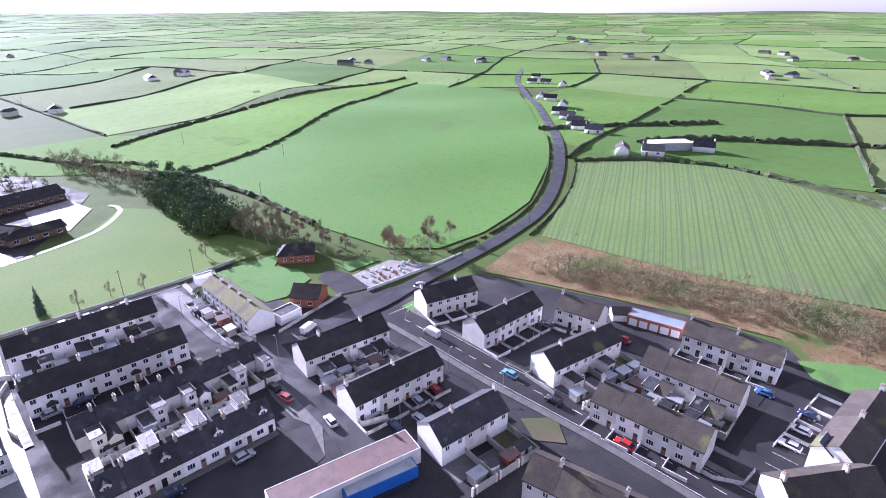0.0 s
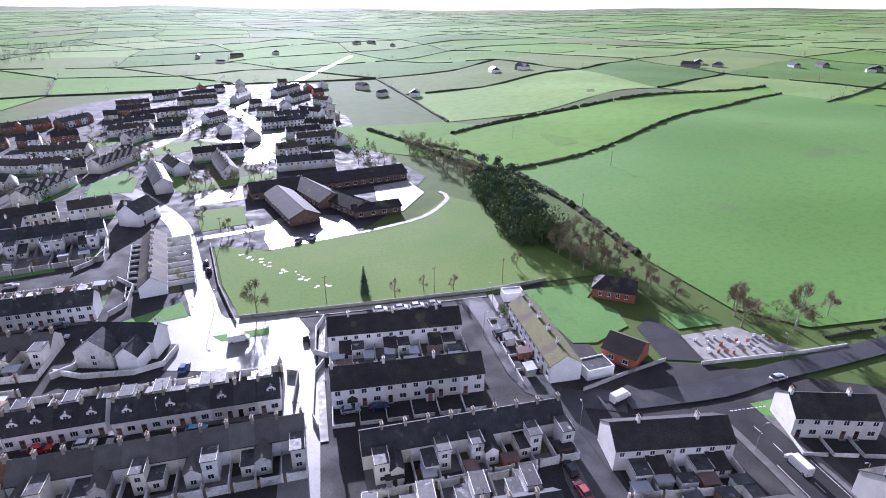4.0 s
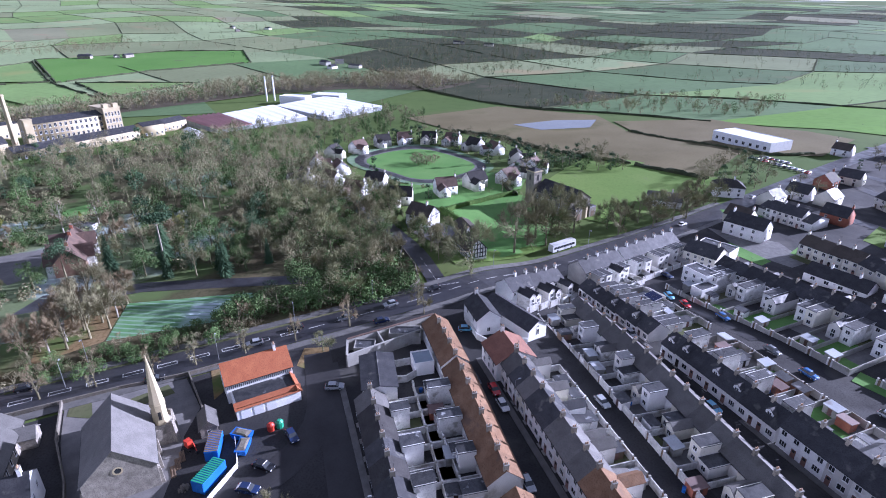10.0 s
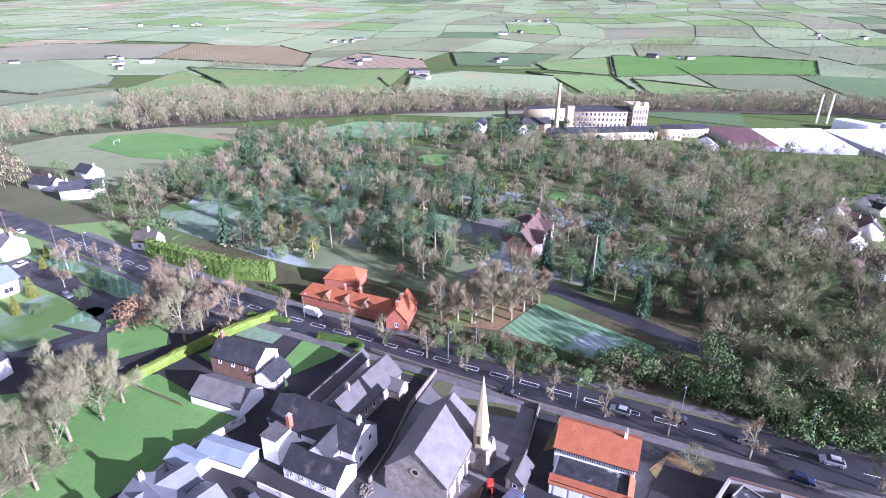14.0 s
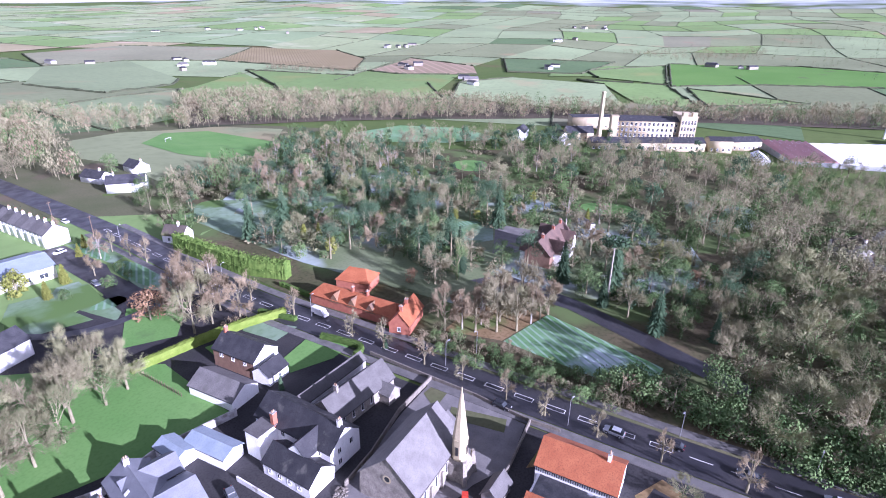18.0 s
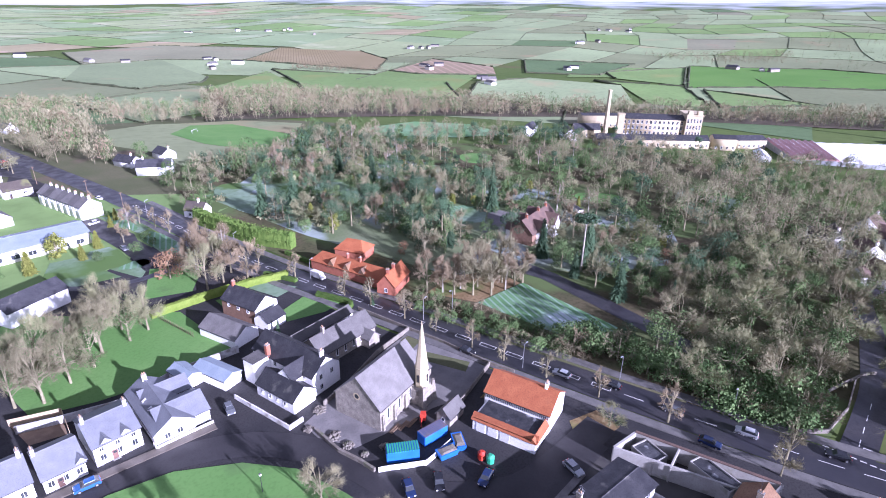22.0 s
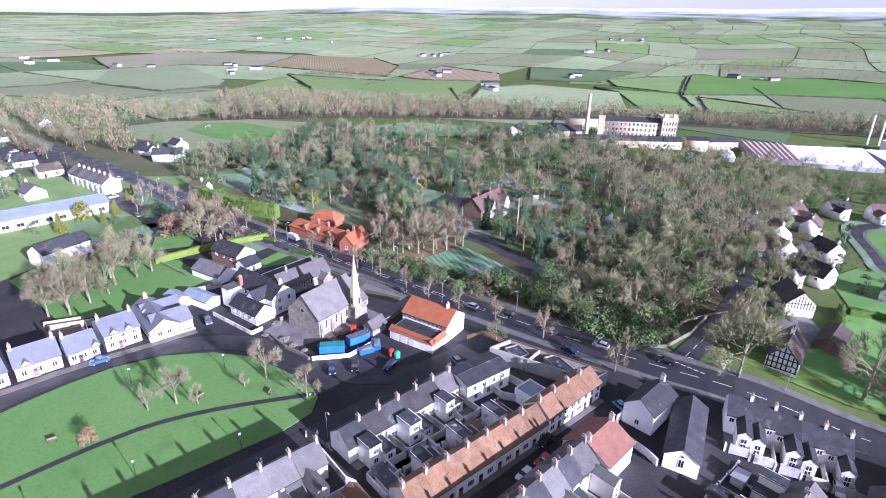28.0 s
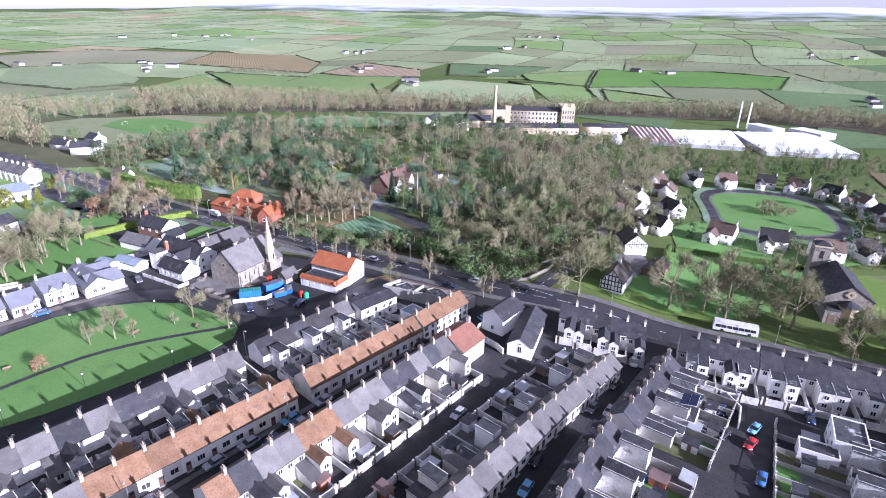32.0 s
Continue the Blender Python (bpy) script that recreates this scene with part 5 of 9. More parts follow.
def plant(poly, kinds, gap, n, seed, lo=.8, hi=1.15, keep_off=(), mass=""):
    """Trees scattered in a polygon, no two closer than gap."""
    rng = random.Random(seed)
    xs, ys = [p[0] for p in poly], [p[1] for p in poly]
    got, heap = [], [] if mass else None
    for _ in range(n * 40):
        if len(got) == n:
            break
        x, y = rng.uniform(min(xs), max(xs)), rng.uniform(min(ys), max(ys))
        if not inside(x, y, poly) or any((x - a) ** 2 + (y - b) ** 2 < gap * gap for a, b in got) or any(inside(x, y, k) for k in keep_off):
            continue
        got.append((x, y))
        tree(rng.choice(kinds), x, y, rng.uniform(lo, hi), rng, heap)
    if mass:
        joined("bushes" if "bushes" in mass else "trees", heap, mass)


LAWNS = [[(-166, -129), (-180, -117), (-197, -108), (-220, -110), (-220, -84), (-190, -89), (-167, -66), (-153, -76), (-154, -112)], [(-306, -20), (-322, 0), (-304, 13), (-292, -10)], [(-360, 12), (-375, 40), (-310, 65), (-302, 50), (-330, 22)], [(-322, -122), (-340, -106), (-320, -90), (-306, -100)],
         [(-208, 2), (-212, 20), (-250, 20), (-255, -6), (-220, -34), (-205, -24)], [(-190, 8), (-203, 10), (-204, 40), (-194, 90), (-186, 90), (-196, 40)], [(-145, -30), (-178, -30), (-176, 24), (-150, 24)],
         [(-166, 34), (-191, 35), (-188, 74), (-171, 76)]]
# the wood beside the road
plant([(-176, 84), (-172, 97), (-176, 113), (-200, 119), (-262, 114), (-270, 66), (-262, 62), (-249, 70), (-216, 82), (-196, 88)], ["olive", "olive", "ivy", "olive", "bare", "olive", "holm"], 8.6, 52, 1, .75, 1.2)
plant([(-172, 90), (-176, 113), (-205, 118), (-205, 92)], ["shrub", "bush", "shrub"], 4.0, 26, 33, .8, 1.3)
plant([(-262, 114), (-300, 108), (-350, 98), (-345, 62), (-375, 26), (-323, 15), (-270, 60)], ["olive", "ivy", "olive", "bare", "holm"], 8.4, 72, 31, .8, 1.15, (), "bare lichened trees at the back of the wood")
plant([(-172.5, 92), (-173.5, 108), (-176, 113), (-179, 118.5), (-188, 120), (-188, 112), (-180, 100)], ["shrub", "shrub", "bush"], 3.0, 26, 81, 1.0, 1.7)
plant([(-166, 64), (-171, 84), (-173, 92), (-180, 90), (-177, 66)], ["shrub", "shrub", "bush"], 3.2, 16, 82, .9, 1.5)
plant([(-193, 131.5), (-208, 128.5), (-232, 124.5), (-262, 120), (-275, 126), (-268, 134), (-250, 127), (-238, 128), (-222, 133), (-208, 138)], ["olive", "bare", "shrub", "bush", "shrub", "ivy"], 4.0, 34, 83, .45, .8)
# parkland
PARK = [(-152, -100), (-160, -40), (-182, -25), (-180, 5), (-200, 5), (-200, 30), (-215, 50), (-250, 66), (-290, 40), (-300, -40), (-290, -120), (-232, -190)]
plant(PARK[:8] + [(-240, 60), (-250, -20), (-240, -100), (-222, -170)], ["bare", "fir", "holm", "birch", "ivy", "olive", "holm", "pine", "fir", "holm", "holm", "pine", "birch"], 6.8, 84, 2, .7, 1.1, LAWNS)
plant([(-250, 64), (-290, 40), (-300, -40), (-290, -120), (-232, -190), (-224, -170), (-242, -100), (-252, -20)], ["bare", "fir", "holm", "birch", "ivy", "olive", "holm", "pine", "fir", "holm"], 7.4, 50, 22, .7, 1.1, LAWNS, "mixed evergreen and bare trees of the park")
plant(PARK, ["bush", "shrub", "shrub", "shrub", "shrub", "shrub", "bush", "shrub", "gold"], 3.8, 170, 34, .6, 1.25, LAWNS)
plant([(-290, 40), (-326, 18), (-428, -101), (-363, -166), (-290, -200), (-232, -200), (-290, -120), (-300, -40)], ["bare", "holm", "birch", "ivy", "fir", "holm", "bare", "pine", "ivy"], 9, 78, 32, .7, 1.1, LAWNS, "mixed parkland trees towards the mill in the wood")
plant([(-206, 42), (-216, 52), (-250, 68), (-222, 82), (-204, 76), (-199, 60)], ["holm", "fir", "ivy", "bare", "holm"], 5.0, 26, 3, .5, .85)
plant([(-152, 22), (-157, 50), (-165, 76), (-172, 76), (-168, 56), (-165, 38), (-160, 22)], ["shrub", "shrub", "bush"], 2.7, 44, 4, .55, .85)
plant([(-160, 20), (-175, 24), (-190, 30), (-190, 38), (-170, 37)], ["bare", "birch", "bare", "birch"], 3.6, 18, 5, .7, 1.0)
plant([(-63, 6), (-70, 6), (-84, -3), (-96, -9), (-97, -20), (-90, -25), (-78, -14), (-64, -4)], ["bare", "bare", "olive", "bare"], 5.0, 17, 6, .78, .95)
plant([(-112, -16), (-128, -16), (-130, -45), (-118, -50)], ["birch", "birch", "bare", "bush"], 4.5, 14, 7, .75, 1.1)
for k, x, y, sz in (("pine", -173, -96, .8), ("holm", -185, -78, .6), ("pine", -208, -98, .7)):
    tree(k, x, y, sz, random.Random(int(-x)))
# belt between the playing field and the farmland
plant([(66, 205), (82, 205), (82, 290), (66, 275)], ["holm", "holm", "fir"], 3.6, 75, 8, .8, 1.15, (), "dense dark evergreen shelter belt by the field")
plant([(78, 180), (94, 180), (90, 212), (76, 212)], ["bare", "birch", "olive", "ivy"], 5.0, 18, 9, .5, .75)
plant([(42, 372), (56, 376), (80, 302), (66, 280)], ["bare", "olive", "bare"], 6, 36, 10, .5, .75, (), "bare trees of the long field belt")
plant([(92, 150), (104, 146), (104, 170), (96, 178), (86, 178)], ["bare", "birch", "bush"], 5.5, 10, 11, .5, .7)
plant([(108, 141), (122, 135), (140, 139), (128, 150), (112, 152)], ["bush", "birch", "bush"], 3.2, 16, 12, .5, .9)
# scrub behind the estate
plant([(136, 104), (152, 96), (162, 78), (170, 50), (178, 20), (172, -10), (158, 24), (150, 56), (140, 82)], ["bush"], 2.8, 130, 13, .65, 1.15, (), "scrubby leafless bushes and brambles on waste ground in dead scrub")
# trees of the church lawn and road sides
plant([(-200, 160), (-205, 176), (-214, 192), (-221, 190), (-218, 182), (-210, 168)], ["bare", "olive", "bare"], 6.5, 8, 14, 1.15, 1.4)
plant([(-206, 206), (-214, 240), (-228, 275), (-236, 272), (-224, 236), (-216, 206)], ["bare", "olive"], 7, 14, 15, .8, 1.0)
plant([(-268, 180), (-300, 225), (-285, 260), (-330, 262), (-330, 230), (-290, 200)], ["fir", "bare", "holm", "olive"], 6, 42, 16, .5, .8, (), "garden trees and conifers behind the stone church grounds")
plant([(-255, 125), (-340, 96), (-410, 100), (-430, 60), (-380, 30), (-352, 98), (-300, 110), (-255, 118)], ["olive", "bare", "ivy", "holm"], 6.5, 55, 17, .6, .9, (), "bare and ivied trees behind the cul-de-sac gardens")
plant([(-352, 158), (-348, 168), (-338, 168), (-336, 160), (-343, 155)], ["bush"], 3, 8, 18, 1.0, 1.5)
plant([(-410, 100), (-425, 190), (-380, 225), (-330, 238), (-330, 226), (-400, 200)], ["bush", "fir", "bush", "olive"], 6, 44, 19, .5, .8, (), "garden hedges and trees beyond the cul-de-sac houses")
plant([(-236, 275), (-262, 284), (-300, 330), (-290, 345), (-240, 320)], ["bare", "olive", "fir"], 7, 20, 20, .5, .75, (), "roadside trees at the edge of the brown field")
plant([(-152, -105), (-160, -45), (-205, -60), (-232, -110), (-300, -140), (-330, -190), (-260, -150), (-225, -165), (-170, -170)], ["bare", "holm", "ivy", "fir", "bare", "birch"], 8.5, 46, 61, .55, .95, LAWNS, "bare and evergreen trees south of the lodge")
plant([(-420, 190), (-405, 140), (-360, 95), (-300, 100), (-262, 140), (-270, 200), (-300, 222), (-380, 215)], ["bush", "low", "bush", "fir", "low"], 5, 80, 62, .5, .9, (grown(ISLAND, 1.3),), "garden trees and shrubs round the cul-de-sac")
plant([(-420, 60), (-400, 105), (-440, 185), (-540, 205), (-590, 190), (-584, 178), (-534, 122), (-514, 60), (-490, 30), (-450, 30)], ["bare", "holm", "ivy", "holm", "olive"], 7.5, 95, 63, .6, .95, (), "bare and evergreen trees before the factory")
plant([(-138, -100), (-142, -150), (-162, -162), (-205, -184), (-215, -165), (-172, -120), (-150, -95)], ["bare", "ivy", "holm", "bare", "bush"], 7, 36, 64, .5, .85, LAWNS, "bare and evergreen trees along the road")
plant([(-112, -130), (-120, -82), (-116, -60), (-108, -64), (-104, -100)], ["shrub", "birch", "gold"], 6, 9, 65, .5, .8)
for k, (poly, n) in enumerate(((PARK, 300), ([(-176, 84), (-172, 97), (-176, 113), (-200, 119), (-350, 98), (-375, 26), (-270, 60), (-216, 82)], 260), ([(-290, 40), (-428, -101), (-363, -166), (-232, -200), (-160, -160), (-152, -100), (-232, -110), (-300, -40)], 220))):
    plant(poly, ["low"], 2.8, n, 66 + k, .7, 1.5, LAWNS, "brambles and low undergrowth bushes between the trees")
plant([(-325, 62), (-420, 40), (-462, -60), (-440, -130), (-380, -150), (-335, -70)], ["holm", "fir", "bare", "pine", "olive", "bare"], 8, 80, 71, .75, 1.1, LAWNS, "tall mixed trees before the old mill")
plant([(-93, -200), (-118, -212), (-110, -290), (-84, -300)], ["bare", "olive"], 7, 22, 72, .6, .9, ([(-88, -300), (-102, -300), (-116, -200), (-98, -200)],), "bare trees along the southern road")
plant([(-60, -110), (-82, -160), (-95, -260), (-60, -300), (-40, -200)], ["bare", "bush", "fir", "olive"], 8, 40, 73, .45, .8, (), "garden trees between the southern houses")
# garden trees of the far estate
for poly, n in (([(-230, 300), (-270, 400), (-300, 480), (-240, 500), (-200, 420), (-200, 330)], 34), ([(-190, 300), (-120, 290), (-115, 330), (-190, 345)], 30), ([(-180, 350), (-115, 350), (-112, 430), (-180, 430)], 34), ([(-95, 420), (-60, 420), (-40, 560), (-80, 560)], 18), ([(-35, 340), (14, 350), (12, 480), (-30, 540)], 30), ([(-170, 450), (-100, 450), (-90, 560), (-170, 600)], 30), ([(20, 290), (48, 302), (24, 380), (8, 400)], 20)):
    plant(poly, ["bare", "bush", "bush", "fir", "olive", "holm"], 5, n, n + len(poly), .35, .6, (), "garden trees and shrubs among the far houses")
plant([(-95, 302), (-112, 366), (-106, 400), (-90, 372), (-92, 330)], ["bare"], 8, 9, 71, .35, .5)
plant([(-66, 291), (-26, 314), (-28, 322), (-70, 304)], ["bare"], 5, 12, 72, .4, .55)
rng = random.Random(77)
for x, y in [(-143.5, 8), (-145.5, 18), (-147.8, 30), (-149.5, 40.5), (-151, 52), (-152.5, 61), (-154.5, 72), (-157, 84), (-139, -12), (-135, -28), (-130, -55), (-124, -76), (-160.5, 98), (-167, 118), (-122, -85), (-119, -93)]:
    tree("street", x, y, rng.uniform(.85, 1.15), rng)
for k, x, y, s in [("bare", -101.4, 79.8, 0.6), ("bare", -97.7, 67.7, 0.66), ("bare", -79.2, 64, 0.62), ("copper", -62.7, 65.4, 0.55), ("street", -82.6, 67, 0.7), ("street", -74, 62.3, 0.75), ("street", -92.6, 67.7, 0.6), ("gold", -101, -78, 1.00), ("gold", -89, -77, 1.70), ("gold", -80, -69, 1.3), ("gold", -94.6, -70, 0.90), ("shrub", -98, -66, .7), ("holm", -154, -203, .95), ("holm", -72, -72, .5), ("copper", -110.5, -37, 1.35),
                   ("olive", -150.5, 90.5, 0.46), ("bare", -161.8, 118.6, 0.5), ("fir", 9.3, 178.7, 0.5), ("street", 18, 175, 0.76), ("street", 27, 178, 0.66), ("street", 36, 176, 0.76), ("bare", 60, 188, 0.41), ("bare", -21, 172, 0.70), ("copper", -240, 60, 0.90), ("copper", -176, -4, 0.60), ("gold", -236, -40, 1.20), ("gold", -204, -52, 1.10), ("bare", -221, 73, 0.51),
                   ("olive", -182.8, 138.9, 1.35), ("holm", -180, 78, 0.53), ("birch", 155, 12, 0.42), ("birch", 152, 2, 0.47), ("bush", 47, 160, 0.60), ("shrub", 46, 158, 0.70), ("fir", -119, 14, 0.22), ("fir", -146, 18, 0.24), ("holm", -140, -95, 0.51), ("bare", -50, 250, 0.49), ("bare", -38, 236, 0.41), ("bare", -30, 232, 0.41), ("bare", -46, 196, 0.37)]:
    tree(k, x, y, s, rng)
mp = MB().rod((0, 0, -.3), (0, 0, 16.5), .36, .2, M_pale, 7)
for k in range(7):
    mp.rod((0, 0, 15.5), (math.cos(k * .9) * 3.6, math.sin(k * .9) * 3.6, 17.6), .09, .03, M_bark, 4)
crown = MB()
for k in range(700):
    p = blob_pt(rng)
    leaf(crown, Vector((p.x * 4.6, p.y * 4.6, 18.2 + p.z * 1.1)), rng, .7, M_fir)
root = thing("tree", "tall pale-trunked pine with a flat parasol crown", "tree", at(-212, 44))
part("trunk", mp, root)
part("crown", crown, root)


def far_trees(name, spots, label, seed, tri=105, mats=(0, 0, 1, 2, 3)):
    """Many small far trees as one mass."""
    rng = random.Random(seed)
    mb = MB()
    ms = [M_twig, M_olive, M_ivy, M_birch, M_fir]
    for x, y, h in spots:
        z = H(x, y) + lift(x, y) - .3
        mat = ms[mats[rng.randrange(len(mats))]]
        mb.rod((x, y, z), (x, y, z + h * .7), .16, .06, M_bark, 3)
        w = h * rng.uniform(.28, .42)
        for k in range(tri):
            p = blob_pt(rng)
            p = p.normalized() * (.6 + .4 * p.length)
            c = Vector((x + p.x * w, y + p.y * w, z + h * (.58 + .42 * p.z)))
            out = p + blob_pt(rng, .6)
            a = out.cross(Vector((0, 0, 1)) + blob_pt(rng, .5)).normalized() * h * .026
            b = (out.cross(a).normalized() * .6 + Vector((0, 0, .8))).normalized() * h * rng.uniform(.1, .19)
            mb.face([c - a, c + a * .8, c + b], mat)
    return tagged(new(name, mb.mesh(name)), label, "trees", "", "stuff")


def scatter(poly, n, seed, lo=6, hi=11):
    rng = random.Random(seed)
    xs, ys = [p[0] for p in poly], [p[1] for p in poly]
    out = []
    while len(out) < n:
        x, y = rng.uniform(min(xs), max(xs)), rng.uniform(min(ys), max(ys))
        if inside(x, y, poly):
            out.append((x, y, rng.uniform(lo, hi)))
    return out


far_trees("valley_wood", scatter([(-800, 380), (-900, 200), (-1300, -200), (-2000, -400), (-2400, 300), (-2000, 1400), (-1200, 1500), (-700, 900), (-640, 560)], 1500, 41, 8, 14), "dark bare woods over the western valley", 41, 26, (0, 2, 4, 0))
far_trees("valley_wood", scatter([(-640, 560), (-700, 900), (-900, 1500), (-500, 1500), (-420, 1000), (-480, 700)], 420, 42, 7, 12), "dark bare woods beyond the main road", 42, 26, (0, 2, 4, 0))
far_trees("meadow_trees", [k for k in scatter([(-150, -110), (-162, -150), (-205, -180), (-250, -205), (-300, -260), (-330, -190), (-260, -150), (-190, -80)], 90, 43, 7, 14) if not any(inside(k[0], k[1], q) for q in LAWNS)], "bare and evergreen trees round the meadow", 43, 130, (0, 1, 2, 4))
far_trees("river_wood", scatter([(-240, -330), (-330, -300), (-440, -260), (-540, -190), (-640, -60), (-720, 60), (-830, 60), (-700, -100), (-600, -250), (-500, -390), (-400, -520), (-300, -480)], 1700, 1, 9, 15), "long bare wood along the river", 1, 56, (0, 0, 3, 1, 0, 2))
far_trees("river_wood", scatter([(-720, 60), (-740, 160), (-700, 260), (-760, 330), (-860, 260), (-830, 60)], 520, 2, 9, 14), "bare wood behind the factory", 2, 56, (0, 0, 3, 1, 0))
far_trees("mill_trees", scatter([(-420, -60), (-390, 30), (-430, 60), (-500, 50), (-470, 10), (-450, -40)], 90, 3), "trees before the old mill", 3)
far_trees("west_wood", scatter([(-560, 300), (-600, 480), (-480, 560), (-420, 470), (-460, 380), (-520, 330)], 170, 4, 5, 10), "hedgerow trees beyond the brown fields", 4)
far_trees("far_wood", scatter([(-900, 200), (-1300, 420), (-1500, 900), (-1100, 950), (-900, 600), (-800, 380)], 900, 5, 6, 12), "dark wooded valley floor", 5, 40, (0, 2, 4, 0))
far_trees("roadside_trees", scatter([(-106, -331), (-160, -395), (-150, -273), (-139, -200), (-128, -205), (-120, -240), (-112, -283)], 110, 60, 8, 14), "tall bare trees beside the southern road", 60, 90)
far_trees("south_wood", scatter([(-160, -335), (-280, -340), (-260, -420), (-150, -500), (-60, -420), (-60, -330), (-80, -310)], 330, 6, 7, 13), "bare trees round the southern houses", 6)
far_trees("park_trees", scatter([(-232, -200), (-290, -200), (-363, -166), (-428, -101), (-440, -60), (-470, -120), (-400, -200), (-300, -250)], 70, 7, 6, 10), "trees on the park's edge", 7)


def hedge(mb, pts, w, h, rng, step, mat, fuzz=0):
    """A lumpy hedge along a line."""
    L = smooth_line(pts, step)
    rows = []
    for i, p in enumerate(L):
        d = (L[min(i + 1, len(L) - 1)] - L[max(i - 1, 0)])
        d = d.normalized() if d.length else Vector((1, 0))
        n = Vector((-d.y, d.x))
        hh, ww = h * rng.uniform(.6, 1.25), w * rng.uniform(.7, 1.25)
        row = []
        for s, k in ((-.5, 0), (-.45, .6), (-.1, 1), (.3, .85), (.5, .4), (.5, 0)):
            q = p + n * (s * ww + rng.uniform(-.12, .12) * w)
            row.append((q.x, q.y, H(q.x, q.y) + lift(q.x, q.y) - (.3 if k == 0 else 0) + hh * k * rng.uniform(.85, 1.15)))
        rows.append(row)
    for a, b in zip(rows, rows[1:]):
        if rng.random() < .04:
            continue
        for k in range(5):
            mb.face([a[k], b[k], b[k + 1], a[k + 1]], mat)
        for k in range(fuzz):
            leaf(mb, Vector(a[rng.randrange(1, 5)]).lerp(Vector(b[rng.randrange(1, 5)]), rng.random()) + blob_pt(rng, .5), rng, rng.uniform(.3, .6), rng.choice((mat, mat, M_olive)))


BEYOND = [([(-563, -936), (-733, -1108), (-847, -946), (-788, -776), (-653, -639), (-622, -756)], M_stub, "pale stubble field beyond the river"), ([(-668, -622), (-858, -721), (-845, -548), (-763, -469), (-679, -558)], M_tilled, "reddish tilled field beyond the river"),
          ([(-220, -716), (-304, -997), (-442, -1028), (-405, -724), (-371, -662), (-268, -588)], FIELD[1], "wide pale pasture beyond the river"), ([(-528, -759), (-614, -590), (-641, -458), (-549, -338), (-430, -485), (-476, -587)], FIELD[0], "green pasture sloping to the river"),
          ([(-563, -342), (-678, -431), (-777, -410), (-811, -276), (-661, -171), (-598, -201)], FIELD[1], "pale green pasture above the mill"), ([(-824, -328), (-811, -276), (-692, -169), (-722, -112), (-862, -208)], FIELD[0], "green pasture above the mill"),
          ([(-1131, -317), (-1234, -132), (-1217, 6), (-1038, 28), (-954, -109), (-856, -199)], M_crop, "bright green field above the factory"), ([(-926, -370), (-1098, -309), (-873, -213), (-869, -318)], FIELD[0], "small green pasture between hedges"),
          ([(-851, -175), (-828, -26), (-729, -105)], FIELD[0], "green corner field above the mill"), ([(-981, -584), (-1081, -400), (-886, -357), (-824, -457)], FIELD[3], "green pasture on the rising ground"), ([(-308, -478), (-350, -594), (-510, -744), (-462, -564), (-424, -474), (-358, -456)], FIELD[0], "green pasture by the river farm"),
          ([(-442, -1028), (-304, -997), (-330, -1250), (-520, -1300), (-733, -1108), (-563, -936)], FIELD[4], "pale winter pasture beyond the river")]
NEAR = [TOWN, [(94, 303), (195, 354), (394, 462), (414, 340), (268, 196), (231, 167), (150, 133), (112, 150), (103, 247)], [(239, 155), (275, 90), (255, 28), (186, 10), (162, 118), (212, 139)],
        [(-90, -330), (-60, 0), (60, 100), (86, 128), (95, 176), (80, 250), (60, 372), (27, 425), (0, 520), (-200, 520), (-340, 520), (-470, 345), (-565, 288), (-600, 200), (-720, 150), (-720, 40), (-640, -80), (-540, -210), (-430, -290), (-300, -350)], [(60, 372), (161, 453), (413, 505), (394, 462), (94, 306)]] + [k[0] for k in BEYOND]


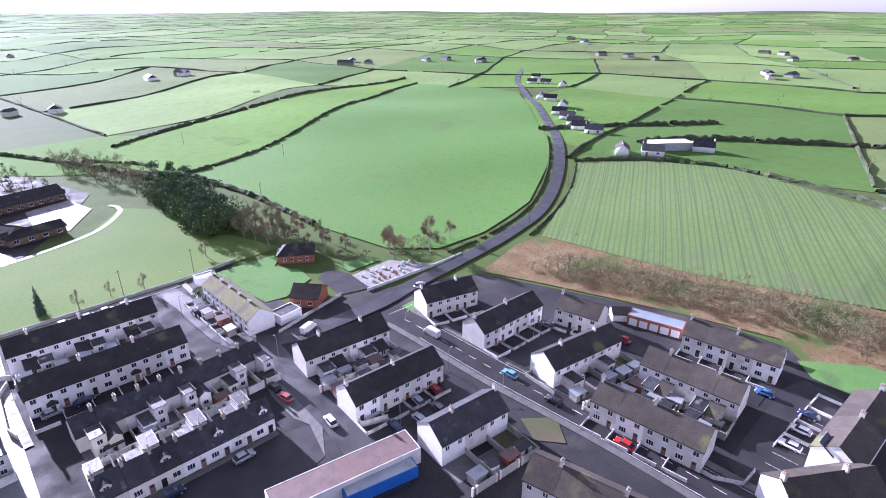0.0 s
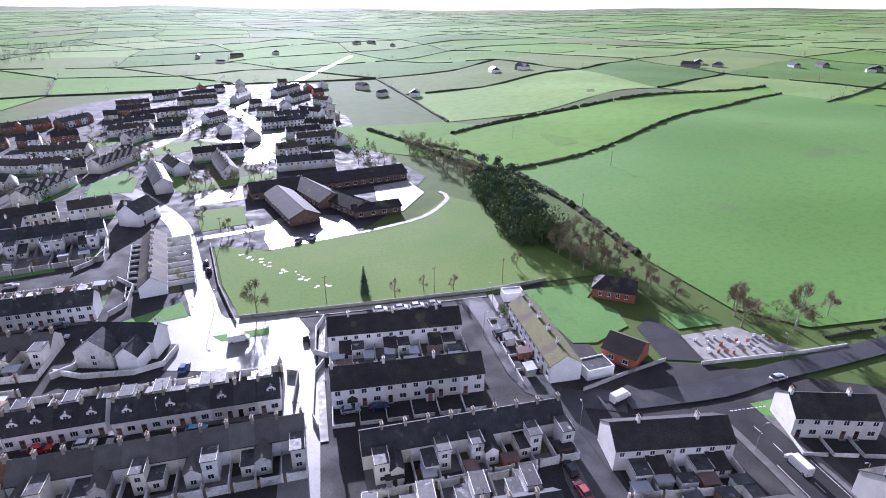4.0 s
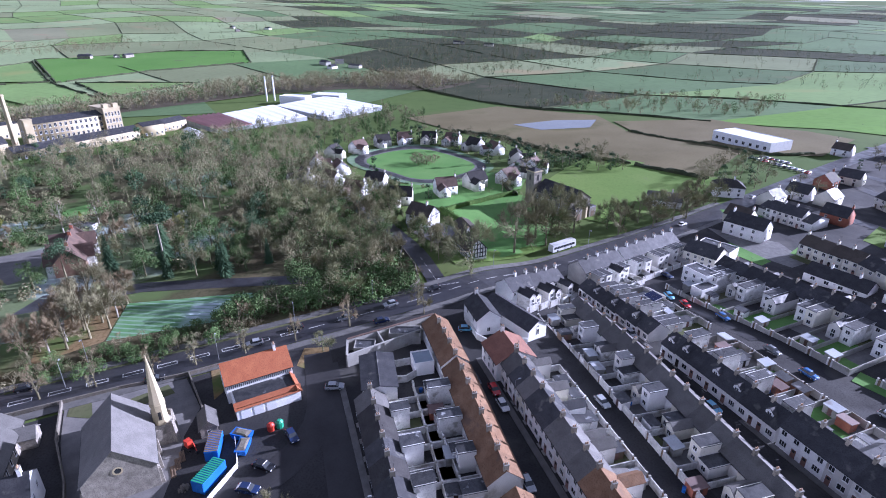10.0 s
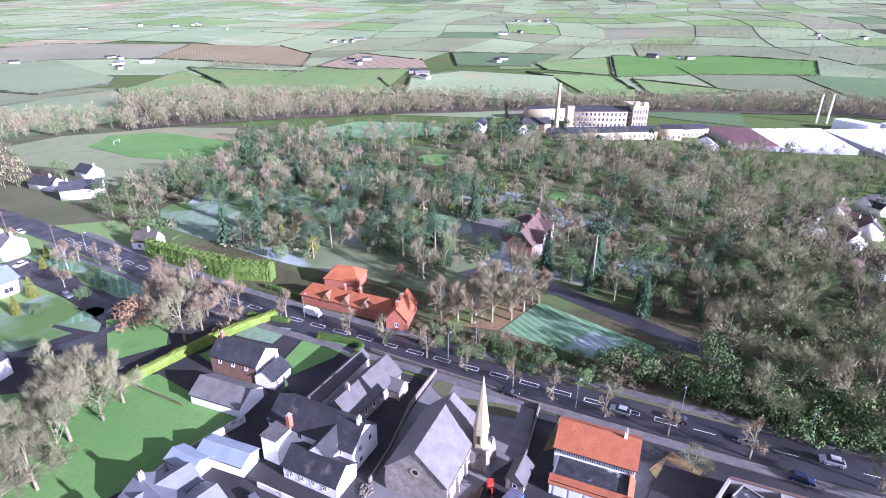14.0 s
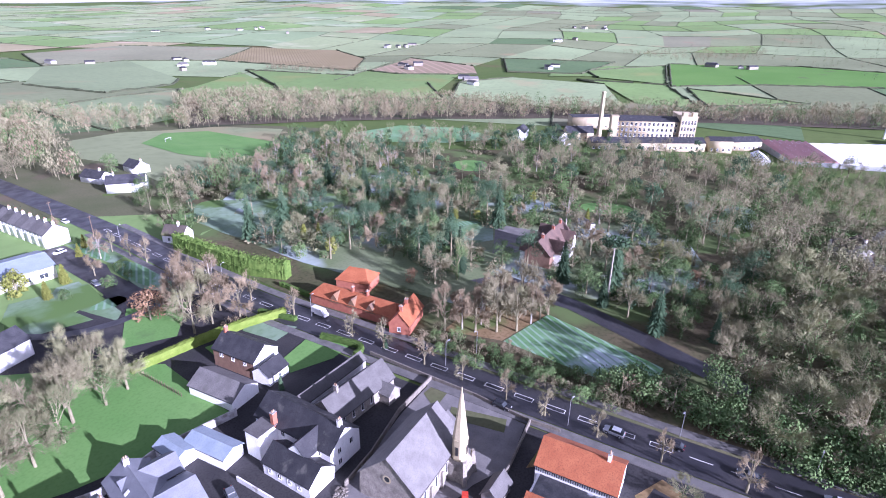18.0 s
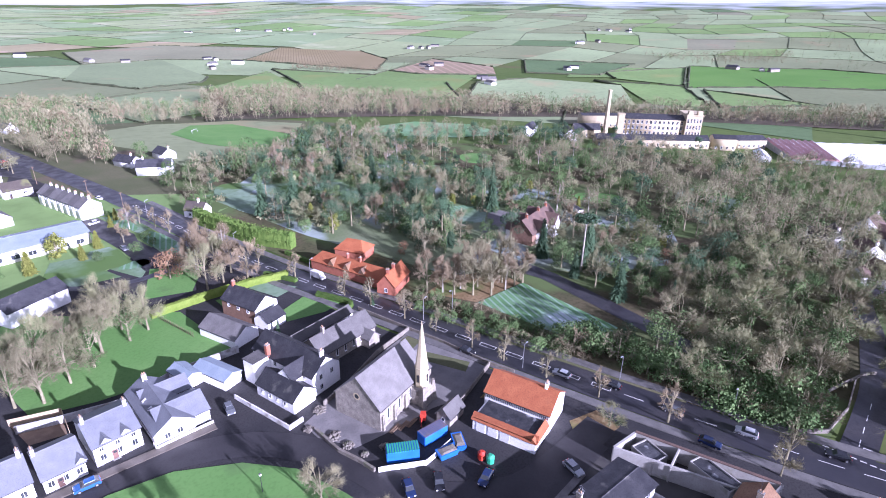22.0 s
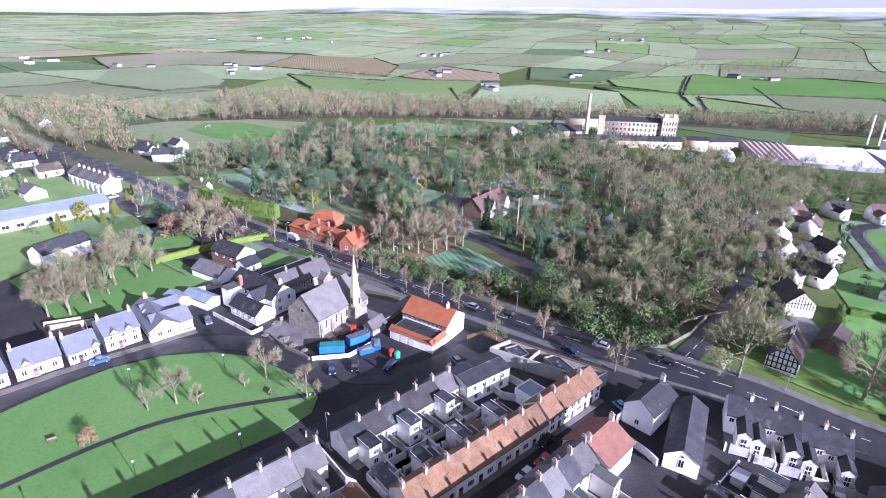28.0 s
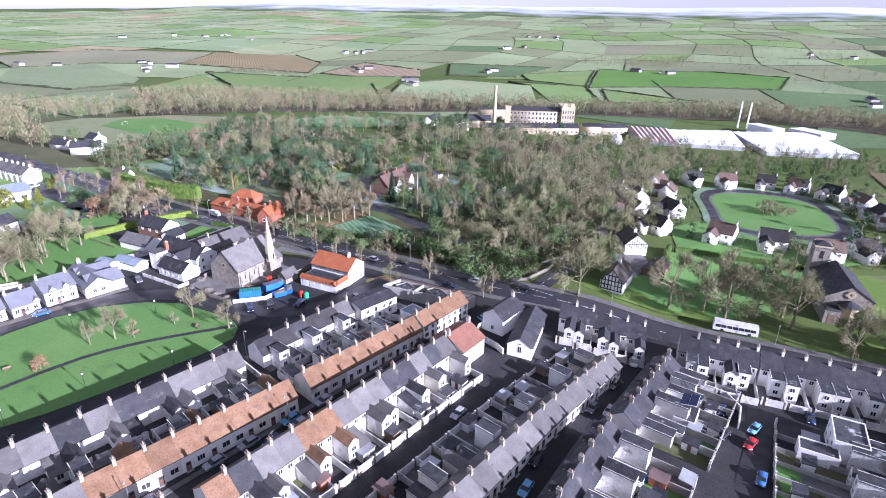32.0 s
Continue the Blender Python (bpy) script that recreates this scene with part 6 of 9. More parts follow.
def country():
    """The patchwork of fields to the horizon, with hedges between and scattered farm trees."""
    rng = random.Random(11)
    hed, trees_at, far, woods = MB(), [], MB(), []
    turn = radians(24)
    ca, sa = math.cos(turn), math.sin(turn)

    def grid(i, j):
        s = 150
        u = math.copysign(abs(i) ** 1.13, i) * s + 46 * math.sin(j * 1.7 + i * .6) + 30 * math.sin(i * 2.9)
        v = math.copysign(abs(j) ** 1.13, j) * s * .78 + 40 * math.sin(i * 1.3 + j * .5) + 24 * math.sin(j * 3.1)
        return (u * ca - v * sa - 60, u * sa + v * ca + 120)

    for i in range(-19, 19):
        for j in range(-23, 23):
            q = [grid(i, j), grid(i + 1, j), grid(i + 1, j + 1), grid(i, j + 1)]
            c = (sum(p[0] for p in q) / 4, sum(p[1] for p in q) / 4)
            r = math.hypot(*c)
            head = math.degrees(math.atan2(-c[0], c[1]))
            if r > 4300 or (80 < head < 150 and H(*c) > 112) or (r > 500 and -175 < head < -98):
                continue
            if any(inside(*c, k) for k in NEAR):
                continue
            west = 35 < head < 150
            # weights put cloud shade (heading 35-84) and haze (84-150) into field colours
            m = rng.choices(FIELD, (1.5, .1, 1.5, 9, .1) if west and head < 84 else (3, 6, 3, 1, .8) if west else (4, 3, 3, 3, .8))[0]
            if -98 < head < 33:
                m = rng.choices(BACKLIT_GRASS, (4, 4, 2, 2))[0]
            # the haze-paled set for the far south
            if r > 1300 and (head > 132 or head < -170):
                m = rng.choices(HAZED_UPLAND, (3, 3, 1.5, 1))[0]
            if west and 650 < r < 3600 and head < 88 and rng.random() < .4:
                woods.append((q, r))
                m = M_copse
            if r > 1300:
                n = 4
                for u in range(n):
                    for w in range(n):
                        p = []
                        for du, dw in ((0, 0), (1, 0), (1, 1), (0, 1)):
                            fa, fb = (u + du) / n, (w + dw) / n
                            x = (q[0][0] * (1 - fa) + q[1][0] * fa) * (1 - fb) + (q[3][0] * (1 - fa) + q[2][0] * fa) * fb
                            y = (q[0][1] * (1 - fa) + q[1][1] * fa) * (1 - fb) + (q[3][1] * (1 - fa) + q[2][1] * fa) * fb
                            p.append((x, y, H(x, y) + .2 + lift(x, y)))
                        far.face(p, m)
            else:
                drape("field", q, m, .05, "hedged winter pasture on rolling ground", "field", max(25.0, r * .05))
            for a, b in ((q[0], q[1]), (q[0], q[3])):
                if rng.random() < .88 and not any(inside((a[0] + b[0]) / 2, (a[1] + b[1]) / 2, k) for k in NEAR):
                    hedge(hed, [a, b], 2.2 if r < 900 else 1.5, 1.5 if r < 900 else 1.1, rng, 10 + r * .01, M_hedger, 30 if r < 560 else 0)
                    for _ in range(rng.randrange(0, 5)):
                        t = rng.random()
                        trees_at.append((a[0] + (b[0] - a[0]) * t, a[1] + (b[1] - a[1]) * t, rng.uniform(5, 10)))
    tagged(new("far_fields", far.mesh("far_fields")), "patchwork of far pale green pastures", "field", "", "stuff")
    tagged(new("field_hedges", hed.mesh("field_hedges")), "dark winter hedges between the far fields", "hedge", "", "stuff")
    spots = []
    for q, r in woods:
        spots += scatter(q, int(60 + r * .03), int(r), 8, 13)
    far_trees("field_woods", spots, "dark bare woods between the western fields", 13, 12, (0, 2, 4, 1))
    far_trees("hedgerow_trees", trees_at, "scattered bare trees along the far hedges", 12, 20, (0, 0, 2, 4))


country()
rng = random.Random(8)
for poly, m, lab in BEYOND:
    drape("field", poly, m, .5, lab, "field", 60.0)
    mb = MB()
    for a, b in zip(poly, poly[1:] + poly[:1]):
        if rng.random() < .8:
            hedge(mb, [a, b], 3.2, 2.2, rng, 9.0, M_hedger)
    tagged(new("hedge", mb.mesh("hedge")), "dark hedge round a field beyond the river", "hedge", "", "stuff")
far_trees("hillside_wood", scatter([(-1259, -486), (-1552, -276), (-1338, -195), (-1181, -311)], 300, 51, 8, 13), "bare brown wood on the hillside", 51, 30, (0, 3, 0, 2))
far_trees("field_spinney", scatter([(-570, -778), (-658, -645), (-670, -605), (-610, -650), (-560, -740)], 150, 52, 6, 10), "line of bare trees below the stubble field", 52, 40, (0, 3))
drape("cricket_field", [(-328, -232), (-389, -241), (-423, -206), (-412, -148), (-361, -162), (-318, -200)], M_frost3, .35, "pale frosted sports field by the river wood", "field", 25)
near_hedges = [([(60, 372), (83, 341), (94, 305), (195, 355.5), (394, 464)], 2.4, 1.7), ([(27, 425), (52, 374), (80, 302), (86, 255)], 2.8, 2.0), ([(239, 157), (262, 127), (275, 92), (257, 28), (190, 6)], 2.6, 1.8), ([(94, 304), (103, 247), (105, 190)], 2.5, 2.0),
               ([(126, 132), (156, 135), (190, 144), (230, 166.5), (270, 198)], .9, .7), ([(160, 122), (190, 131), (212, 140), (236, 154)], .9, .7), ([(290, 150), (330, 130), (380, 60), (420, -20)], 4, 2.6), ([(284, 215), (330, 190), (400, 150)], 4, 2.6), ([(83, 401), (161, 455), (273, 468), (413, 507)], 2.8, 2),
               ([(-262, 186), (-300, 196), (-330, 262)], 2.5, 2.2), ([(-437, 205), (-400, 232), (-324, 256), (-262, 292)], 2.5, 2), ([(-398, 332), (-307, 355), (-290, 390)], 2, 1.4)]
rng = random.Random(3)
for pts, w, h in near_hedges:
    mb = MB()
    hedge(mb, pts, w, h, rng, 2.5, M_hedger, 14)
    tagged(new("hedge", mb.mesh("hedge")), "dark leafless farm hedge", "hedge", "", "stuff")


# ---- single buildings ----
def bld(name, label, category, p0, p1, d, eave, ridge, wall, roof, wins=(), chims=(), group="", z=None, door=None, over=.3, side=.25, hip=0.0, extra=None):
    """A gabled (or hipped) building whose ridge runs from p0 to p1. wins: (face, along, z, w, h); faces f (right of the way), b, l (start), r (end)."""
    a, b = Vector(p0), Vector(p1)
    c, L = (a + b) / 2, (b - a).length
    deg = math.degrees(math.atan2(b.y - a.y, b.x - a.x))
    root = thing(name, label, category, pose(c.x, c.y, H(c.x, c.y) if z is None else z, 0, 0, deg), group)
    if hip:
        part("wall", MB().box(-L / 2, -d / 2, -.4, L / 2, d / 2, eave, wall), root)
        e, q = d / 2 + over, L / 2 + over
        part("roof", MB().solid([(-q, -e, eave), (q, -e, eave), (q, e, eave), (-q, e, eave), (-q, -e, eave + .12), (q, -e, eave + .12), (q, e, eave + .12), (-q, e, eave + .12), (-L / 2 + hip, 0, ridge), (L / 2 - hip, 0, ridge)],
             [(3, 2, 1, 0), (0, 1, 5, 4), (1, 2, 6, 5), (2, 3, 7, 6), (3, 0, 4, 7), (4, 5, 9, 8), (5, 6, 9), (6, 7, 8, 9), (7, 4, 8)], roof), root)
    else:
        body = gable_wall(L, d, eave, ridge, wall).mesh("wall")
        if c.y > 234 or c.x < -300 or c.y < -90:
            solid = [(body, I4)]
            for face, s, zz, w, h in wins:
                x, y, t = {"f": (s, -d / 2 - .01, 0), "b": (s, d / 2 + .01, 180), "l": (-L / 2 - .01, s, -90), "r": (L / 2 + .01, s, 90)}[face]
                solid.append((window_mesh(w, h, 1 if w > .7 else 0), pose(x, y, zz, 0, 0, t)))
            body, wins = fuse("wall", solid), ()
        part("wall", body, root)
        part("roof", gable_roof(L, d, eave, ridge, roof, over, side), root)
    for face, s, zz, w, h in wins:
        x, y, t = {"f": (s, -d / 2 - .01, 0), "b": (s, d / 2 + .01, 180), "l": (-L / 2 - .01, s, -90), "r": (L / 2 + .01, s, 90)}[face]
        part("window", window_mesh(w, h, 1 if w > .7 else 0), root, "", pose(x, y, zz, 0, 0, t))
    for x in chims:
        part("chimney", chimney_mesh(1.3, M_brick if wall in (M_brick, M_brown) else wall), root, "", pose(x, 0, ridge))
    if door:
        face, s = door
        x, y, t = {"f": (s, -d / 2 - .01, 0), "b": (s, d / 2 + .01, 180), "l": (-L / 2 - .01, s, -90), "r": (L / 2 + .01, s, 90)}[face]
        part("door", door_mesh(), root, "", pose(x, y, 0, 0, 0, t))
    return root


def even(face, L, n, z, w=1.0, h=1.3, off=0.0):
    return [(face, off - L / 2 + L * (i + .5) / n, z, w, h) for i in range(n)]


def block(name, label, category, x, y, deg, w, d, h, wall, roof, wins=(), door=None, group="", parapet=.35, z=None):
    """A flat-roofed block."""
    root = thing(name, label, category, pose(x, y, H(x, y) if z is None else z, 0, 0, deg), group)
    part("wall", MB().box(-w / 2, -d / 2, -.4, w / 2, d / 2, h, wall), root)
    part("roof", MB().box(-w / 2 + .2, -d / 2 + .2, h, w / 2 - .2, d / 2 - .2, h + .08, roof), root)
    if parapet:
        pm = MB()
        for q in ((-w / 2, -d / 2, w / 2, -d / 2 + .2), (-w / 2, d / 2 - .2, w / 2, d / 2), (-w / 2, -d / 2 + .2, -w / 2 + .2, d / 2 - .2), (w / 2 - .2, -d / 2 + .2, w / 2, d / 2 - .2)):
            pm.box(q[0], q[1], h, q[2], q[3], h + parapet, wall)
        part("parapet", pm, root)
    for face, s, zz, ww, hh in wins:
        px, py, t = {"f": (s, -d / 2 - .01, 0), "b": (s, d / 2 + .01, 180), "l": (-w / 2 - .01, s, -90), "r": (w / 2 + .01, s, 90)}[face]
        part("window", window_mesh(ww, hh, 1), root, "", pose(px, py, zz, 0, 0, t))
    if door is not None:
        part("door", door_mesh(), root, "", pose(door, -d / 2 - .01, 0))
    return root


def wall_line(name, pts, h, mat, label, w=.28, base=-.2, group=""):
    """A boundary wall along straight stretches."""
    mb = MB()
    for (xa, ya), (xb, yb) in zip(pts, pts[1:]):
        a, b = Vector((xa, ya)), Vector((xb, yb))
        n = max(1, int((b - a).length / 6))
        for k in range(n):
            p, q = a.lerp(b, k / n), a.lerp(b, (k + 1) / n)
            d = (q - p).normalized()
            s = Vector((-d.y, d.x)) * w / 2
            za, zb = H(p.x, p.y), H(q.x, q.y)
            v = [(p - s, za + base), (q - s, zb + base), (q + s, zb + base), (p + s, za + base), (p - s, za + h), (q - s, zb + h), (q + s, zb + h), (p + s, za + h)]
            mb.solid([(c.x, c.y, zz) for c, zz in v], [(3, 2, 1, 0), (4, 5, 6, 7), (0, 1, 5, 4), (1, 2, 6, 5), (2, 3, 7, 6), (3, 0, 4, 7)], mat)
    return tagged(new(name, mb.mesh(name)), label, "wall", group)


# stone church with its spire
ch = bld("church", "grey stone church with a pale slate roof and a tall spire", "church", (-114.6, 54.6), (-130.5, 50.6), 11.5, 5.2, 10.6, M_stone, M_pslate, even("b", 15, 4, 1.6, .7, 2.6) + even("f", 15, 4, 1.6, .7, 2.6))
rose = MB()
for k in range(12):
    a, b = k * math.pi / 6, (k + 1) * math.pi / 6
    for r0, r1, m, dx in ((.55, .85, M_ash, .06), (.0, .55, M_glass, .02)):
        rose.face([(-8.25 - dx, math.cos(a) * r0, 6.2 + math.sin(a) * r0), (-8.25 - dx, math.cos(a) * r1, 6.2 + math.sin(a) * r1), (-8.25 - dx, math.cos(b) * r1, 6.2 + math.sin(b) * r1), (-8.25 - dx, math.cos(b) * r0, 6.2 + math.sin(b) * r0)], m)
part("rose_window", rose, ch, "round window in the gable")
part("vestry", gable_wall(5, 8, 2.6, 5.5, M_stone), ch, "", pose(10.2, 0, 0))
part("vestry_roof", gable_roof(5, 8, 2.6, 5.5, M_pslate), ch, "", pose(10.2, 0, 0))
for s in (-1, 1):
    for k in range(5):
        part("buttress", MB().box(-.3, -.45, -.3, .3, .45, 3.6, M_stone, .9, .5), ch, "", pose(-7.6 + k * 3.8, s * 5.9, 0))
root = thing("church_spire", "octagonal pale stone church spire on a buttressed square base", "spire", at(-128.3, 58.6, 15))
part("base", MB().box(-2, -2, -.3, 2, 2, 3.6, M_stone, .94).box(-1.85, -1.85, 3.6, 1.85, 1.85, 4.4, M_stone, .72), root)
o1 = [(math.cos(math.pi / 8 + k * math.pi / 4), math.sin(math.pi / 8 + k * math.pi / 4)) for k in range(8)]


def octagon(mb, z0, r0, z1, r1, mat):
    mb.solid([(x * r0, y * r0, z0) for x, y in o1] + [(x * r1, y * r1, z1) for x, y in o1], [tuple(range(8))[::-1], tuple(range(8, 16))] + [(k, (k + 1) % 8, 8 + (k + 1) % 8, 8 + k) for k in range(8)], mat)
    return mb


part("belfry", octagon(octagon(MB(), 4.3, 1.5, 8.6, 1.35, M_ash), 8.6, 1.5, 8.9, 1.5, M_ash), root)
part("spire", octagon(MB(), 8.9, 1.4, 19.6, .06, M_ash), root, "tapering pale stone spire")
for k in range(4):
    a = k * math.pi / 2
    part("belfry_opening", MB().box(-.25, -.06, 0, .25, .02, 1.8, M_dark), root, "", pose(math.sin(a) * 1.36, -math.cos(a) * 1.36, 5.6, 0, 0, math.degrees(a)))
    part("buttress", MB().box(-.4, -.8, -.3, .4, .8, 5.2, M_stone, .8, .3), root, "", pose(math.cos(a + .785) * 2.5, math.sin(a + .785) * 2.5, 0, 0, 0, 45 + k * 90 + 90))
# hall with the red roof
hl = bld("village_hall", "hall with a bright red tiled roof and timbered white wall", "hall", (-140.0, 68.6), (-143.6, 82.2), 8.6, 4.8, 7.6, M_white, M_red, even("b", 13, 2, 1.2) + [("l", -1.5, 1.2, 1, 1.3), ("l", 1.5, 1.2, 1, 1.3)], (4.5, ))
for k in range(34):
    part("timber_stud", MB().box(-.06, 0, 3.55, .06, .07, 4.5, M_dark), hl, "", pose(-6.8 + k * .41, -4.36, 0))
part("lower_block", MB().box(-6.4, -10.6, -.3, 6.9, -4.31, 2.9, M_white), hl, "flat-roofed white lower block")
part("flat_roof", MB().box(-6.0, -10.2, 2.9, 6.5, -4.32, 3.05, M_felt), hl, "mossy grey felt roof")
part("tiled_skirt", MB().extrude([(-10.9, 2.5), (-9.6, 3.6), (-9.45, 3.6), (-9.45, 2.9), (-10.6, 2.9)], "x", -6.7, 7.2, M_red).extrude([(7.3, 2.5), (6.3, 3.6), (6.2, 3.6), (6.2, 2.9), (6.9, 2.9)], "y", -10.9, -4.32, M_red), hl, "red tiled edge round the flat roof")
for k in range(3):
    part("garage_door", MB().box(-1, -.05, 0, 1, .02, 2.2, M_frame), hl, "", pose(-4.6 + k * 2.6, -10.62, 0))
bld("stone_hut", "small grey stone hut with a slate roof", "hut", (-126.5, 67), (-131.5, 66), 3.2, 2.2, 3.9, M_stone, M_pslate, [("l", 0, .8, .7, .9)])
# school chapel and its white neighbour
cp = bld("chapel", "long low stone chapel with a pale slate roof", "chapel", (-136, 28.2), (-118.5, 30.8), 7.2, 3.4, 6.6, M_stone, M_pslate, even("b", 16, 6, 1.1, .7, 1.8) + even("f", 16, 6, 1.1, .7, 1.8), (5, ))
part("porch", MB().extrude([(-1.8, -.2), (1.8, -.2), (1.8, 2.4), (0, 4), (-1.8, 2.4)], "y", 3.4, 6.4, M_stone), cp, "", pose(-5.6, 0, 0))
part("porch_roof", MB().extrude([(-2.05, 2.2), (0, 4.03), (0, 4.2), (-2.05, 2.4)], "y", 2.2, 6.6, M_pslate).extrude([(2.05, 2.4), (0, 4.2), (0, 4.03), (2.05, 2.2)], "y", 2.2, 6.6, M_pslate), cp, "", pose(-5.6, 0, 0))
bld("store", "narrow white lean store with a slate roof", "outbuilding", (-136.5, 20), (-117.5, 23.6), 3.2, 3, 4.4, M_white, M_pslate)
wh = bld("manse", "large white house with dark slates and a brick chimney", "house", (-112, 22.5), (-115.9, 41.4), 8, 5.2, 8.2, M_white, M_slate, even("b", 18, 5, .9) + even("b", 18, 5, 3.4) + even("f", 18, 4, 3.4) + [("r", -1.6, 3.4, .9, 1.3), ("r", 1.6, 3.4, .9, 1.3), ("r", -1.6, .9, .9, 1.3)], (8.6, ))
part("front_wing", gable_wall(11.5, 6, 3, 5.2, M_white), wh, "", pose(4.6, -7.1, 0))
part("front_wing_roof", gable_roof(11.5, 6, 3, 5.2, M_slate, side=.2), wh, "", pose(4.6, -7.1, 0))
part("gable", MB().extrude([(-2.2, -.3), (2.2, -.3), (2.2, 5), (0, 7.2), (-2.2, 5)], "y", -7.2, -3.8, M_white), wh, "", pose(4.5, 0, 0))
part("gable_roof", MB().extrude([(-2.5, 4.72), (0, 7.22), (0, 7.4), (-2.5, 4.9)], "y", -7.3, -1.4, M_slate).extrude([(2.5, 4.9), (0, 7.4), (0, 7.22), (2.5, 4.72)], "y", -7.3, -1.4, M_slate), wh, "", pose(4.5, 0, 0))
part("return_block", MB().box(-1.8, -8.4, -.3, 1.8, -3.9, 5.6, M_white), wh, "tall white rear return", pose(-5.6, 0, 0))
part("return_roof", MB().box(-1.95, -8.55, 5.6, 1.95, -3.9, 5.75, M_pslate), wh, "", pose(-5.6, 0, 0))
part("brick_chimney", chimney_mesh(2.6, M_brick, 2, 1.0, .8), wh, "tall red brick chimney", pose(-4.2, -4.1, 5.6))
for k in range(4):
    part("window", window_mesh(.9, 1.1), wh, "", pose(.6 + k * 2.4, -10.12, 1.0))
fh = bld("farmhouse", "brick and white farmhouse with a slate roof", "house", (-116.8, -6.4), (-120.3, 5.9), 7.5, 4.8, 7.4, M_brown, M_slate, even("b", 11, 3, .9) + even("b", 11, 3, 3.2) + even("f", 11, 3, 3.2), (-5.5, ))
part("gable_render", MB().extrude([(-3.8, -.3), (3.8, -.3), (3.8, 4.85), (0, 7.45), (-3.8, 4.85)], "x", 6.36, 6.5, M_white), fh, "white rendered end gable")
part("annexe", gable_wall(6, 5, 2.6, 4.4, M_white), fh, "white annexe", pose(8.5, -1.0, 0, 0, 0, 90))
part("annexe_roof", gable_roof(6, 5, 2.6, 4.4, M_slate, side=.2), fh, "", pose(8.5, -1.0, 0, 0, 0, 90))
bld("garage", "low white garage with a grey slate roof", "garage", (-107.8, .2), (-111.5, 12.4), 7.4, 2.6, 4.7, M_white, M_pslate, even("b", 11, 2, .9))
# white houses round the green
for p0, p1, d, e, r, lab, dorm, ch in (((-80.8, 26.8), (-72.8, 27.2), 10.8, 4.3, 6.6, "white house with two small dormer gables and grey slates", (-.2, .22), (-3.6, 3.6)), ((-71.4, 28.5), (-65, 28.7), 9.4, 3.0, 5.4, "small white house with grey slate roof and porch gable", (-.42, ), (3.0, )),
                                  ((-63.8, 28.2), (-55, 28.4), 9.4, 3.4, 6.0, "low white house with grey slates and a dormer gable", (.25, ), (-4, 4)), ((-53, 28.6), (-44.6, 30), 9.4, 3.6, 6.2, "white house with slate roof beside the green", (-.2, .2), (4, ))):
    L = (Vector(p1) - Vector(p0)).length
    hs = bld("house", lab, "house", p0, p1, d, e, r, M_white, M_gslate, even("b", L, 3, .9) + (even("b", L, 3, 2.9, .8, .9) if e > 4 else []) + [("r", 0, .9, 1, 1.3)], ch, "houses by the green", door=("b", .8))
    for q in dorm:
        part("gable_dormer", MB().extrude([(-.8, e - .2), (.8, e - .2), (.8, e + .25), (0, e + 1.0), (-.8, e + .25)], "y", d / 2 - 1.6, d / 2 + .05, M_white), hs, "", pose(q * L, 0, 0))
        part("dormer_roof", MB().extrude([(-1.0, e + .05), (0, e + 1.03), (0, e + 1.18), (-1.0, e + .2)], "y", d / 2 - 3.2, d / 2 + .2, M_gslate).extrude([(1.0, e + .2), (0, e + 1.18), (0, e + 1.03), (1.0, e + .05)], "y", d / 2 - 3.2, d / 2 + .2, M_gslate), hs, "", pose(q * L, 0, 0))
bg = bld("bungalow", "white bungalow with grey-blue slates and crossing gables", "house", (-86.2, 17.6), (-86.2, 34.6), 7.4, 2.8, 5.2, M_white, M_gslate, [("r", -1.4, .9, 1.1, 1.2), ("r", .9, .9, 1.1, 1.2)] + even("b", 15, 4, .9), (-7, ), "houses by the green")
for y, d, r in ((3.6, 8.4, 5.0), (-4.6, 6.0, 4.6)):
    part("wing", gable_wall(7.2, d, 2.8, r, M_white), bg, "white cross wing", pose(y, 3.4, 0, 0, 0, 90))
    part("wing_roof", gable_roof(9.4, d, 2.8, r, M_gslate, side=.15), bg, "", pose(y, 2.4, 0, 0, 0, 90))
for k in range(3):
    part("roof_light", MB().box(-.35, -.5, 0, .35, .5, .06, M_frame), bg, "", pose(-5 + k * 3.4, -2.0, 4.15, 33, 0, 0))
drape("timber_deck", [(-63.6, 9.4), (-71.6, 12.4), (-71.2, 19.4), (-65.2, 18)], M_timber, .16, "brown timber decked yard behind the houses", "deck")
wall_line("timber_fence", [(-63.4, 9), (-71.9, 12), (-71.6, 19.6)], 1.6, M_palewood, "pale new timber fence round the decked yard", .1)
ribbon("pavement", [(-50, 36), (-66, 35.2), (-82, 36), (-93, 36.6)], 2.0, M_damp, .24, "damp brownish footway before the white houses", "pavement", thick=.16)
bld("outbuilding", "white outbuilding with a blue-grey metal roof", "outbuilding", (-98.4, 17), (-101.4, 26.6), 4.6, 2.6, 3.5, M_white, M_bluesheet, even("b", 9, 5, 1.2, .5, .7))
bld("outbuilding", "white outbuilding with a blue-grey metal roof", "outbuilding", (-93.8, 14.5), (-95, 21), 4, 2.6, 3.5, M_white, M_bluesheet)
wall_line("yard_wall", [(-99.6, 31), (-103.2, 47.5), (-106.5, 47)], 1.1, M_wallw, "low white wall round the manse yard")
wall_line("yard_wall", [(-64, 12.6), (-71, 15), (-81.5, 17.7), (-93, 14.5), (-108, 15)], 1.9, M_wallw, "white rendered wall behind the houses")
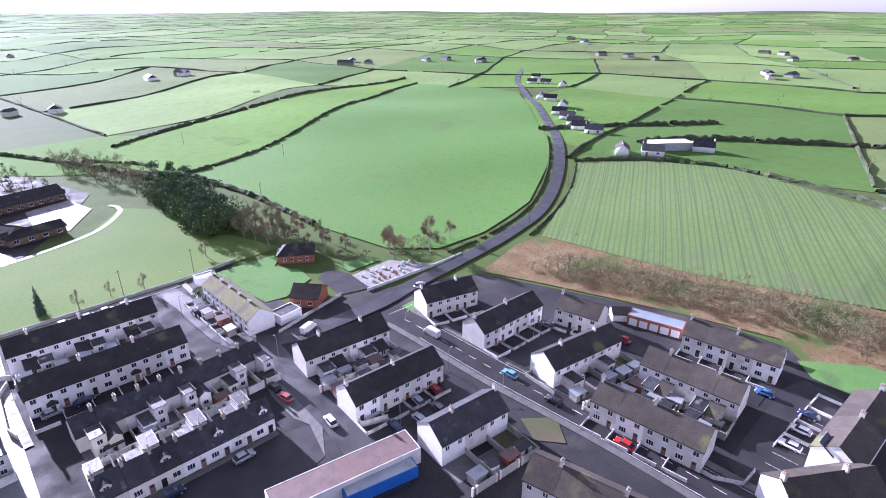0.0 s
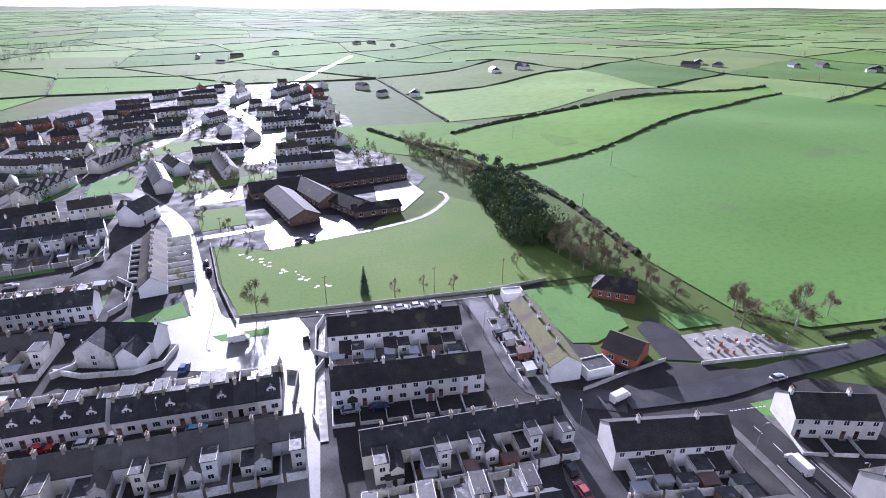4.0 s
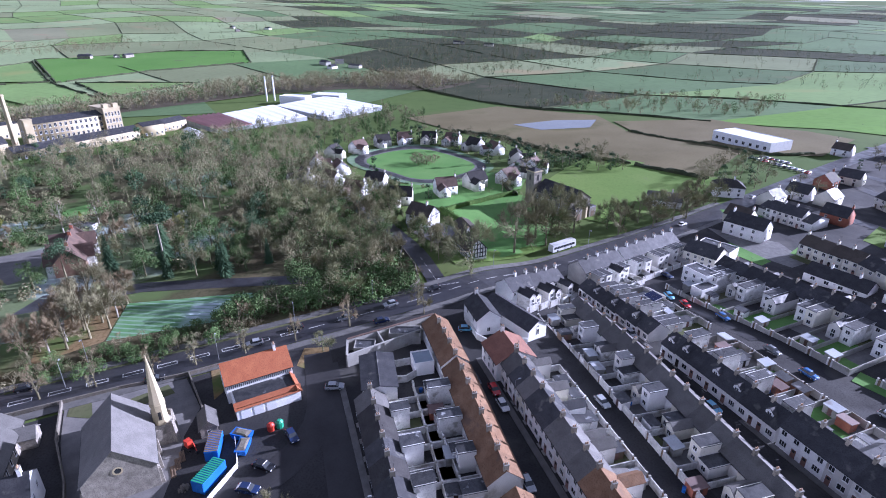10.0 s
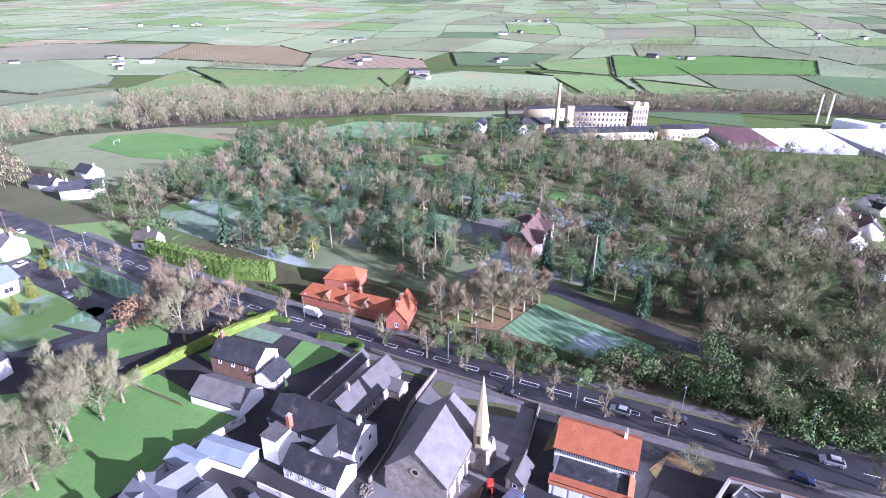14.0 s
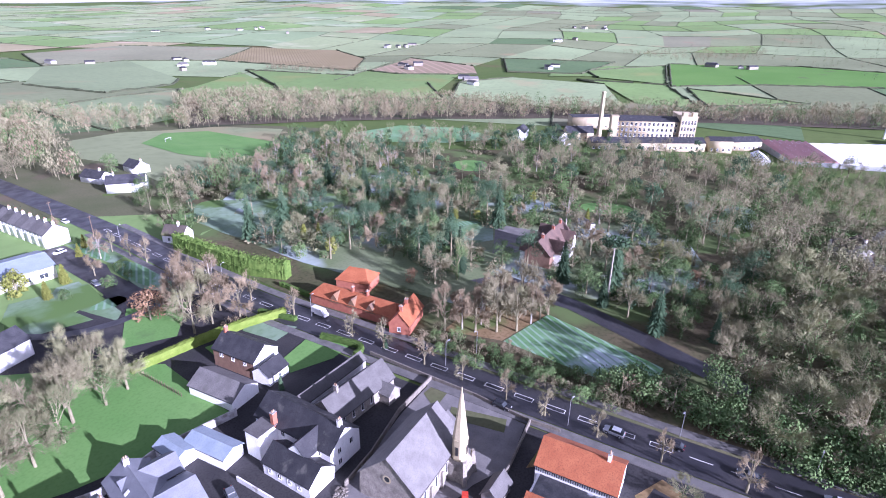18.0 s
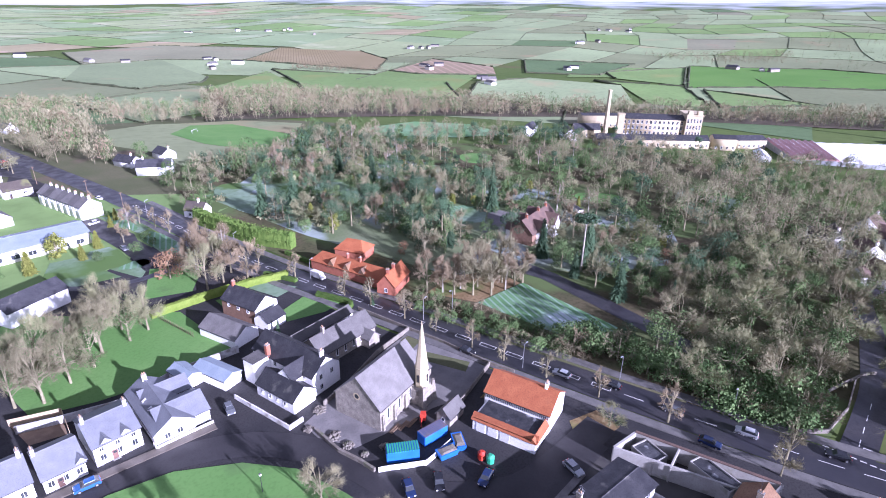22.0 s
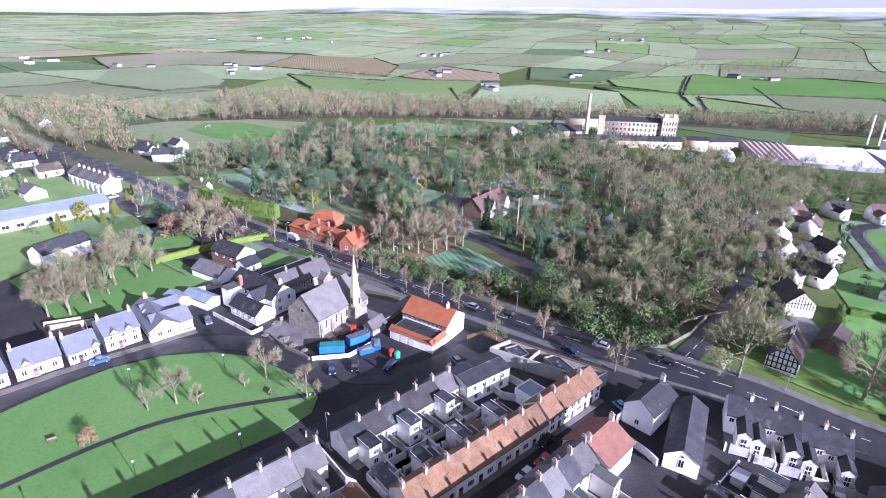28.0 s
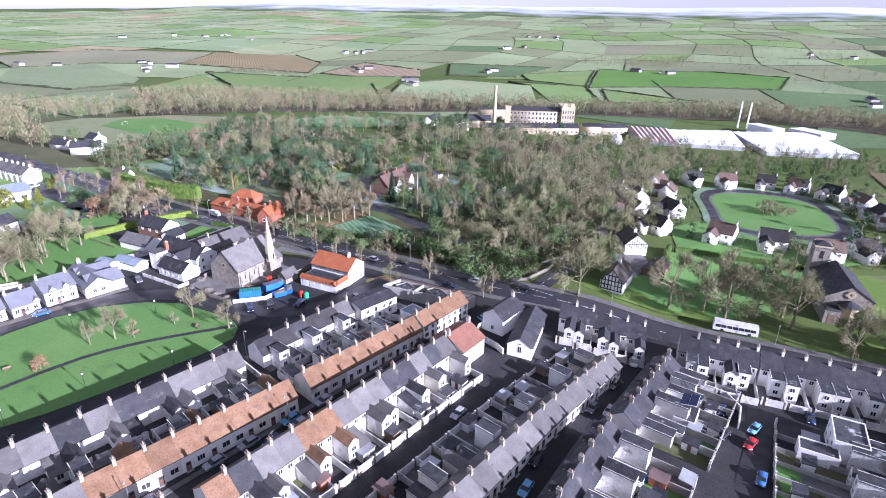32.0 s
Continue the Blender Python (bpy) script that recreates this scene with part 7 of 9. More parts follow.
wall_line("yard_wall", [(-93.2, 35.3), (-82.4, 35.3), (-82.4, 33.6)], .7, M_wallw, "low white front wall")
# lodge with orange roofs, behind the road wall
lg = bld("gate_lodge", "long low lodge with orange clay tiles and small gables", "house", (-149.8, -15.5), (-157.4, 12.2), 7, 2.9, 5.4, M_brick, M_red, even("b", 25, 8, 1, .9, 1), (-2, 3), hip=2.0)
for s in (-6, 0, 6):
    part("gable", MB().extrude([(-1.7, 2.4), (1.7, 2.4), (0, 5)], "y", -3.7, -.4, M_orange), lg, "small orange cross gable", pose(s, 0, 0))
lw = bld("lodge_wing", "steep orange-tiled cross wing of the lodge", "house", (-162.5, 11), (-152.5, 16), 5.6, 3.2, 6.4, M_brick, M_red, [("r", 0, 1, 1, 1.2)], (0, 4))
bld("pavilion", "small orange-roofed pavilion with a blue gable", "pavilion", (-160.5, -18.5), (-165, -9), 8, 3, 6, M_brick, M_red, even("b", 9, 4, .6, 1.2, 1.8), hip=2.6)
# half-timbered big house in the park
bh = bld("country_house", "large gabled country house of red brick and white timbering", "house", (-216.2, 15.4), (-239.2, 10.4), 9, 5.5, 10, M_brown, M_rtile, even("f", 20, 5, 1) + even("f", 20, 5, 3.6) + even("b", 20, 5, 3.6), (-8, 2, 9))
for x, s in ((-8.5, 1), (-1, 1), (8, 1), (-5, -1), (6, -1)):
    part("gabled_bay", MB().extrude([(-2.6, -.3), (2.6, -.3), (2.6, 5.4), (0, 8.8), (-2.6, 5.4)], "y", s * 2, s * 6.6, M_white), bh, "white timbered gable bay", pose(x, 0, 0))
    part("bay_roof", MB().extrude([(-2.95, 5.1), (0, 8.85), (0, 9.05), (-2.95, 5.32)], "y", s * .2, s * 7, M_rtile).extrude([(2.95, 5.32), (0, 9.05), (0, 8.85), (2.95, 5.1)], "y", s * .2, s * 7, M_rtile), bh, "", pose(x, 0, 0))
    for k in range(5):
        part("timber_stud", MB().box(-.08, -.05, 3.2, .08, .05, 5.6 + (2 - abs(k - 2)) * .9, M_dark), bh, "", pose(x - 1.8 + k * .9, s * 6.62, 0))
part("window", window_mesh(1.6, 1.5), bh, "", pose(-8.5, 6.64, 1.2, 0, 0, 180))
block("caravan", "pale static caravan parked on the park grass", "caravan", -273, 2.5, 62, 9, 2.8, 2.6, M_frame, M_felt, even("f", 8, 3, 1.0, 1.1, .8), parapet=0)
# half-timbered lodge at the junction
tl = bld("tudor_lodge", "black and white half-timbered lodge with a steep roof", "house", (-206, 142.5), (-193.6, 144.5), 7, 3.6, 7.4, M_white, M_ctile, even("f", 11, 2, 1), (-1, ))
for k in range(7):
    part("timber_stud", MB().box(-.16, -.05, .4, .16, .05, 3.5 + max(0, 3.2 - abs(k - 3) * 1.05), M_dark), tl, "", pose(6.3, -3.1 + k * 1.03, 0, 0, 0, 90))
for z, w in ((.5, 3.4), (2.0, 3.4), (3.5, 3.4), (5.2, 1.8)):
    part("timber_rail", MB().box(-w, -.05, z, w, .05, z + .3, M_dark), tl, "black timber rail across the gable", pose(6.31, 0, 0, 0, 0, 90))
for q in (-1, 1):
    part("timber_brace", MB().extrude([(q * 3.5, 3.6), (q * 3.1, 3.6), (q * .1, 7.0), (q * .1, 7.5)], "y", -.06, .05, M_dark), tl, "", pose(6.32, 0, 0, 0, 0, 90))
    part("gable_board", MB().extrude([(q * 4.0, 3.0), (q * 3.9, 3.35), (0, 7.5), (0, 7.15)], "y", -.5, -.4, M_dark), tl, "", pose(6.0, 0, 0, 0, 0, 90))
for k in range(9):
    part("timber_stud", MB().box(-.15, -.05, .3, .15, .05, 3.5, M_dark), tl, "", pose(-5.5 + k * 1.35, -3.53, 0))
part("timber_rail", MB().box(-6, -.05, 1.8, 6, .05, 2.05, M_dark), tl, "black timber rail along the front", pose(0, -3.54, 0))
drape("garden_patio", [(-209, 133.5), (-224, 127.5), (-238, 128), (-228, 142), (-224, 145), (-210, 146)], M_pave, .17, "grey paved garden round the timbered houses", "patio")
bld("shed", "low timber shed with a brown roof", "shed", (-214, 149), (-226, 148.5), 6, 2.4, 3.8, M_timber, M_ctile)
th = bld("tudor_house", "white timbered house among garden trees", "house", (-236, 131), (-228, 138), 8, 4.6, 8, M_white, M_ctile, even("f", 9, 3, 3) + even("f", 9, 3, .9), (2, ))
for k in range(9):
    part("timber_stud", MB().box(-.09, -.05, 2.6, .09, .05, 4.5 + (4 - abs(k - 4)) * .75, M_dark), th, "", pose(5.36, -3.4 + k * .85, 0, 0, 0, 90))
part("timber_rail", MB().box(-3.9, -.05, 4.4, 3.9, .05, 4.6, M_dark), th, "black timber rail across the gable", pose(5.375, 0, 0, 0, 0, 90))
for k in range(10):
    part("timber_stud", MB().box(-.09, -.05, 2.8, .09, .05, 4.5, M_dark), th, "", pose(-4.8 + k * 1.05, -4.03, 0))
# the stone church with a square tower
c2 = bld("parish_church", "stone romanesque church with dark slate roof and stone bands", "church", (-230.5, 202.2), (-250.5, 195), 12.5, 7.2, 11.2, M_stone, M_slate, even("b", 20, 6, 3, .9, 2.6) + even("f", 20, 6, 3, .9, 2.6))
part("apse", MB().rod((-11.5, 0, -.3), (-11.5, 0, 5.6), 2.7, 2.7, M_ash, 12).rod((-11.5, 0, 5.6), (-11.5, 0, 7), 3.2, .4, M_slate, 12), c2, "round stone apse with conical roof")
for s in (-1, 1):
    part("porch", MB().box(-14.1, s * 4.3 - 2, -.3, -10.7, s * 4.3 + 2, 4.2, M_stone).box(-14.16, s * 4.3 - .9, 0, -14.08, s * 4.3 + .9, 2.8, M_timber), c2, "square stone porch with arched door")
    part("porch_roof", MB().box(-14.3, s * 4.3 - 2.2, 4.2, -10.6, s * 4.3 + 2.2, 4.7, M_slate, .8), c2)
ring = MB()
for k in range(12):
    a, b = k * math.pi / 6, (k + 1) * math.pi / 6
    ring.face([(-10.95, math.cos(a) * .5, 8.7 + math.sin(a) * .5), (-10.95, math.cos(a) * 1.2, 8.7 + math.sin(a) * 1.2), (-10.95, math.cos(b) * 1.2, 8.7 + math.sin(b) * 1.2), (-10.95, math.cos(b) * .5, 8.7 + math.sin(b) * .5)], M_ash)
part("rose_window", ring, c2, "round gable window")
tw = thing("church_tower", "square stone bell tower beside the church", "tower", at(-252, 190.2, -160))
part("shaft", MB().box(-2.4, -2.4, -.3, 2.4, 2.4, 14.8, M_stone), tw)
part("cornice", MB().box(-2.7, -2.7, 14.8, 2.7, 2.7, 15.3, M_ash), tw)
part("cap", MB().box(-2.5, -2.5, 15.3, 2.5, 2.5, 16.5, M_slate, .1), tw)
for k in range(4):
    part("bell_opening", MB().box(-.5, -.06, 0, .5, .02, 2.6, M_dark), tw, "", pose(math.sin(k * math.pi / 2) * 2.42, -math.cos(k * math.pi / 2) * 2.42, 11, 0, 0, k * 90))
# the great linen mill and its chimney
ML = (-486, -97), (-521, -52)
mill = bld("linen_mill", "long pale sandstone mill with rows of tall windows", "mill", ML[0], ML[1], 20, 18, 20.5, M_ash, M_slate, [w for k in range(4) for w in even("f", 54, 16, 1.6 + k * 4.2, 1.7, 2.6)] + [w for k in range(3) for w in even("l", 16, 4, 2 + k * 4.6, 1.5, 2.8)])
part("tower", MB().box(21, -12.5, -.4, 33, 11, 22, M_ash).box(20.6, -12.9, 22, 33.4, 11.4, 22.8, M_ash).box(22, -12, 22.8, 25.5, -8, 25.5, M_ash).box(29, -12, 22.8, 32.5, -8, 25.5, M_ash), mill, "taller stone tower bay")
for k in range(5):
    for j in range(4):
        part("window", window_mesh(1.3, 3.2), mill, "", pose(22.4 + k * 2.3, -12.52, 1.5 + j * 5))
part("end_turret", MB().box(-31, -12, -.4, -26, -7, 21, M_ash).box(-31.4, -12.4, 21, -25.6, -6.6, 21.8, M_ash), mill)
chm = thing("mill_chimney", "tall slender pale brick mill chimney", "chimney", at(-461, -94))
part("shaft", octagon(MB(), -.4, 2.1, 38, 1.25, M_ash), chm)
part("cap", octagon(octagon(MB(), 38, 1.6, 38.8, 1.7, M_ash), 38.8, 1.4, 39.2, 1.3, M_ash), chm)
for p0, p1, d, e, r, wl, rf in (((-440, -90), (-500, -30), 12, 6, 9, M_ash, M_slate), ((-512, -150), (-540, -125), 14, 11, 11.6, M_ash, M_slate), ((-455, -120), (-470, -105), 12, 7, 11, M_ash, M_slate), ((-430, -105), (-445, -120), 10, 6, 10, M_white, M_slate), ((-520, -25), (-545, -5), 14, 7, 9.5, M_ash, M_slate), ((-505, -28), (-515, -15), 12, 9, 11, M_ash, M_slate), ((-420, -140), (-440, -150), 9, 6, 9, M_white, M_slate), ((-480, 18), (-500, 8), 8, 4, 6, M_white, M_whitesheet)):
    L = (Vector(p1) - Vector(p0)).length
    bld("mill_building", "lower sandstone mill building with slate roof", "mill", p0, p1, d, e, r, wl, rf, even("f", L, max(3, int(L / 4)), 1.5, 1.3, 2.0), group="mill buildings")
# the white-roofed factory
fz = H(-590, 80) + .1


def shed_roofs(name, label, quad, n, mat, h, rise, group="factory sheds"):
    """A saw of low parallel ridges over a four-cornered hall."""
    root = thing(name, label, "factory", Matrix.Translation((0, 0, fz)), group)
    q = [Vector(p) for p in quad]
    wl = MB()
    for a, b in zip(q, q[1:] + q[:1]):
        wl.face([(a.x, a.y, -2), (b.x, b.y, -2), (b.x, b.y, h), (a.x, a.y, h)], M_zinc)
    part("wall", wl, root)
    for k in range(n):
        a0, a1, am = [q[0].lerp(q[1], (k + s) / n) for s in (0, 1, .5)]
        b0, b1, bm_ = [q[3].lerp(q[2], (k + s) / n) for s in (0, 1, .5)]
        rb = MB().face([(*a0, h), (*b0, h), (*bm_, h + rise), (*am, h + rise)], mat).face([(*am, h + rise), (*bm_, h + rise), (*b1, h), (*a1, h)], M_whitesheet if rise > .9 else mat).face([(*a0, h), (*am, h + rise), (*a1, h)], mat).face([(*b0, h), (*b1, h), (*bm_, h + rise)], mat)
        part("roof_bay", rb, root)
    return root


shed_roofs("factory_hall", "wide white sheet-roofed factory hall", [(-536, 118), (-584, 174), (-664, 126), (-612, 72)], 7, M_whitesheet, 4.6, .35)
shed_roofs("factory_hall", "wide white sheet-roofed factory hall", [(-517, 56), (-545, 100), (-618, 70), (-578, 24)], 6, M_whitesheet, 4.4, .3)
shed_roofs("factory_hall", "faded red saw-roofed factory hall", [(-500, 30), (-517, 55), (-577, 24), (-560, -7)], 8, M_pinksheet, 5, 1.2)
for x, y in ((-672, 62), (-675, 70)):
    st = thing("flue", "slim pale steel factory flue", "chimney", at(x, y), "factory flues")
    part("pipe", MB().rod((0, 0, -.3), (0, 0, 26), .9, .8, M_frame, 8), st)
    part("collar", MB().rod((0, 0, 25), (0, 0, 25.8), 1.05, 1.05, M_steel, 8), st)
block("factory_store", "pale grey factory store", "factory", -668, 128, 60, 34, 20, 6, M_zinc, M_whitesheet, parapet=.2)
block("factory_store", "pale grey factory store", "factory", -650, 92, 60, 30, 14, 8, M_whitesheet, M_whitesheet, parapet=.2)
# school by the playing field
for p0, p1, d, e, r in (((-36, 282), (36, 304), 13, 3.6, 6.4), ((-23, 277), (-10, 242), 12, 3.4, 6.2), ((-14, 291), (1, 261), 12, 3.4, 6.6), ((1.5, 267), (14, 249), 11, 3.4, 6.4), ((9, 248), (28, 252.5), 8, 3.2, 4.8)):
    L = (Vector(p1) - Vector(p0)).length
    bld("school_block", "low brick school block with dark tiled roof", "school", p0, p1, d, e, r, M_brown, M_dtile, even("f", L, int(L / 4), .9, 1.8, 1.4) + even("b", L, int(L / 4), .9, 1.8, 1.4), group="school blocks", over=.6, side=.5)
# brick buildings by the country road
bld("bungalow", "red brick bungalow with a dark hipped roof", "house", (78, 168.5), (88.5, 162), 9, 2.8, 5.6, M_brick, M_dtile, even("f", 10, 4, .9), hip=3.0)
bld("brick_hall", "red brick building with a tiled gable roof", "house", (67.5, 137.5), (73, 131), 9, 3.2, 5.6, M_brick, M_ctile, even("f", 7, 2, .9, 1.4, 1.2) + even("b", 7, 2, .9, 1.4, 1.2))
block("garage", "white flat-roofed garage by the road", "garage", 60, 129.5, 8, 7, 5, 2.5, M_white, M_felt)
block("garage", "row of garages with pale metal roof", "garage", 52, 168, 0, 6, 4, 2.4, M_white, M_zinc)
gar = block("garage_row", "red brick garage row with a pale blue sheet roof", "garage", 132.6, 55.8, -76, 14.5, 5, 2.8, M_brick, M_bluesheet, parapet=.15)
for k in range(5):
    part("garage_door", MB().box(-1.1, -.06, 0, 1.1, .02, 2.1, M_frame), gar, "", pose(-5.6 + k * 2.8, -2.52, 0))
bld("garage", "small white garage with grey roof", "garage", (128, 67), (131.5, 63.5), 4, 2.4, 3.6, M_white, M_ctile)
block("workshop", "long rusty-roofed workshop by the yard", "shed", 39, 67.5, -10, 28, 6, 3.6, M_dash, M_rust, parapet=.12)
block("workshop", "blue sheeted lean-to against the workshop", "shed", 43, 62.6, -12, 14, 3, 2.6, M_cblue, M_zinc, parapet=.1)
# derelict and white buildings at the crossroads
dz = [(-142.6, 95.6), (-149.2, 96.4), (-155.6, 120), (-150.8, 119.6)]
for a, b in zip(dz, dz[1:] + dz[:1]):
    wall_line("derelict_wall", [a, b], 3.4 if a == dz[0] else 3.396, M_wallg, "wall of a roofless derelict whitewashed building", .45)
wall_line("wall_coping", [(-149.2, 96.4), (-155.5, 119.7)], 3.55, M_rtile, "brown tile coping on the derelict wall", .6, 3.403)
block("ruin_roof", "low felt-roofed store inside the derelict walls", "outbuilding", -150.2, 111, 75, 8, 3.6, 2.9, M_wallg, M_felt)
block("ruin_roof", "low felt-roofed store inside the derelict walls", "outbuilding", -147, 100.4, 75, 5, 4, 2.6, M_wallg, M_felt)
wall_line("derelict_partition", [(-145.3, 105), (-151.4, 104)], 3.4, M_wallg, "bare inner wall of the derelict building")
bld("store", "white two-storey store with a flat dark metal roof", "shed", (-138.6, 102), (-126.4, 101), 7.2, 5.0, 5.7, M_white, M_slate, even("b", 11, 4, 2.9) + even("b", 11, 3, .8) + [("r", 0, 3, 1, 1.1)])
block("outbuilding", "low rear store with a blue sheet roof in the yard", "outbuilding", -137.5, 112.5, 0, 5, 4.6, 3.2, M_white, M_bluesheet)
wall_line("yard_wall", [(-139.5, 104.6), (-140, 110), (-136, 112), (-133.5, 108), (-134, 104)], 1.9, M_wallw, "curved white yard wall behind the store")
bld("white_house", "tall whitewashed house with grey slate roof", "house", (-147.4, 132.4), (-157.6, 132), 6.4, 4.8, 7.2, M_white, M_slate, even("b", 9, 2, 3) + [("l", 0, 1, .9, 1.2)], (4.4, ))
bld("barn", "long whitewashed barn with corrugated roof", "barn", (-142.8, 144), (-159.6, 137.8), 6.2, 3.4, 5.4, M_white, M_slate, [("l", 0, 1.2, 1.0, 1.8), ("l", 0, 3.4, .6, .6)])
wall_line("yard_wall", [(-156, 128.6), (-146, 128.8), (-142.6, 131), (-141.8, 138), (-141, 140.5)], 1.7, M_wallw, "curved whitewashed yard wall")
row("gabled_house", (-164.5, 143), (-173.5, 163.5), 5, 7, 4.6, 7, (M_white, M_dash), M_slate, "white house with steep rear gables by the crossroads", G2, front=1, rear=("gable",), seed=91, yards=6)
bld("corner_house", "white house with red-tiled cross gable", "house", (-128.7, 132.4), (-137.6, 132), 9.6, 4.8, 7.5, M_white, M_clay, even("b", 8, 3, 3) + even("b", 8, 3, .9) + [("r", -2, 3, 1, 1.2), ("r", 2, .9, 1, 1.2)], (-4, 4))
row("mill_house", (-175, 172), (-180.5, 189), 4, 7.5, 5, 7.6, (M_white, M_grey, M_white), M_slate, "white house with flat rear by the main road", G2, front=1, rear=("flat2", "flat2", "gable"), seed=92, yards=9)
row("mill_house", (-180.7, 189.5), (-190, 217), 6, 7.5, 5, 7.6, (M_white, M_white, M_dash), M_slate, "white house with flat rear by the main road", G2, front=1, rear=("flat2", "flat2"), seed=93, yards=8)
bld("dormer_house", "cream rendered house with a dark dormered roof by the main road", "house", (-182, 219.5), (-172, 224.5), 9, 4.8, 7.6, M_cream, M_slate, even("f", 10, 4, .9) + even("f", 10, 4, 2.9, .9, 1.1) + [("r", 0, 3, 1, 1.2)], (-4, 4))
block("annexe", "pale flat-roofed rear wing of the cream house", "house", -180, 229, 27, 12, 8, 4.6, M_white, M_felt, even("f", 12, 4, 2.6, 1, 1.1))
bld("white_house", "white two-storey house with a dark slate roof and white gable", "house", (-201, 252), (-187.5, 258), 8.5, 5.4, 8.6, M_white, M_slate, even("f", 12, 3, .9) + even("f", 12, 3, 3.3) + [("r", -1.5, 1, 1, 1.2), ("r", 1.5, 3.4, 1, 1.2)], (-6, ))
bld("bungalow", "white bungalow with a long dark roof behind the terrace", "house", (-158, 247), (-141, 252.5), 8, 2.8, 5.2, M_white, M_slate, even("f", 16, 4, .9, 1.4, 1.2), (-3, 5))
bld("bungalow", "white bungalow with a long dark roof behind the terrace", "house", (-136, 253), (-116, 256), 8, 2.8, 5.2, M_white, M_slate, even("f", 18, 4, .9, 1.4, 1.2), (-3, 5))
bld("house", "large white house with a dark hipped roof by the main road", "house", (-243, 279), (-236, 290), 10, 4.8, 7.8, M_white, M_dtile, even("f", 12, 3, .9) + even("f", 12, 3, 3), (2, ), hip=4.0)
bld("house", "white house with grey roof among the roadside trees", "house", (-238, 240), (-230, 252), 8, 3.4, 6, M_white, M_pslate, even("f", 13, 3, .9), (3, ))
bld("hall", "long low hall with a blue-grey roof by the main road", "hall", (-214, 283), (-192, 288), 12, 3.6, 5.6, M_white, M_slate, even("f", 20, 5, 1, 1.6, 1.3))
for poly in ([(-187, 236), (-170, 240), (-172, 246), (-190, 244)], [(-212, 262), (-205, 275), (-215, 280), (-222, 266)], [(-176, 258), (-160, 262), (-163, 270), (-180, 266)], [(-138, 262), (-112, 264), (-113, 272), (-140, 270)]):
    drape("garden_lawn", poly, M_lawn, .15, "small green garden among the houses", "lawn")
drape("parking_court", [(-205, 246), (-181, 243), (-166, 249), (-168, 258), (-185, 262)], M_pave, .08, "pale tarmac forecourt beside the white house", "yard")
block("annexe", "white flat-roofed house beside the parking court", "house", -164, 210, 12, 9, 6, 5, M_white, M_felt, even("f", 9, 3, 3, 1, 1.1) + even("f", 9, 3, .9, 1, 1.1))
block("annexe", "low white flat-roofed store beside the alley", "outbuilding", -157, 206, 12, 4, 7, 2.8, M_white, M_felt)
wall_line("yard_wall", [(-166, 181), (-166.4, 186.5), (-163, 190.5), (-156, 191.8)], 1.8, M_wallw, "curved white wall at the alley's end")
drape("parking_court", [(-172, 186), (-182, 214), (-170, 216), (-160, 200), (-128, 199), (-128, 196.5), (-155, 194), (-167, 191)], M_newroad, .08, "dark tarmac court behind the houses", "yard")
# south-western houses and halls along the main road
row("town_house", (-100, -146), (-108, -112), 7, 8, 5.2, 8, (M_white,), M_pslate, "white modern terraced house with grey slates", "modern terrace", front=1, seed=96, yard_front=0)
bld("health_centre", "long building with a pale blue metal roof", "hall", (-56, -88), (-100, -91.5), 15, 4.6, 6.3, M_cream, M_bluesheet, even("f", 42, 9, 1, 2.4, 1.6) + even("b", 42, 9, 1, 2.4, 1.6) + [("r", -3, 1, 2, 1.8), ("r", 3, 1, 2, 1.8)], over=.9)
drape("car_park", [(-102, -109), (-109, -109), (-114, -83), (-113, -76), (-116, -55), (-113, -53), (-108, -77)], M_newroad, .19, "dark damp car park beside the blue-roofed hall", "car park")
for poly in ([(-110, -109), (-115, -110), (-118, -89), (-114, -85)], [(-115, -82), (-121, -82), (-124, -55), (-118, -55), (-114, -72)], [(-99, -55), (-109, -59), (-111, -53), (-105, -51)]):
    drape("verge", rounded(poly, 1), M_frost, .2, "frosted grass verge by the car park", "lawn")
drape("verge", [(-98, -76), (-104, -76), (-105, -59), (-96, -56), (-87, -50), (-82, -58), (-84, -69), (-92, -65)], M_frost2, .17, "frosted garden lawn beside the hall", "lawn")
bld("house", "white house with dark slate roof behind trees", "house", (-68.5, -37.5), (-83.2, -44.2), 8, 4.6, 7, M_white, M_slate, even("b", 16, 4, 1))
bld("house", "white roadside house with grey slate roof and cross gable", "house", (-142, -169), (-156, -161), 8.5, 4.6, 7.4, M_white, M_slate, even("b", 15, 4, .9) + even("b", 15, 4, 3), (-5, 5))
bld("house", "low white house among roadside trees", "house", (-141, -196), (-146, -184), 7.5, 3, 5.6, M_white, M_slate, even("b", 12, 3, .9), (3, ))
goal = thing("goal_frame", "white football goal frame on the pitch", "goal", at(-214, -284, 40))
for gx in (-3.6, 3.6):
    part("post", MB().rod((gx, 0, 0), (gx, 0, 2.4), .1, .1, M_frame, 6), goal)
part("crossbar", MB().rod((-3.6, 0, 2.4), (3.6, 0, 2.4), .1, .1, M_frame, 6), goal)
for k, (x, y) in enumerate([(-91, -166), (-79, -127), (-84, -197), (-72, -180), (-65, -230), (-60, -150), (-50, -190), (-112, -330), (-80, -280), (-60, -280), (-45, -240), (-165, -200)]):
    house(x, y, rng.choice((10, 100, -80, 190)), 11, 8, 3.4, 6.2, M_white, rng.choice((M_slate, M_ctile, M_pslate)), "white bungalow in the trees by the main road", "house", "southern houses", 140 + k, 1)
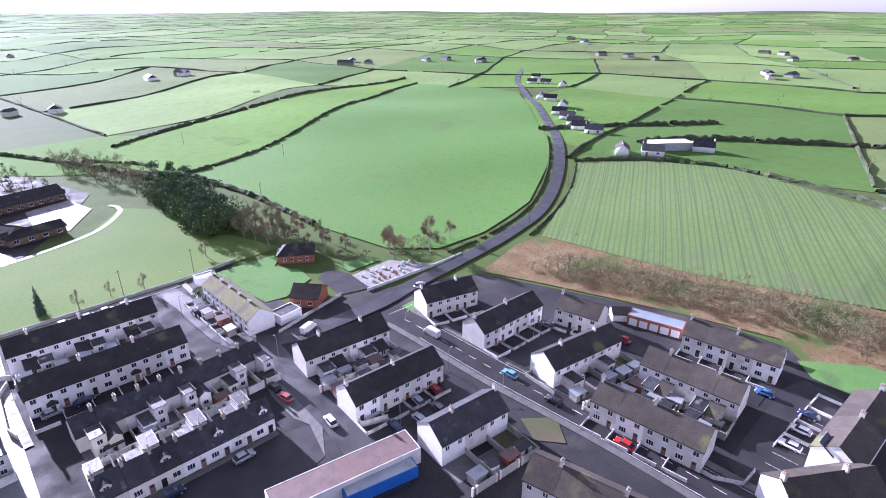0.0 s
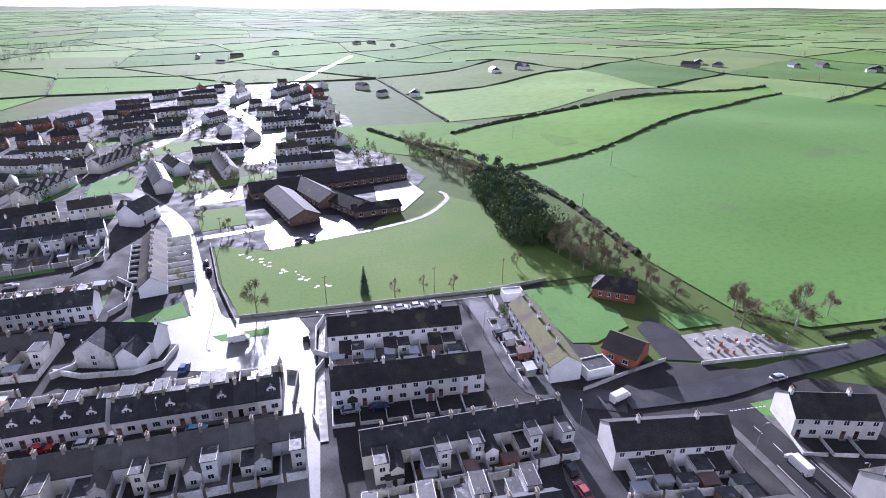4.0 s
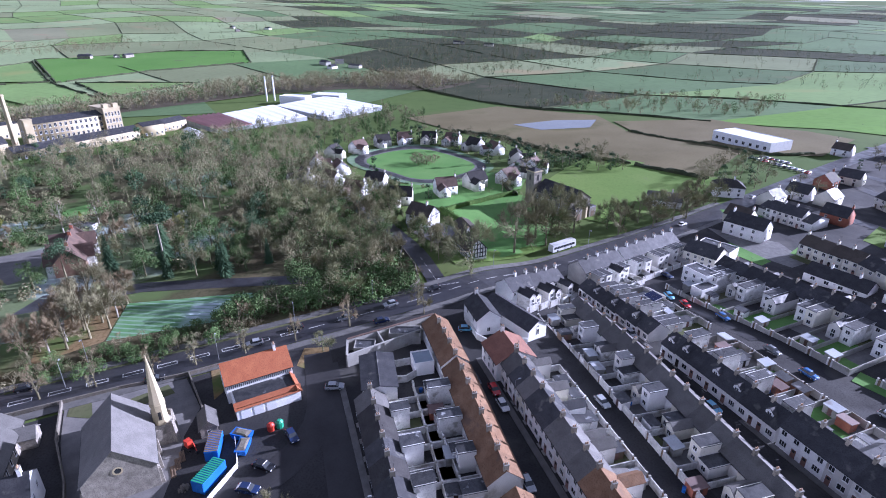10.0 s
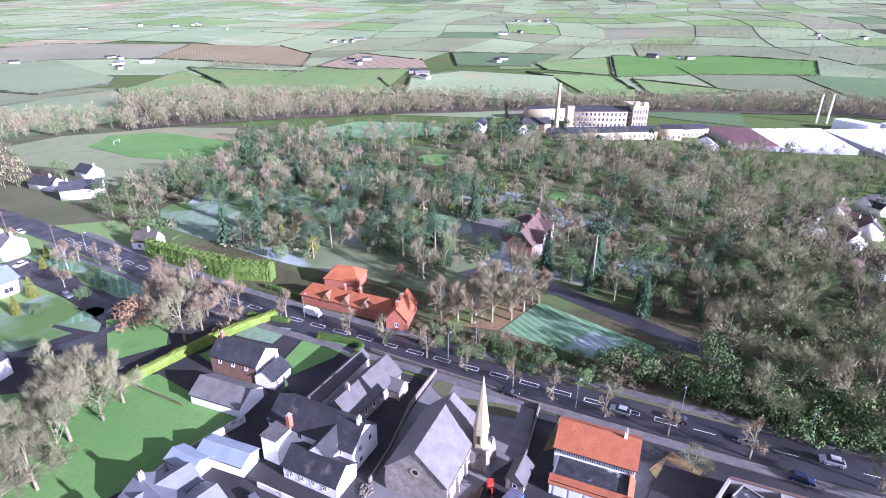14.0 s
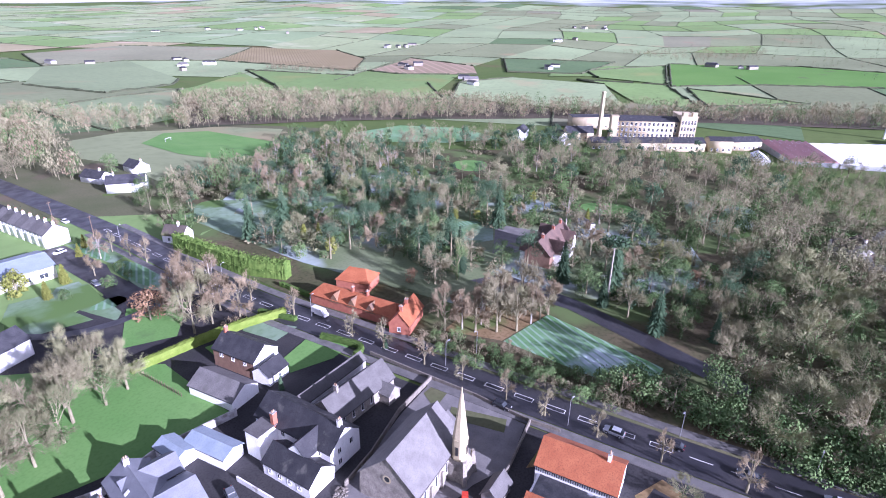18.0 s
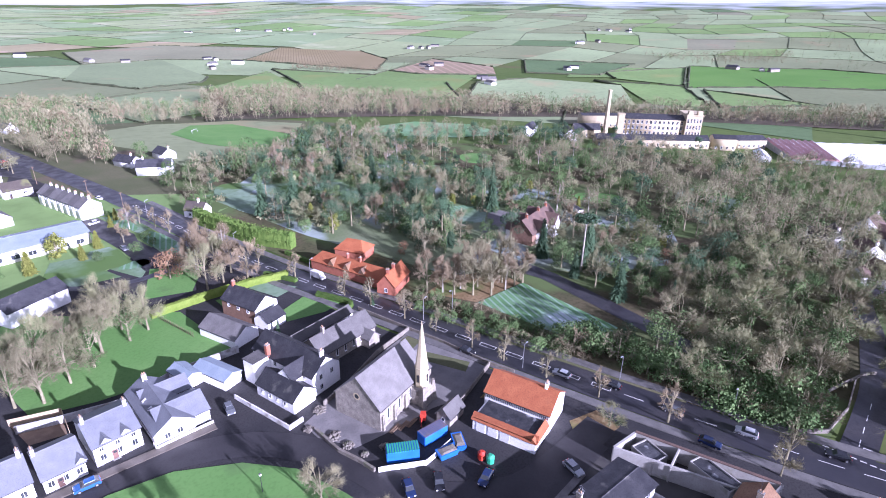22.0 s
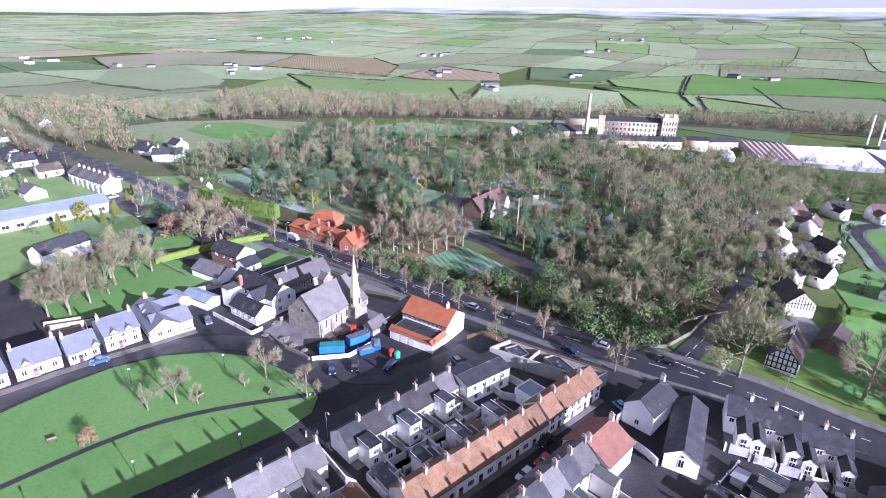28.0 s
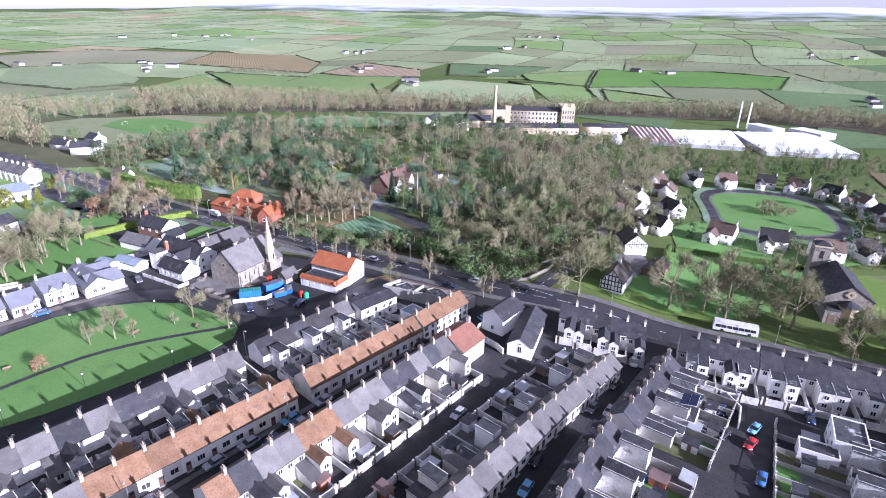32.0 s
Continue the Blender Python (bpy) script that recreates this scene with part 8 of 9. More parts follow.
bld("lodge", "small gabled lodge beside the hedge", "house", (-137, -91), (-141.5, -84), 6, 3.2, 6, M_white, M_ctile, even("f", 6, 2, .9), (1, ))
# farms among the fields
for k, (x, y) in enumerate([(264, 145), (272, 132), (300, 118), (304, 198), (316, 210), (330, 226), (340, 240), (298, 184), (366, 256), (396, 290), (398, 302), (492, 386), (500, 374), (532, 412), (490, 345)]):
    house(x, y, rng.choice((30, 120, -60)), 11, 7, 3, 5.6, M_white, rng.choice((M_slate, M_pslate, M_ctile)), "white farmhouse beside the country lane", "house", "farmhouses", 160 + k, 1)
block("farm_shed", "pale grey farm shed with a curved roof", "shed", 291, 132, -35, 22, 10, 4, M_zinc, M_whitesheet, parapet=0)
block("depot", "long white depot with a pale roof", "depot", -322, 372, 10, 42, 20, 6, M_whitesheet, M_whitesheet, even("f", 40, 8, 1.5, 2, 2), parapet=.3)
for cx, cy, n, sp in ((-930, -420, 6, 30), (-700, -430, 5, 26), (-1150, -210, 7, 40), (-980, 150, 8, 45), (-760, -620, 6, 30), (-1400, -700, 6, 50), (-1250, 500, 5, 50), (-1000, -900, 7, 50), (-500, -900, 12, 90), (-250, -1100, 16, 160), (620, 640, 8, 40), (900, 500, 6, 60), (760, 260, 6, 50), (240, 760, 6, 40), (60, 620, 5, 40), (480, 720, 6, 30), (1200, 800, 8, 90), (-1700, 0, 7, 70), (-1900, -900, 8, 90), (1100, 300, 8, 80), (-150, 1050, 8, 80), (150, 1250, 8, 90), (-900, -1500, 14, 200)):
    for k in range((n + 1) // 2):
        x, y = cx + rng.uniform(-sp, sp), cy + rng.uniform(-sp, sp)
        L, d, e = rng.uniform(9, 22), rng.uniform(7, 11), rng.uniform(3, 5)
        wl, rf = rng.choice((M_white, M_grey, M_cream, M_stone)), rng.choice((M_slate, M_slate, M_pslate))
        fm = MB().extrude([(-d / 2, -.5), (d / 2, -.5), (d / 2, e), (-d / 2, e)], "x", -L / 2, L / 2, wl)
        fm.extrude([(-d / 2 - .3, e), (d / 2 + .3, e), (0, e + d * .32)], "x", -L / 2 - .3, L / 2 + .3, rf)
        ob = new("farm_building", fm.mesh("farm_building"))
        ob.matrix_basis = pose(x, y, H(x, y) + lift(x, y), 0, 0, rng.uniform(0, 180))
        tagged(ob, "far white farm building with grey roof", "farm", "far farms")


# ---- lawns, yards and paving of the town ----
for nm, poly, mt, lab in (("lawn", [(-55.5, 265), (-37, 268.6), (-33, 246), (-49, 240)], M_park, "small lawn before the school"), ("lawn", [(-57, 174), (-43, 183), (-39.5, 174), (-53.5, 170.5)], M_lawn, "triangular lawn beside the wet street"),
                          ("lawn", [(-31, 162.3), (-17, 164), (-16.7, 160.5), (-28.3, 159.3)], M_lawn, "small grass island at the street bend"), ("lawn", [(-114, 316), (-104, 334), (-90, 301), (-108, 293)], M_lawn, "grass verge beside the long road"),
                          ("lawn", [(89.7, 68.6), (96.5, 66.9), (91.6, 65.2), (89, 66)], M_lawn, "small corner lawn"), ("lawn", [(76, 57), (82, 52), (77, 46), (73, 51)], M_land, "overgrown garden lawn"), ("lawn", [(88.2, 112.5), (95, 113), (91.5, 107), (88.7, 106)], M_lawn, "rounded grass corner with low wall"),
                          ("lawn", [(57, 172), (57.5, 156), (60, 142), (66, 141), (78, 147), (79, 155), (74, 164), (82, 173)], M_lawn, "bright grass behind the cottages"), ("lawn", [(90, 152), (101, 149), (104, 143.5), (90.5, 143)], M_lawn, "grass beside the brick bungalow"),
                          ("frosty_lawn", [(-129, -19), (-136, -6), (-128.5, -4), (-125, -14.5)], M_frost2, "frosty garden lawn"), ("lawn", [(-136, 0), (-141, 11), (-134, 12.5), (-123.6, 10.2), (-125.6, 4)], M_lawn, "garden lawn with frost"),
                          ("lawn", [(-114.6, -14), (-119.6, -13.5), (-119, -8), (-114.7, -7.6)], M_lawn, "small oval lawn on the drive"), ("verge", [(-109.6, -110.7), (-118, -107.8), (-120.8, -86.2), (-115.5, -82.5)], M_frost2, "frosty verge by the car park"),
                          ("lawn", [(-97, -74), (-105.5, -72.7), (-105.8, -60), (-106.5, -47), (-104, -43), (-100.5, -51.8), (-97, -61)], M_frost2, "frosted garden before the long hall"), ("verge", [(-114, -77), (-123, -79), (-126.5, -57), (-121.6, -48), (-115.5, -58)], M_frost2, "frosty verge by the car park"), ("lawn", [(-86, -50), (-99.8, -48), (-96.2, -61), (-96.4, -73), (-86, -74), (-82, -63)], M_frost2, "half frosted garden lawn"), ("lawn", [(-100, -28), (-112, -24), (-122, -40), (-108, -48)], M_lawn, "grass round the copper tree"),
                          ("verge", [(-151.2, 22), (-157, 48), (-162, 70), (-169, 98), (-172, 97), (-165, 68), (-159.5, 46), (-154, 21)], M_land, "rough grass verge along the wood"), ("lawn", [(-190, 136), (-192, 148), (-196, 160), (-203, 174), (-206, 170), (-200, 146), (-196, 134)], M_park, "grass under the church trees"),
                          ("soil_patch", [(-162, 23), (-169, 37), (-188, 37.6), (-190, 24), (-176, 20)], M_scrub, "tangled dead plot beside the allotment"), ("drive", [(-190, 8), (-202, 12), (-203, 40), (-194, 90), (-188, 90), (-196, 40)], M_asphalt, "dark drive to the big house"),
                          ("pool_lawn", [(-214, -14), (-226, -11), (-246, -27), (-226, -31)], M_frost2, "frosted lawn beside the country house"), ("yard", [(-244, -24), (-250, -4), (-222, 3), (-214, -2), (-228, -12)], M_gravel, "gravel yard of the country house"),
                          ("church_yard", [(-144, 36), (-147.5, 59.6), (-136, 64), (-128, 62), (-122, 62), (-106, 60), (-106, 48), (-118, 44), (-132, 39)], M_gravel, "rough gravel churchyard under building work"), ("churchyard_grass", [(-141, 45), (-146, 56), (-142.5, 58), (-138, 47)], M_land, "rough churchyard grass"), ("churchyard_grass", [(-140, 37.6), (-143.8, 37.2), (-144.6, 41), (-138, 43)], M_land, "rough churchyard grass"),
                          ("dirt_yard", [(-138, 66.5), (-150, 64.5), (-151, 68), (-146.5, 69.5), (-140, 68)], M_scrub, "muddy plot beside the hall"), ("dirt_yard", [(-146, 84), (-153, 86), (-152, 92), (-140, 91)], M_scrub, "leaf strewn plot beside the hall"),
                          ("school_yard", [(20.5, 288), (38, 295), (43, 274), (30, 250), (20, 258)], M_conc, "pale concrete school yard"), ("school_car_park", [(-21, 251), (-25, 240), (-24.5, 228), (-21.4, 217.6), (10.5, 228.2), (4, 249), (-2, 251)], M_asphalt, "wet school car park with white bays"),
                          ("forecourt", [(86, 150), (89.5, 142), (88.5, 128.5), (79, 131), (80, 146)], M_newroad, "dark tarmac forecourt"), ("memorial_garden", [(89, 140), (106, 141.5), (115.6, 128.6), (88.6, 128.6)], M_conc, "pale paved memorial garden"),
                          ("parking_court", [(78, 74), (78, 80), (58, 80.5), (58, 68), (74, 66)], M_newroad, "dark tarmac parking court"), ("parking_court", [(98, 79), (116, 78), (116, 64), (92, 66.8), (90, 72)], M_newroad, "dark tarmac parking court"),
                          ("estate_yard", [(96, 22), (128, 22.5), (136, 20), (134, 11), (104, 12), (92, 18)], M_newroad, "dark tarmac estate road end"), ("estate_yard", [(116.5, 62), (125.8, 62), (125.8, 24), (117.3, 24)], M_newroad, "dark tarmac lane behind the houses"),
                          ("street_yard", [(4, 72), (26, 72.5), (39.5, 76), (42, 86), (36, 87.6), (4, 87)], M_newroad, "dark tarmac yard before the cottages"), ("street_yard", [(39.5, 76), (46, 88), (48.5, 100), (47, 112), (44.4, 118), (42.5, 110), (40.5, 100), (40.5, 90), (42, 86)], M_pave, "worn pale tarmac street")):
    drape(nm, poly, mt, .15 if "lawn" in nm or "verge" in nm or "grass" in nm else .1, lab, nm.split("_")[-1])
for poly in ([(-108, 206), (-88, 212), (-90, 217), (-110, 211)], [(-150, 200), (-135, 204.5), (-137, 208), (-151, 204)]):
    drape("garden_lawn", poly, M_lawn, .15, "small green back garden", "lawn")
for pts, w in (([(-138, 126.6), (-67, 129), (-12, 127.6)], 1.3), ([(-150, 122.8), (-94, 122), (-6, 123.4)], 1.2), ([(-168, 167.9), (-135, 170.2), (-97, 172.6), (-63, 175.9)], 1.3), ([(-155, 166), (-67, 166.2)], 1.1), ([(-93, 95.4), (-30, 94.4)], 1.3), ([(-136, 93.6), (-97, 95.6)], 1.3), ([(36, 88.2), (4, 88.2)], 1.3)):
    ribbon("pavement", pts, w, M_pave, .22, "narrow footway along the terrace", "pavement", thick=.16, curve=False)
for pts, sh in (([(87.6, -40), (87.6, 18), (87, 45), (85, 72), (84.6, 96), (84, 108)], 5.0), ([(87.6, -40), (87.6, 18), (87, 45), (85, 72), (84.6, 96), (84, 108)], -5.0)):
    ribbon("pavement", pts, 1.8, M_pave, .22, "footway along the estate road", "pavement", shift=sh, thick=.16)
ribbon("school_path", [(10, 228), (36.5, 241), (52, 263.5), (50, 274)], 2.0, M_conc, .2, "pale path round the school", "path")
ribbon("pavement", [(-25.5, 168.6), (6, 169.6), (45, 171.2)], 2.2, M_conc, .2, "pale footway along the playing field", "pavement", thick=.15)
ribbon("pavement", [(46.2, 171), (46, 156), (46, 132)], 1.6, M_conc, .22, "pale footway along the lane", "pavement", thick=.16)
ribbon("pavement", [(-3, 165), (-3.2, 140), (-2.4, 118)], 1.6, M_conc, .22, "pale footway at the terrace end", "pavement", thick=.16)
ribbon("path", [(-79, -58), (-90, -46), (-104, -42), (-122, -46)], 3, M_asphalt, .2, "dark drive through the garden", "path")
ribbon("green_road", [(-40, 42), (-62, 37), (-80, 38.5), (-96, 46), (-106, 60), (-111, 76), (-125, 88), (-150, 89)], 6.5, M_newroad, .11, "tarmac road curving round the green", "road")
ribbon("green_street", [(-20, 91.5), (-60, 91.8), (-100, 91.6), (-145, 90.5)], 6, M_newroad, .105, "dark street along the green", "road")

# ---- road markings ----
road_obs = {o.name: o for o in bpy.data.objects if o.name in ("main_road", "estate_road", "side_road")}


def mark(pts, w, parent, off=.135, name="marking"):
    """A painted line as one flat strip."""
    mb = MB()
    L = [Vector(p) for p in pts]
    rows = []
    for i, p in enumerate(L):
        d0, d1 = (p - L[max(i - 1, 0)]).normalized(), (L[min(i + 1, len(L) - 1)] - p).normalized()
        d = (d0 + d1).normalized()
        n = Vector((-d.y, d.x)) * w / (2 * max(.5, (d0 + d1).length / 2 if 0 < i < len(L) - 1 else 1))
        rows.append([(q.x, q.y, H(q.x, q.y) + off) for q in (p - n, p + n)])
    for a, b in zip(rows, rows[1:]):
        mb.face([a[1], a[0], b[0], b[1]], M_line)
    part(name, mb, parent)


def along(pts, step, a0, a1):
    """Points at even spacing with the way there, between two lengths along a smooth line."""
    L, out, s, nxt = smooth_line(pts, 1.0), [], 0.0, a0
    for p, q in zip(L, L[1:]):
        d = (q - p).length
        while s + d > nxt and nxt < a1:
            out.append((p.lerp(q, (nxt - s) / d), (q - p).normalized()))
            nxt += step
        s += d
    return out


mr = road_obs["main_road"]
for p, d in along(MAIN[2:12], 7.2, 2, 330):
    n = Vector((-d.y, d.x))
    a, b = p - d * 2.1, p + d * 2.1
    if p.y < 84:
        mark([a - n * .6, b - n * .6, b + n * .6, a + n * .6, a - n * .7], .16, mr)
    else:
        mark([a, b], .16, mr)
er = road_obs["estate_road"]
for p, d in along([(87.6, -10), (87.6, 18), (87, 45), (85, 72), (84.6, 96), (84, 108)], 5.0, 0, 120):
    mark([p - d * 1.2, p + d * 1.2], .14, er, .145)
for s in (-3.6, 3.6):
    mark([(87.6 + s, -10), (87.6 + s, 18), (87 + s, 45), (85 + s, 72), (84.6 + s, 96)], .12, er, .145)
for k in range(9):
    mark([(82.4 + k * 1.0, 111.2), (83.0 + k * 1.0, 111.1)], .25, er, .165)
sr = road_obs["side_road"]
for k in range(8):
    mark([(-176.2 - .12 * k, 121.8 + k * 1.5), (-176.4 - .12 * k, 122.8 + k * 1.5)], .25, sr, .17)
for k in range(4):
    mark([(-181 - k * 5, 126.8 - k * .3), (-183.5 - k * 5, 126.6 - k * .3)], .14, sr, .16)
for p, q in (((-178.8, 128.4), (-181.4, 129.2)), ((-178.8, 128.4), (-181.2, 127.5)), ((-181.4, 129.2), (-181.2, 127.5))):
    mark([p, q], .2, sr, .17)
for x in (101, 105, 109, 113, 117, 121, 125):
    mark([(x, 16.9), (x - .1, 12.2)], .1, er, .145)
for k in range(12):
    mark([(-20 + k * 2.4, 218.4 + k * .85), (-21.2 + k * 2.4, 222.6 + k * .85)], .12, er, .16)
for k in range(9):
    mark([(-104.5 - k * .2, -104 + k * 4.4), (-108.5 - k * .2, -102.6 + k * 4.4)], .12, mr, .1)


# ---- vehicles ----
def car_kit(paint, long=4.2, tall=1.45, van=False):
    """A car standing on z = 0, its nose towards +x."""
    w, L = .86, long / 2
    belt, sill = tall * .62, .24
    if van:
        prof = [(-L, sill), (L, sill), (L, .95), (L - .55, 1.1), (L - 1.15, tall - .05), (L - 1.5, tall), (-L + .1, tall), (-L, tall - .2)]
        glass = [(L - .62, 1.16), (L - 1.12, tall - .12), (L - 1.9, tall - .12), (L - 1.9, 1.16)]
    else:
        prof = [(-L, .45), (-L + .15, sill), (L - .15, sill), (L, .42), (L - .05, .68), (L - .3, .78), (L - 1.1, belt), (-L + .25, belt), (-L + .03, .75)]
        glass = [(L - 1.1, belt), (L - 1.75, tall - .06), (-L + .85, tall - .06), (-L + .2, belt)]
    body = MB().extrude(prof, "y", -w, w, paint)
    for v in range(len(body.v)):
        x, y, z = body.v[v]
        if z > belt - .05 and van:
            body.v[v] = (x, y * .93, z)
        if abs(x) > L - .2:
            body.v[v] = (x, y * .9, z)
    top = MB().extrude([(x, z) for x, z in glass], "y", -w * (.94 if van else .9), w * (.94 if van else .9), M_glass)
    if not van:
        for v in range(len(top.v)):
            x, y, z = top.v[v]
            if z > belt + .1:
                top.v[v] = (x, y * .84, z)
    kit = [("body", body.mesh("body"), "", I4, []), ("glazing", top.mesh("glazing"), "dark glass", I4, [])]
    if not van:
        kit.append(("roof", MB().box(-L + .8, -.66, tall - .07, L - 1.7, .66, tall, paint, .94).mesh("roof"), "", I4, []))
    wheel = MB().rod((0, -.11, 0), (0, .11, 0), .31, .31, M_tyre, 12).rod((0, -.125, 0), (0, -.1, 0), .19, .19, M_steel, 8).rod((0, .1, 0), (0, .125, 0), .19, .19, M_steel, 8).mesh("wheel")
    for x in (-L + .78, L - .8):
        for y in (-w + .08, w - .08):
            kit.append(("wheel", wheel, "", pose(x, y, .31), []))
    for y in (-.58, .58):
        kit.append(("headlight", MB().box(L - .16, y - .17, .56, L + .01, y + .17, .7, M_lampw).mesh("headlight"), "", I4, []))
        kit.append(("tail_light", MB().box(-L - .01, y - .13, .62, -L + .1, y + .13, .8, M_lampr).mesh("tail_light"), "", I4, []))
    return kit


CARS = {k: car_kit(m) for k, m in CAR.items()}
FAR_CARS = {k: [("body", fuse("body", [(p[1], p[3]) for p in kit if p[0] != "glazing"]), "", I4, []), kit[1]] for k, kit in CARS.items()}
CARNAME = {"silver": "silver-grey hatchback", "white": "white hatchback", "black": "black saloon car", "blue": "bright blue hatchback", "navy": "dark blue saloon car", "red": "bright red hatchback", "sky": "light blue hatchback", "grey": "dark grey hatchback", "pink": "faded red hatchback"}


def car(x, y, deg, col, where="parked at the kerb"):
    place_kit((FAR_CARS if y > 180 or y < -20 or x > 100 else CARS)[col], "car", CARNAME[col] + " " + where, "car", at(x, y, deg, H(x, y) + .13), "parked cars")


for x, y, d, c in [(27.7, 86.1, 2, "silver"), (14.4, 86.2, 2, "navy"), (45.5, 83.4, 85, "white"), (42.3, 97, 100, "pink"), (42.2, 102, 95, "black"), (63.3, 75.8, 80, "silver"), (59.7, 71.2, 85, "silver"), (68.9, 76.2, 80, "red"), (65, 71.2, 85, "grey"), (85.9, 68.5, 92, "sky"), (85.5, 55.4, 92, "black"), (84.9, 37.7, 92, "red"),
                   (123, 24.4, 95, "blue"), (115.3, 15, 90, "white"), (108.9, 15, 90, "white"), (121.8, 15.2, 90, "navy"), (41.9, 149.2, 92, "black"), (3, 126, 2, "silver"), (100.6, 118.8, 8, "silver"), (119.6, 58.1, 85, "red"), (-34.9, 148.4, 80, "blue"), (-27.7, 125.8, 3, "sky"), (-55.9, 125.8, 3, "red"), (-91.3, 125.2, 3, "silver"), (-85, 125.6, 3, "navy"),
                   (-41.3, 209.1, 105, "black"), (-39.3, 203, 105, "black"), (-49.7, 216.5, 105, "black"), (-7.2, 156.7, 95, "black"), (12.9, 167.4, 2, "white"), (18.8, 167.5, 2, "white"), (23.5, 167.8, 2, "white"), (28.5, 168, 2, "silver"), (9, 125.9, 2, "navy"), (-135.3, 92, 78, "silver"), (-122, 82.6, 20, "navy"), (-115.3, 77.5, 55, "black"), (-110.5, 75, 65, "navy"),
                   (-99.2, 122.9, 2, "silver"), (-91, 122.8, 2, "sky"), (-120, 126, 3, "white"), (-125.3, 126, 3, "red"), (-115.5, 147, 5, "silver"), (-77.3, 173.2, 13, "silver"), (-71.5, 174, 14, "grey"), (-69.1, 168, 5, "silver"), (-70.6, 36.6, -4, "blue"), (-157.7, 74, -80, "silver"), (-162.4, 84, -80, "black"), (-160.2, 106.5, 100, "navy"),
                   (-129.9, 123, 3, "black"), (-81.5, 122.7, 2, "silver"), (-74.6, 122.6, 2, "silver"), (-138.1, 166.4, 4, "grey"), (-139.8, 169.6, 4, "silver"), (-115.3, 166.2, 6, "black"), (-108, 168.6, 8, "sky"), (-151.3, 165.6, 2, "grey"), (-165, 164.8, 20, "white"), (-158, 194.6, -8, "sky"), (-151.5, 195.2, -8, "red"), (-171, 203, 15, "navy"), (-160, 187.5, 8, "navy"), (-149.5, 187.8, 95, "silver"), (-150.5, 190.2, -12, "black"), (-141, 199.3, 5, "blue"), (-152, 26, 100, "black"), (-148.3, 52.8, 98, "black"),
                   (-164.2, 97.3, -78, "grey"), (-168.5, 110.4, -76, "silver"), (-174.5, 124.6, -70, "black"), (-150.6, 127.3, 75, "sky"), (-91, 22, 60, "navy"), (-62, 122.7, 2, "grey"), (-48, 125.6, 3, "white"), (-128, -60, 102, "silver"), (-106, -104, 20, "white"), (-116, -136, 100, "white"), (-107, -70, 95, "grey"), (-92, -230, 15, "silver"), (-96, -236, 15, "red"), (-90, -244, 15, "red"), (-84, -238, 15, "white"), (-95, -222, 15, "grey"), (-86, -226, 15, "silver"), (-97, 34, 80, "grey"),
                   (-210, 238, 110, "white"), (-232, 292, 112, "silver"), (-248, 332, 112, "black"), (-12, 224, 70, "silver"), (-7, 226, 70, "white"), (110.5, 76, 90, "grey"), (54.5, 73, 85, "navy"), (-155.5, 186, 95, "white"), (-112, 198, 5, "blue"), (-122, 197.4, 5, "grey"), (-96, 202, 15, "silver")]:
    car(x, y, d, c)
VAN = car_kit(CAR["white"], 5.2, 2.1, True)
for x, y, d in ((61.1, 119.2, 20), (84.4, 94.8, 92), (-24, 158.7, 10), (-155.5, 176.3, 20), (-144, -7, 100)):
    place_kit(VAN, "van", "white panel van standing on the street", "van", at(x, y, d, H(x, y) + .13), "vans")
for k in range(46):
    x, y = -292 + (k % 12) * 3.1 + rng.uniform(-.3, .3), 346 + (k // 12) * 8 + (k % 12) * .5
    car(x, y, 100, rng.choice(("silver", "white", "black", "grey", "blue", "red")), "in the depot yard") if k < 18 else None
bus = thing("bus", "white single-deck bus with dark windows on the road", "bus", at(-200.4, 179.6, 109, H(-200.4, 179.6) + .13))
part("body", MB().box(-5.8, -1.25, .35, 5.8, 1.25, 2.2, CAR["white"]).box(-5.75, -1.2, 2.2, 5.75, 1.2, 3.05, CAR["white"], .985), bus)
for k in range(7):
    for s in (-1, 1):
        part("window", MB().box(-.68, -.03, 0, .68, .03, .85, M_glass), bus, "", pose(-4.6 + k * 1.5, s * 1.25, 1.35))
part("windscreen", MB().box(-.03, -1.1, 0, .03, 1.1, 1.3, M_glass), bus, "", pose(5.81, 0, 1.2))
for x in (-3.4, 3.6):
    for s in (-1, 1):
        part("wheel", MB().rod((0, -.14, 0), (0, .14, 0), .48, .48, M_tyre, 12), bus, "", pose(x, s * 1.14, .48))

# ---- building site by the church ----
def container(x, y, deg, l, w, h, side, top, label, name="container"):
    c = thing(name, label, "container", at(x, y, deg, H(x, y) + .1))
    mb = MB().box(-l / 2, -w / 2, 0, l / 2, w / 2, h, side)
    part("body", mb, c)
    n = int(l / .45)
    for k in range(n):
        part("roof_rib", MB().box(-.13, -w / 2 - .02, h, .13, w / 2 + .02, h + .07, top), c, "", pose(-l / 2 + (k + .5) * l / n, 0, 0))
    for k in range(2):
        part("door", MB().box(-.04, -w / 4 + .05, .1, .04, w / 4 - .05, h - .1, side), c, "", pose(l / 2 + .03, (k - .5) * w / 2, 0))
    return c


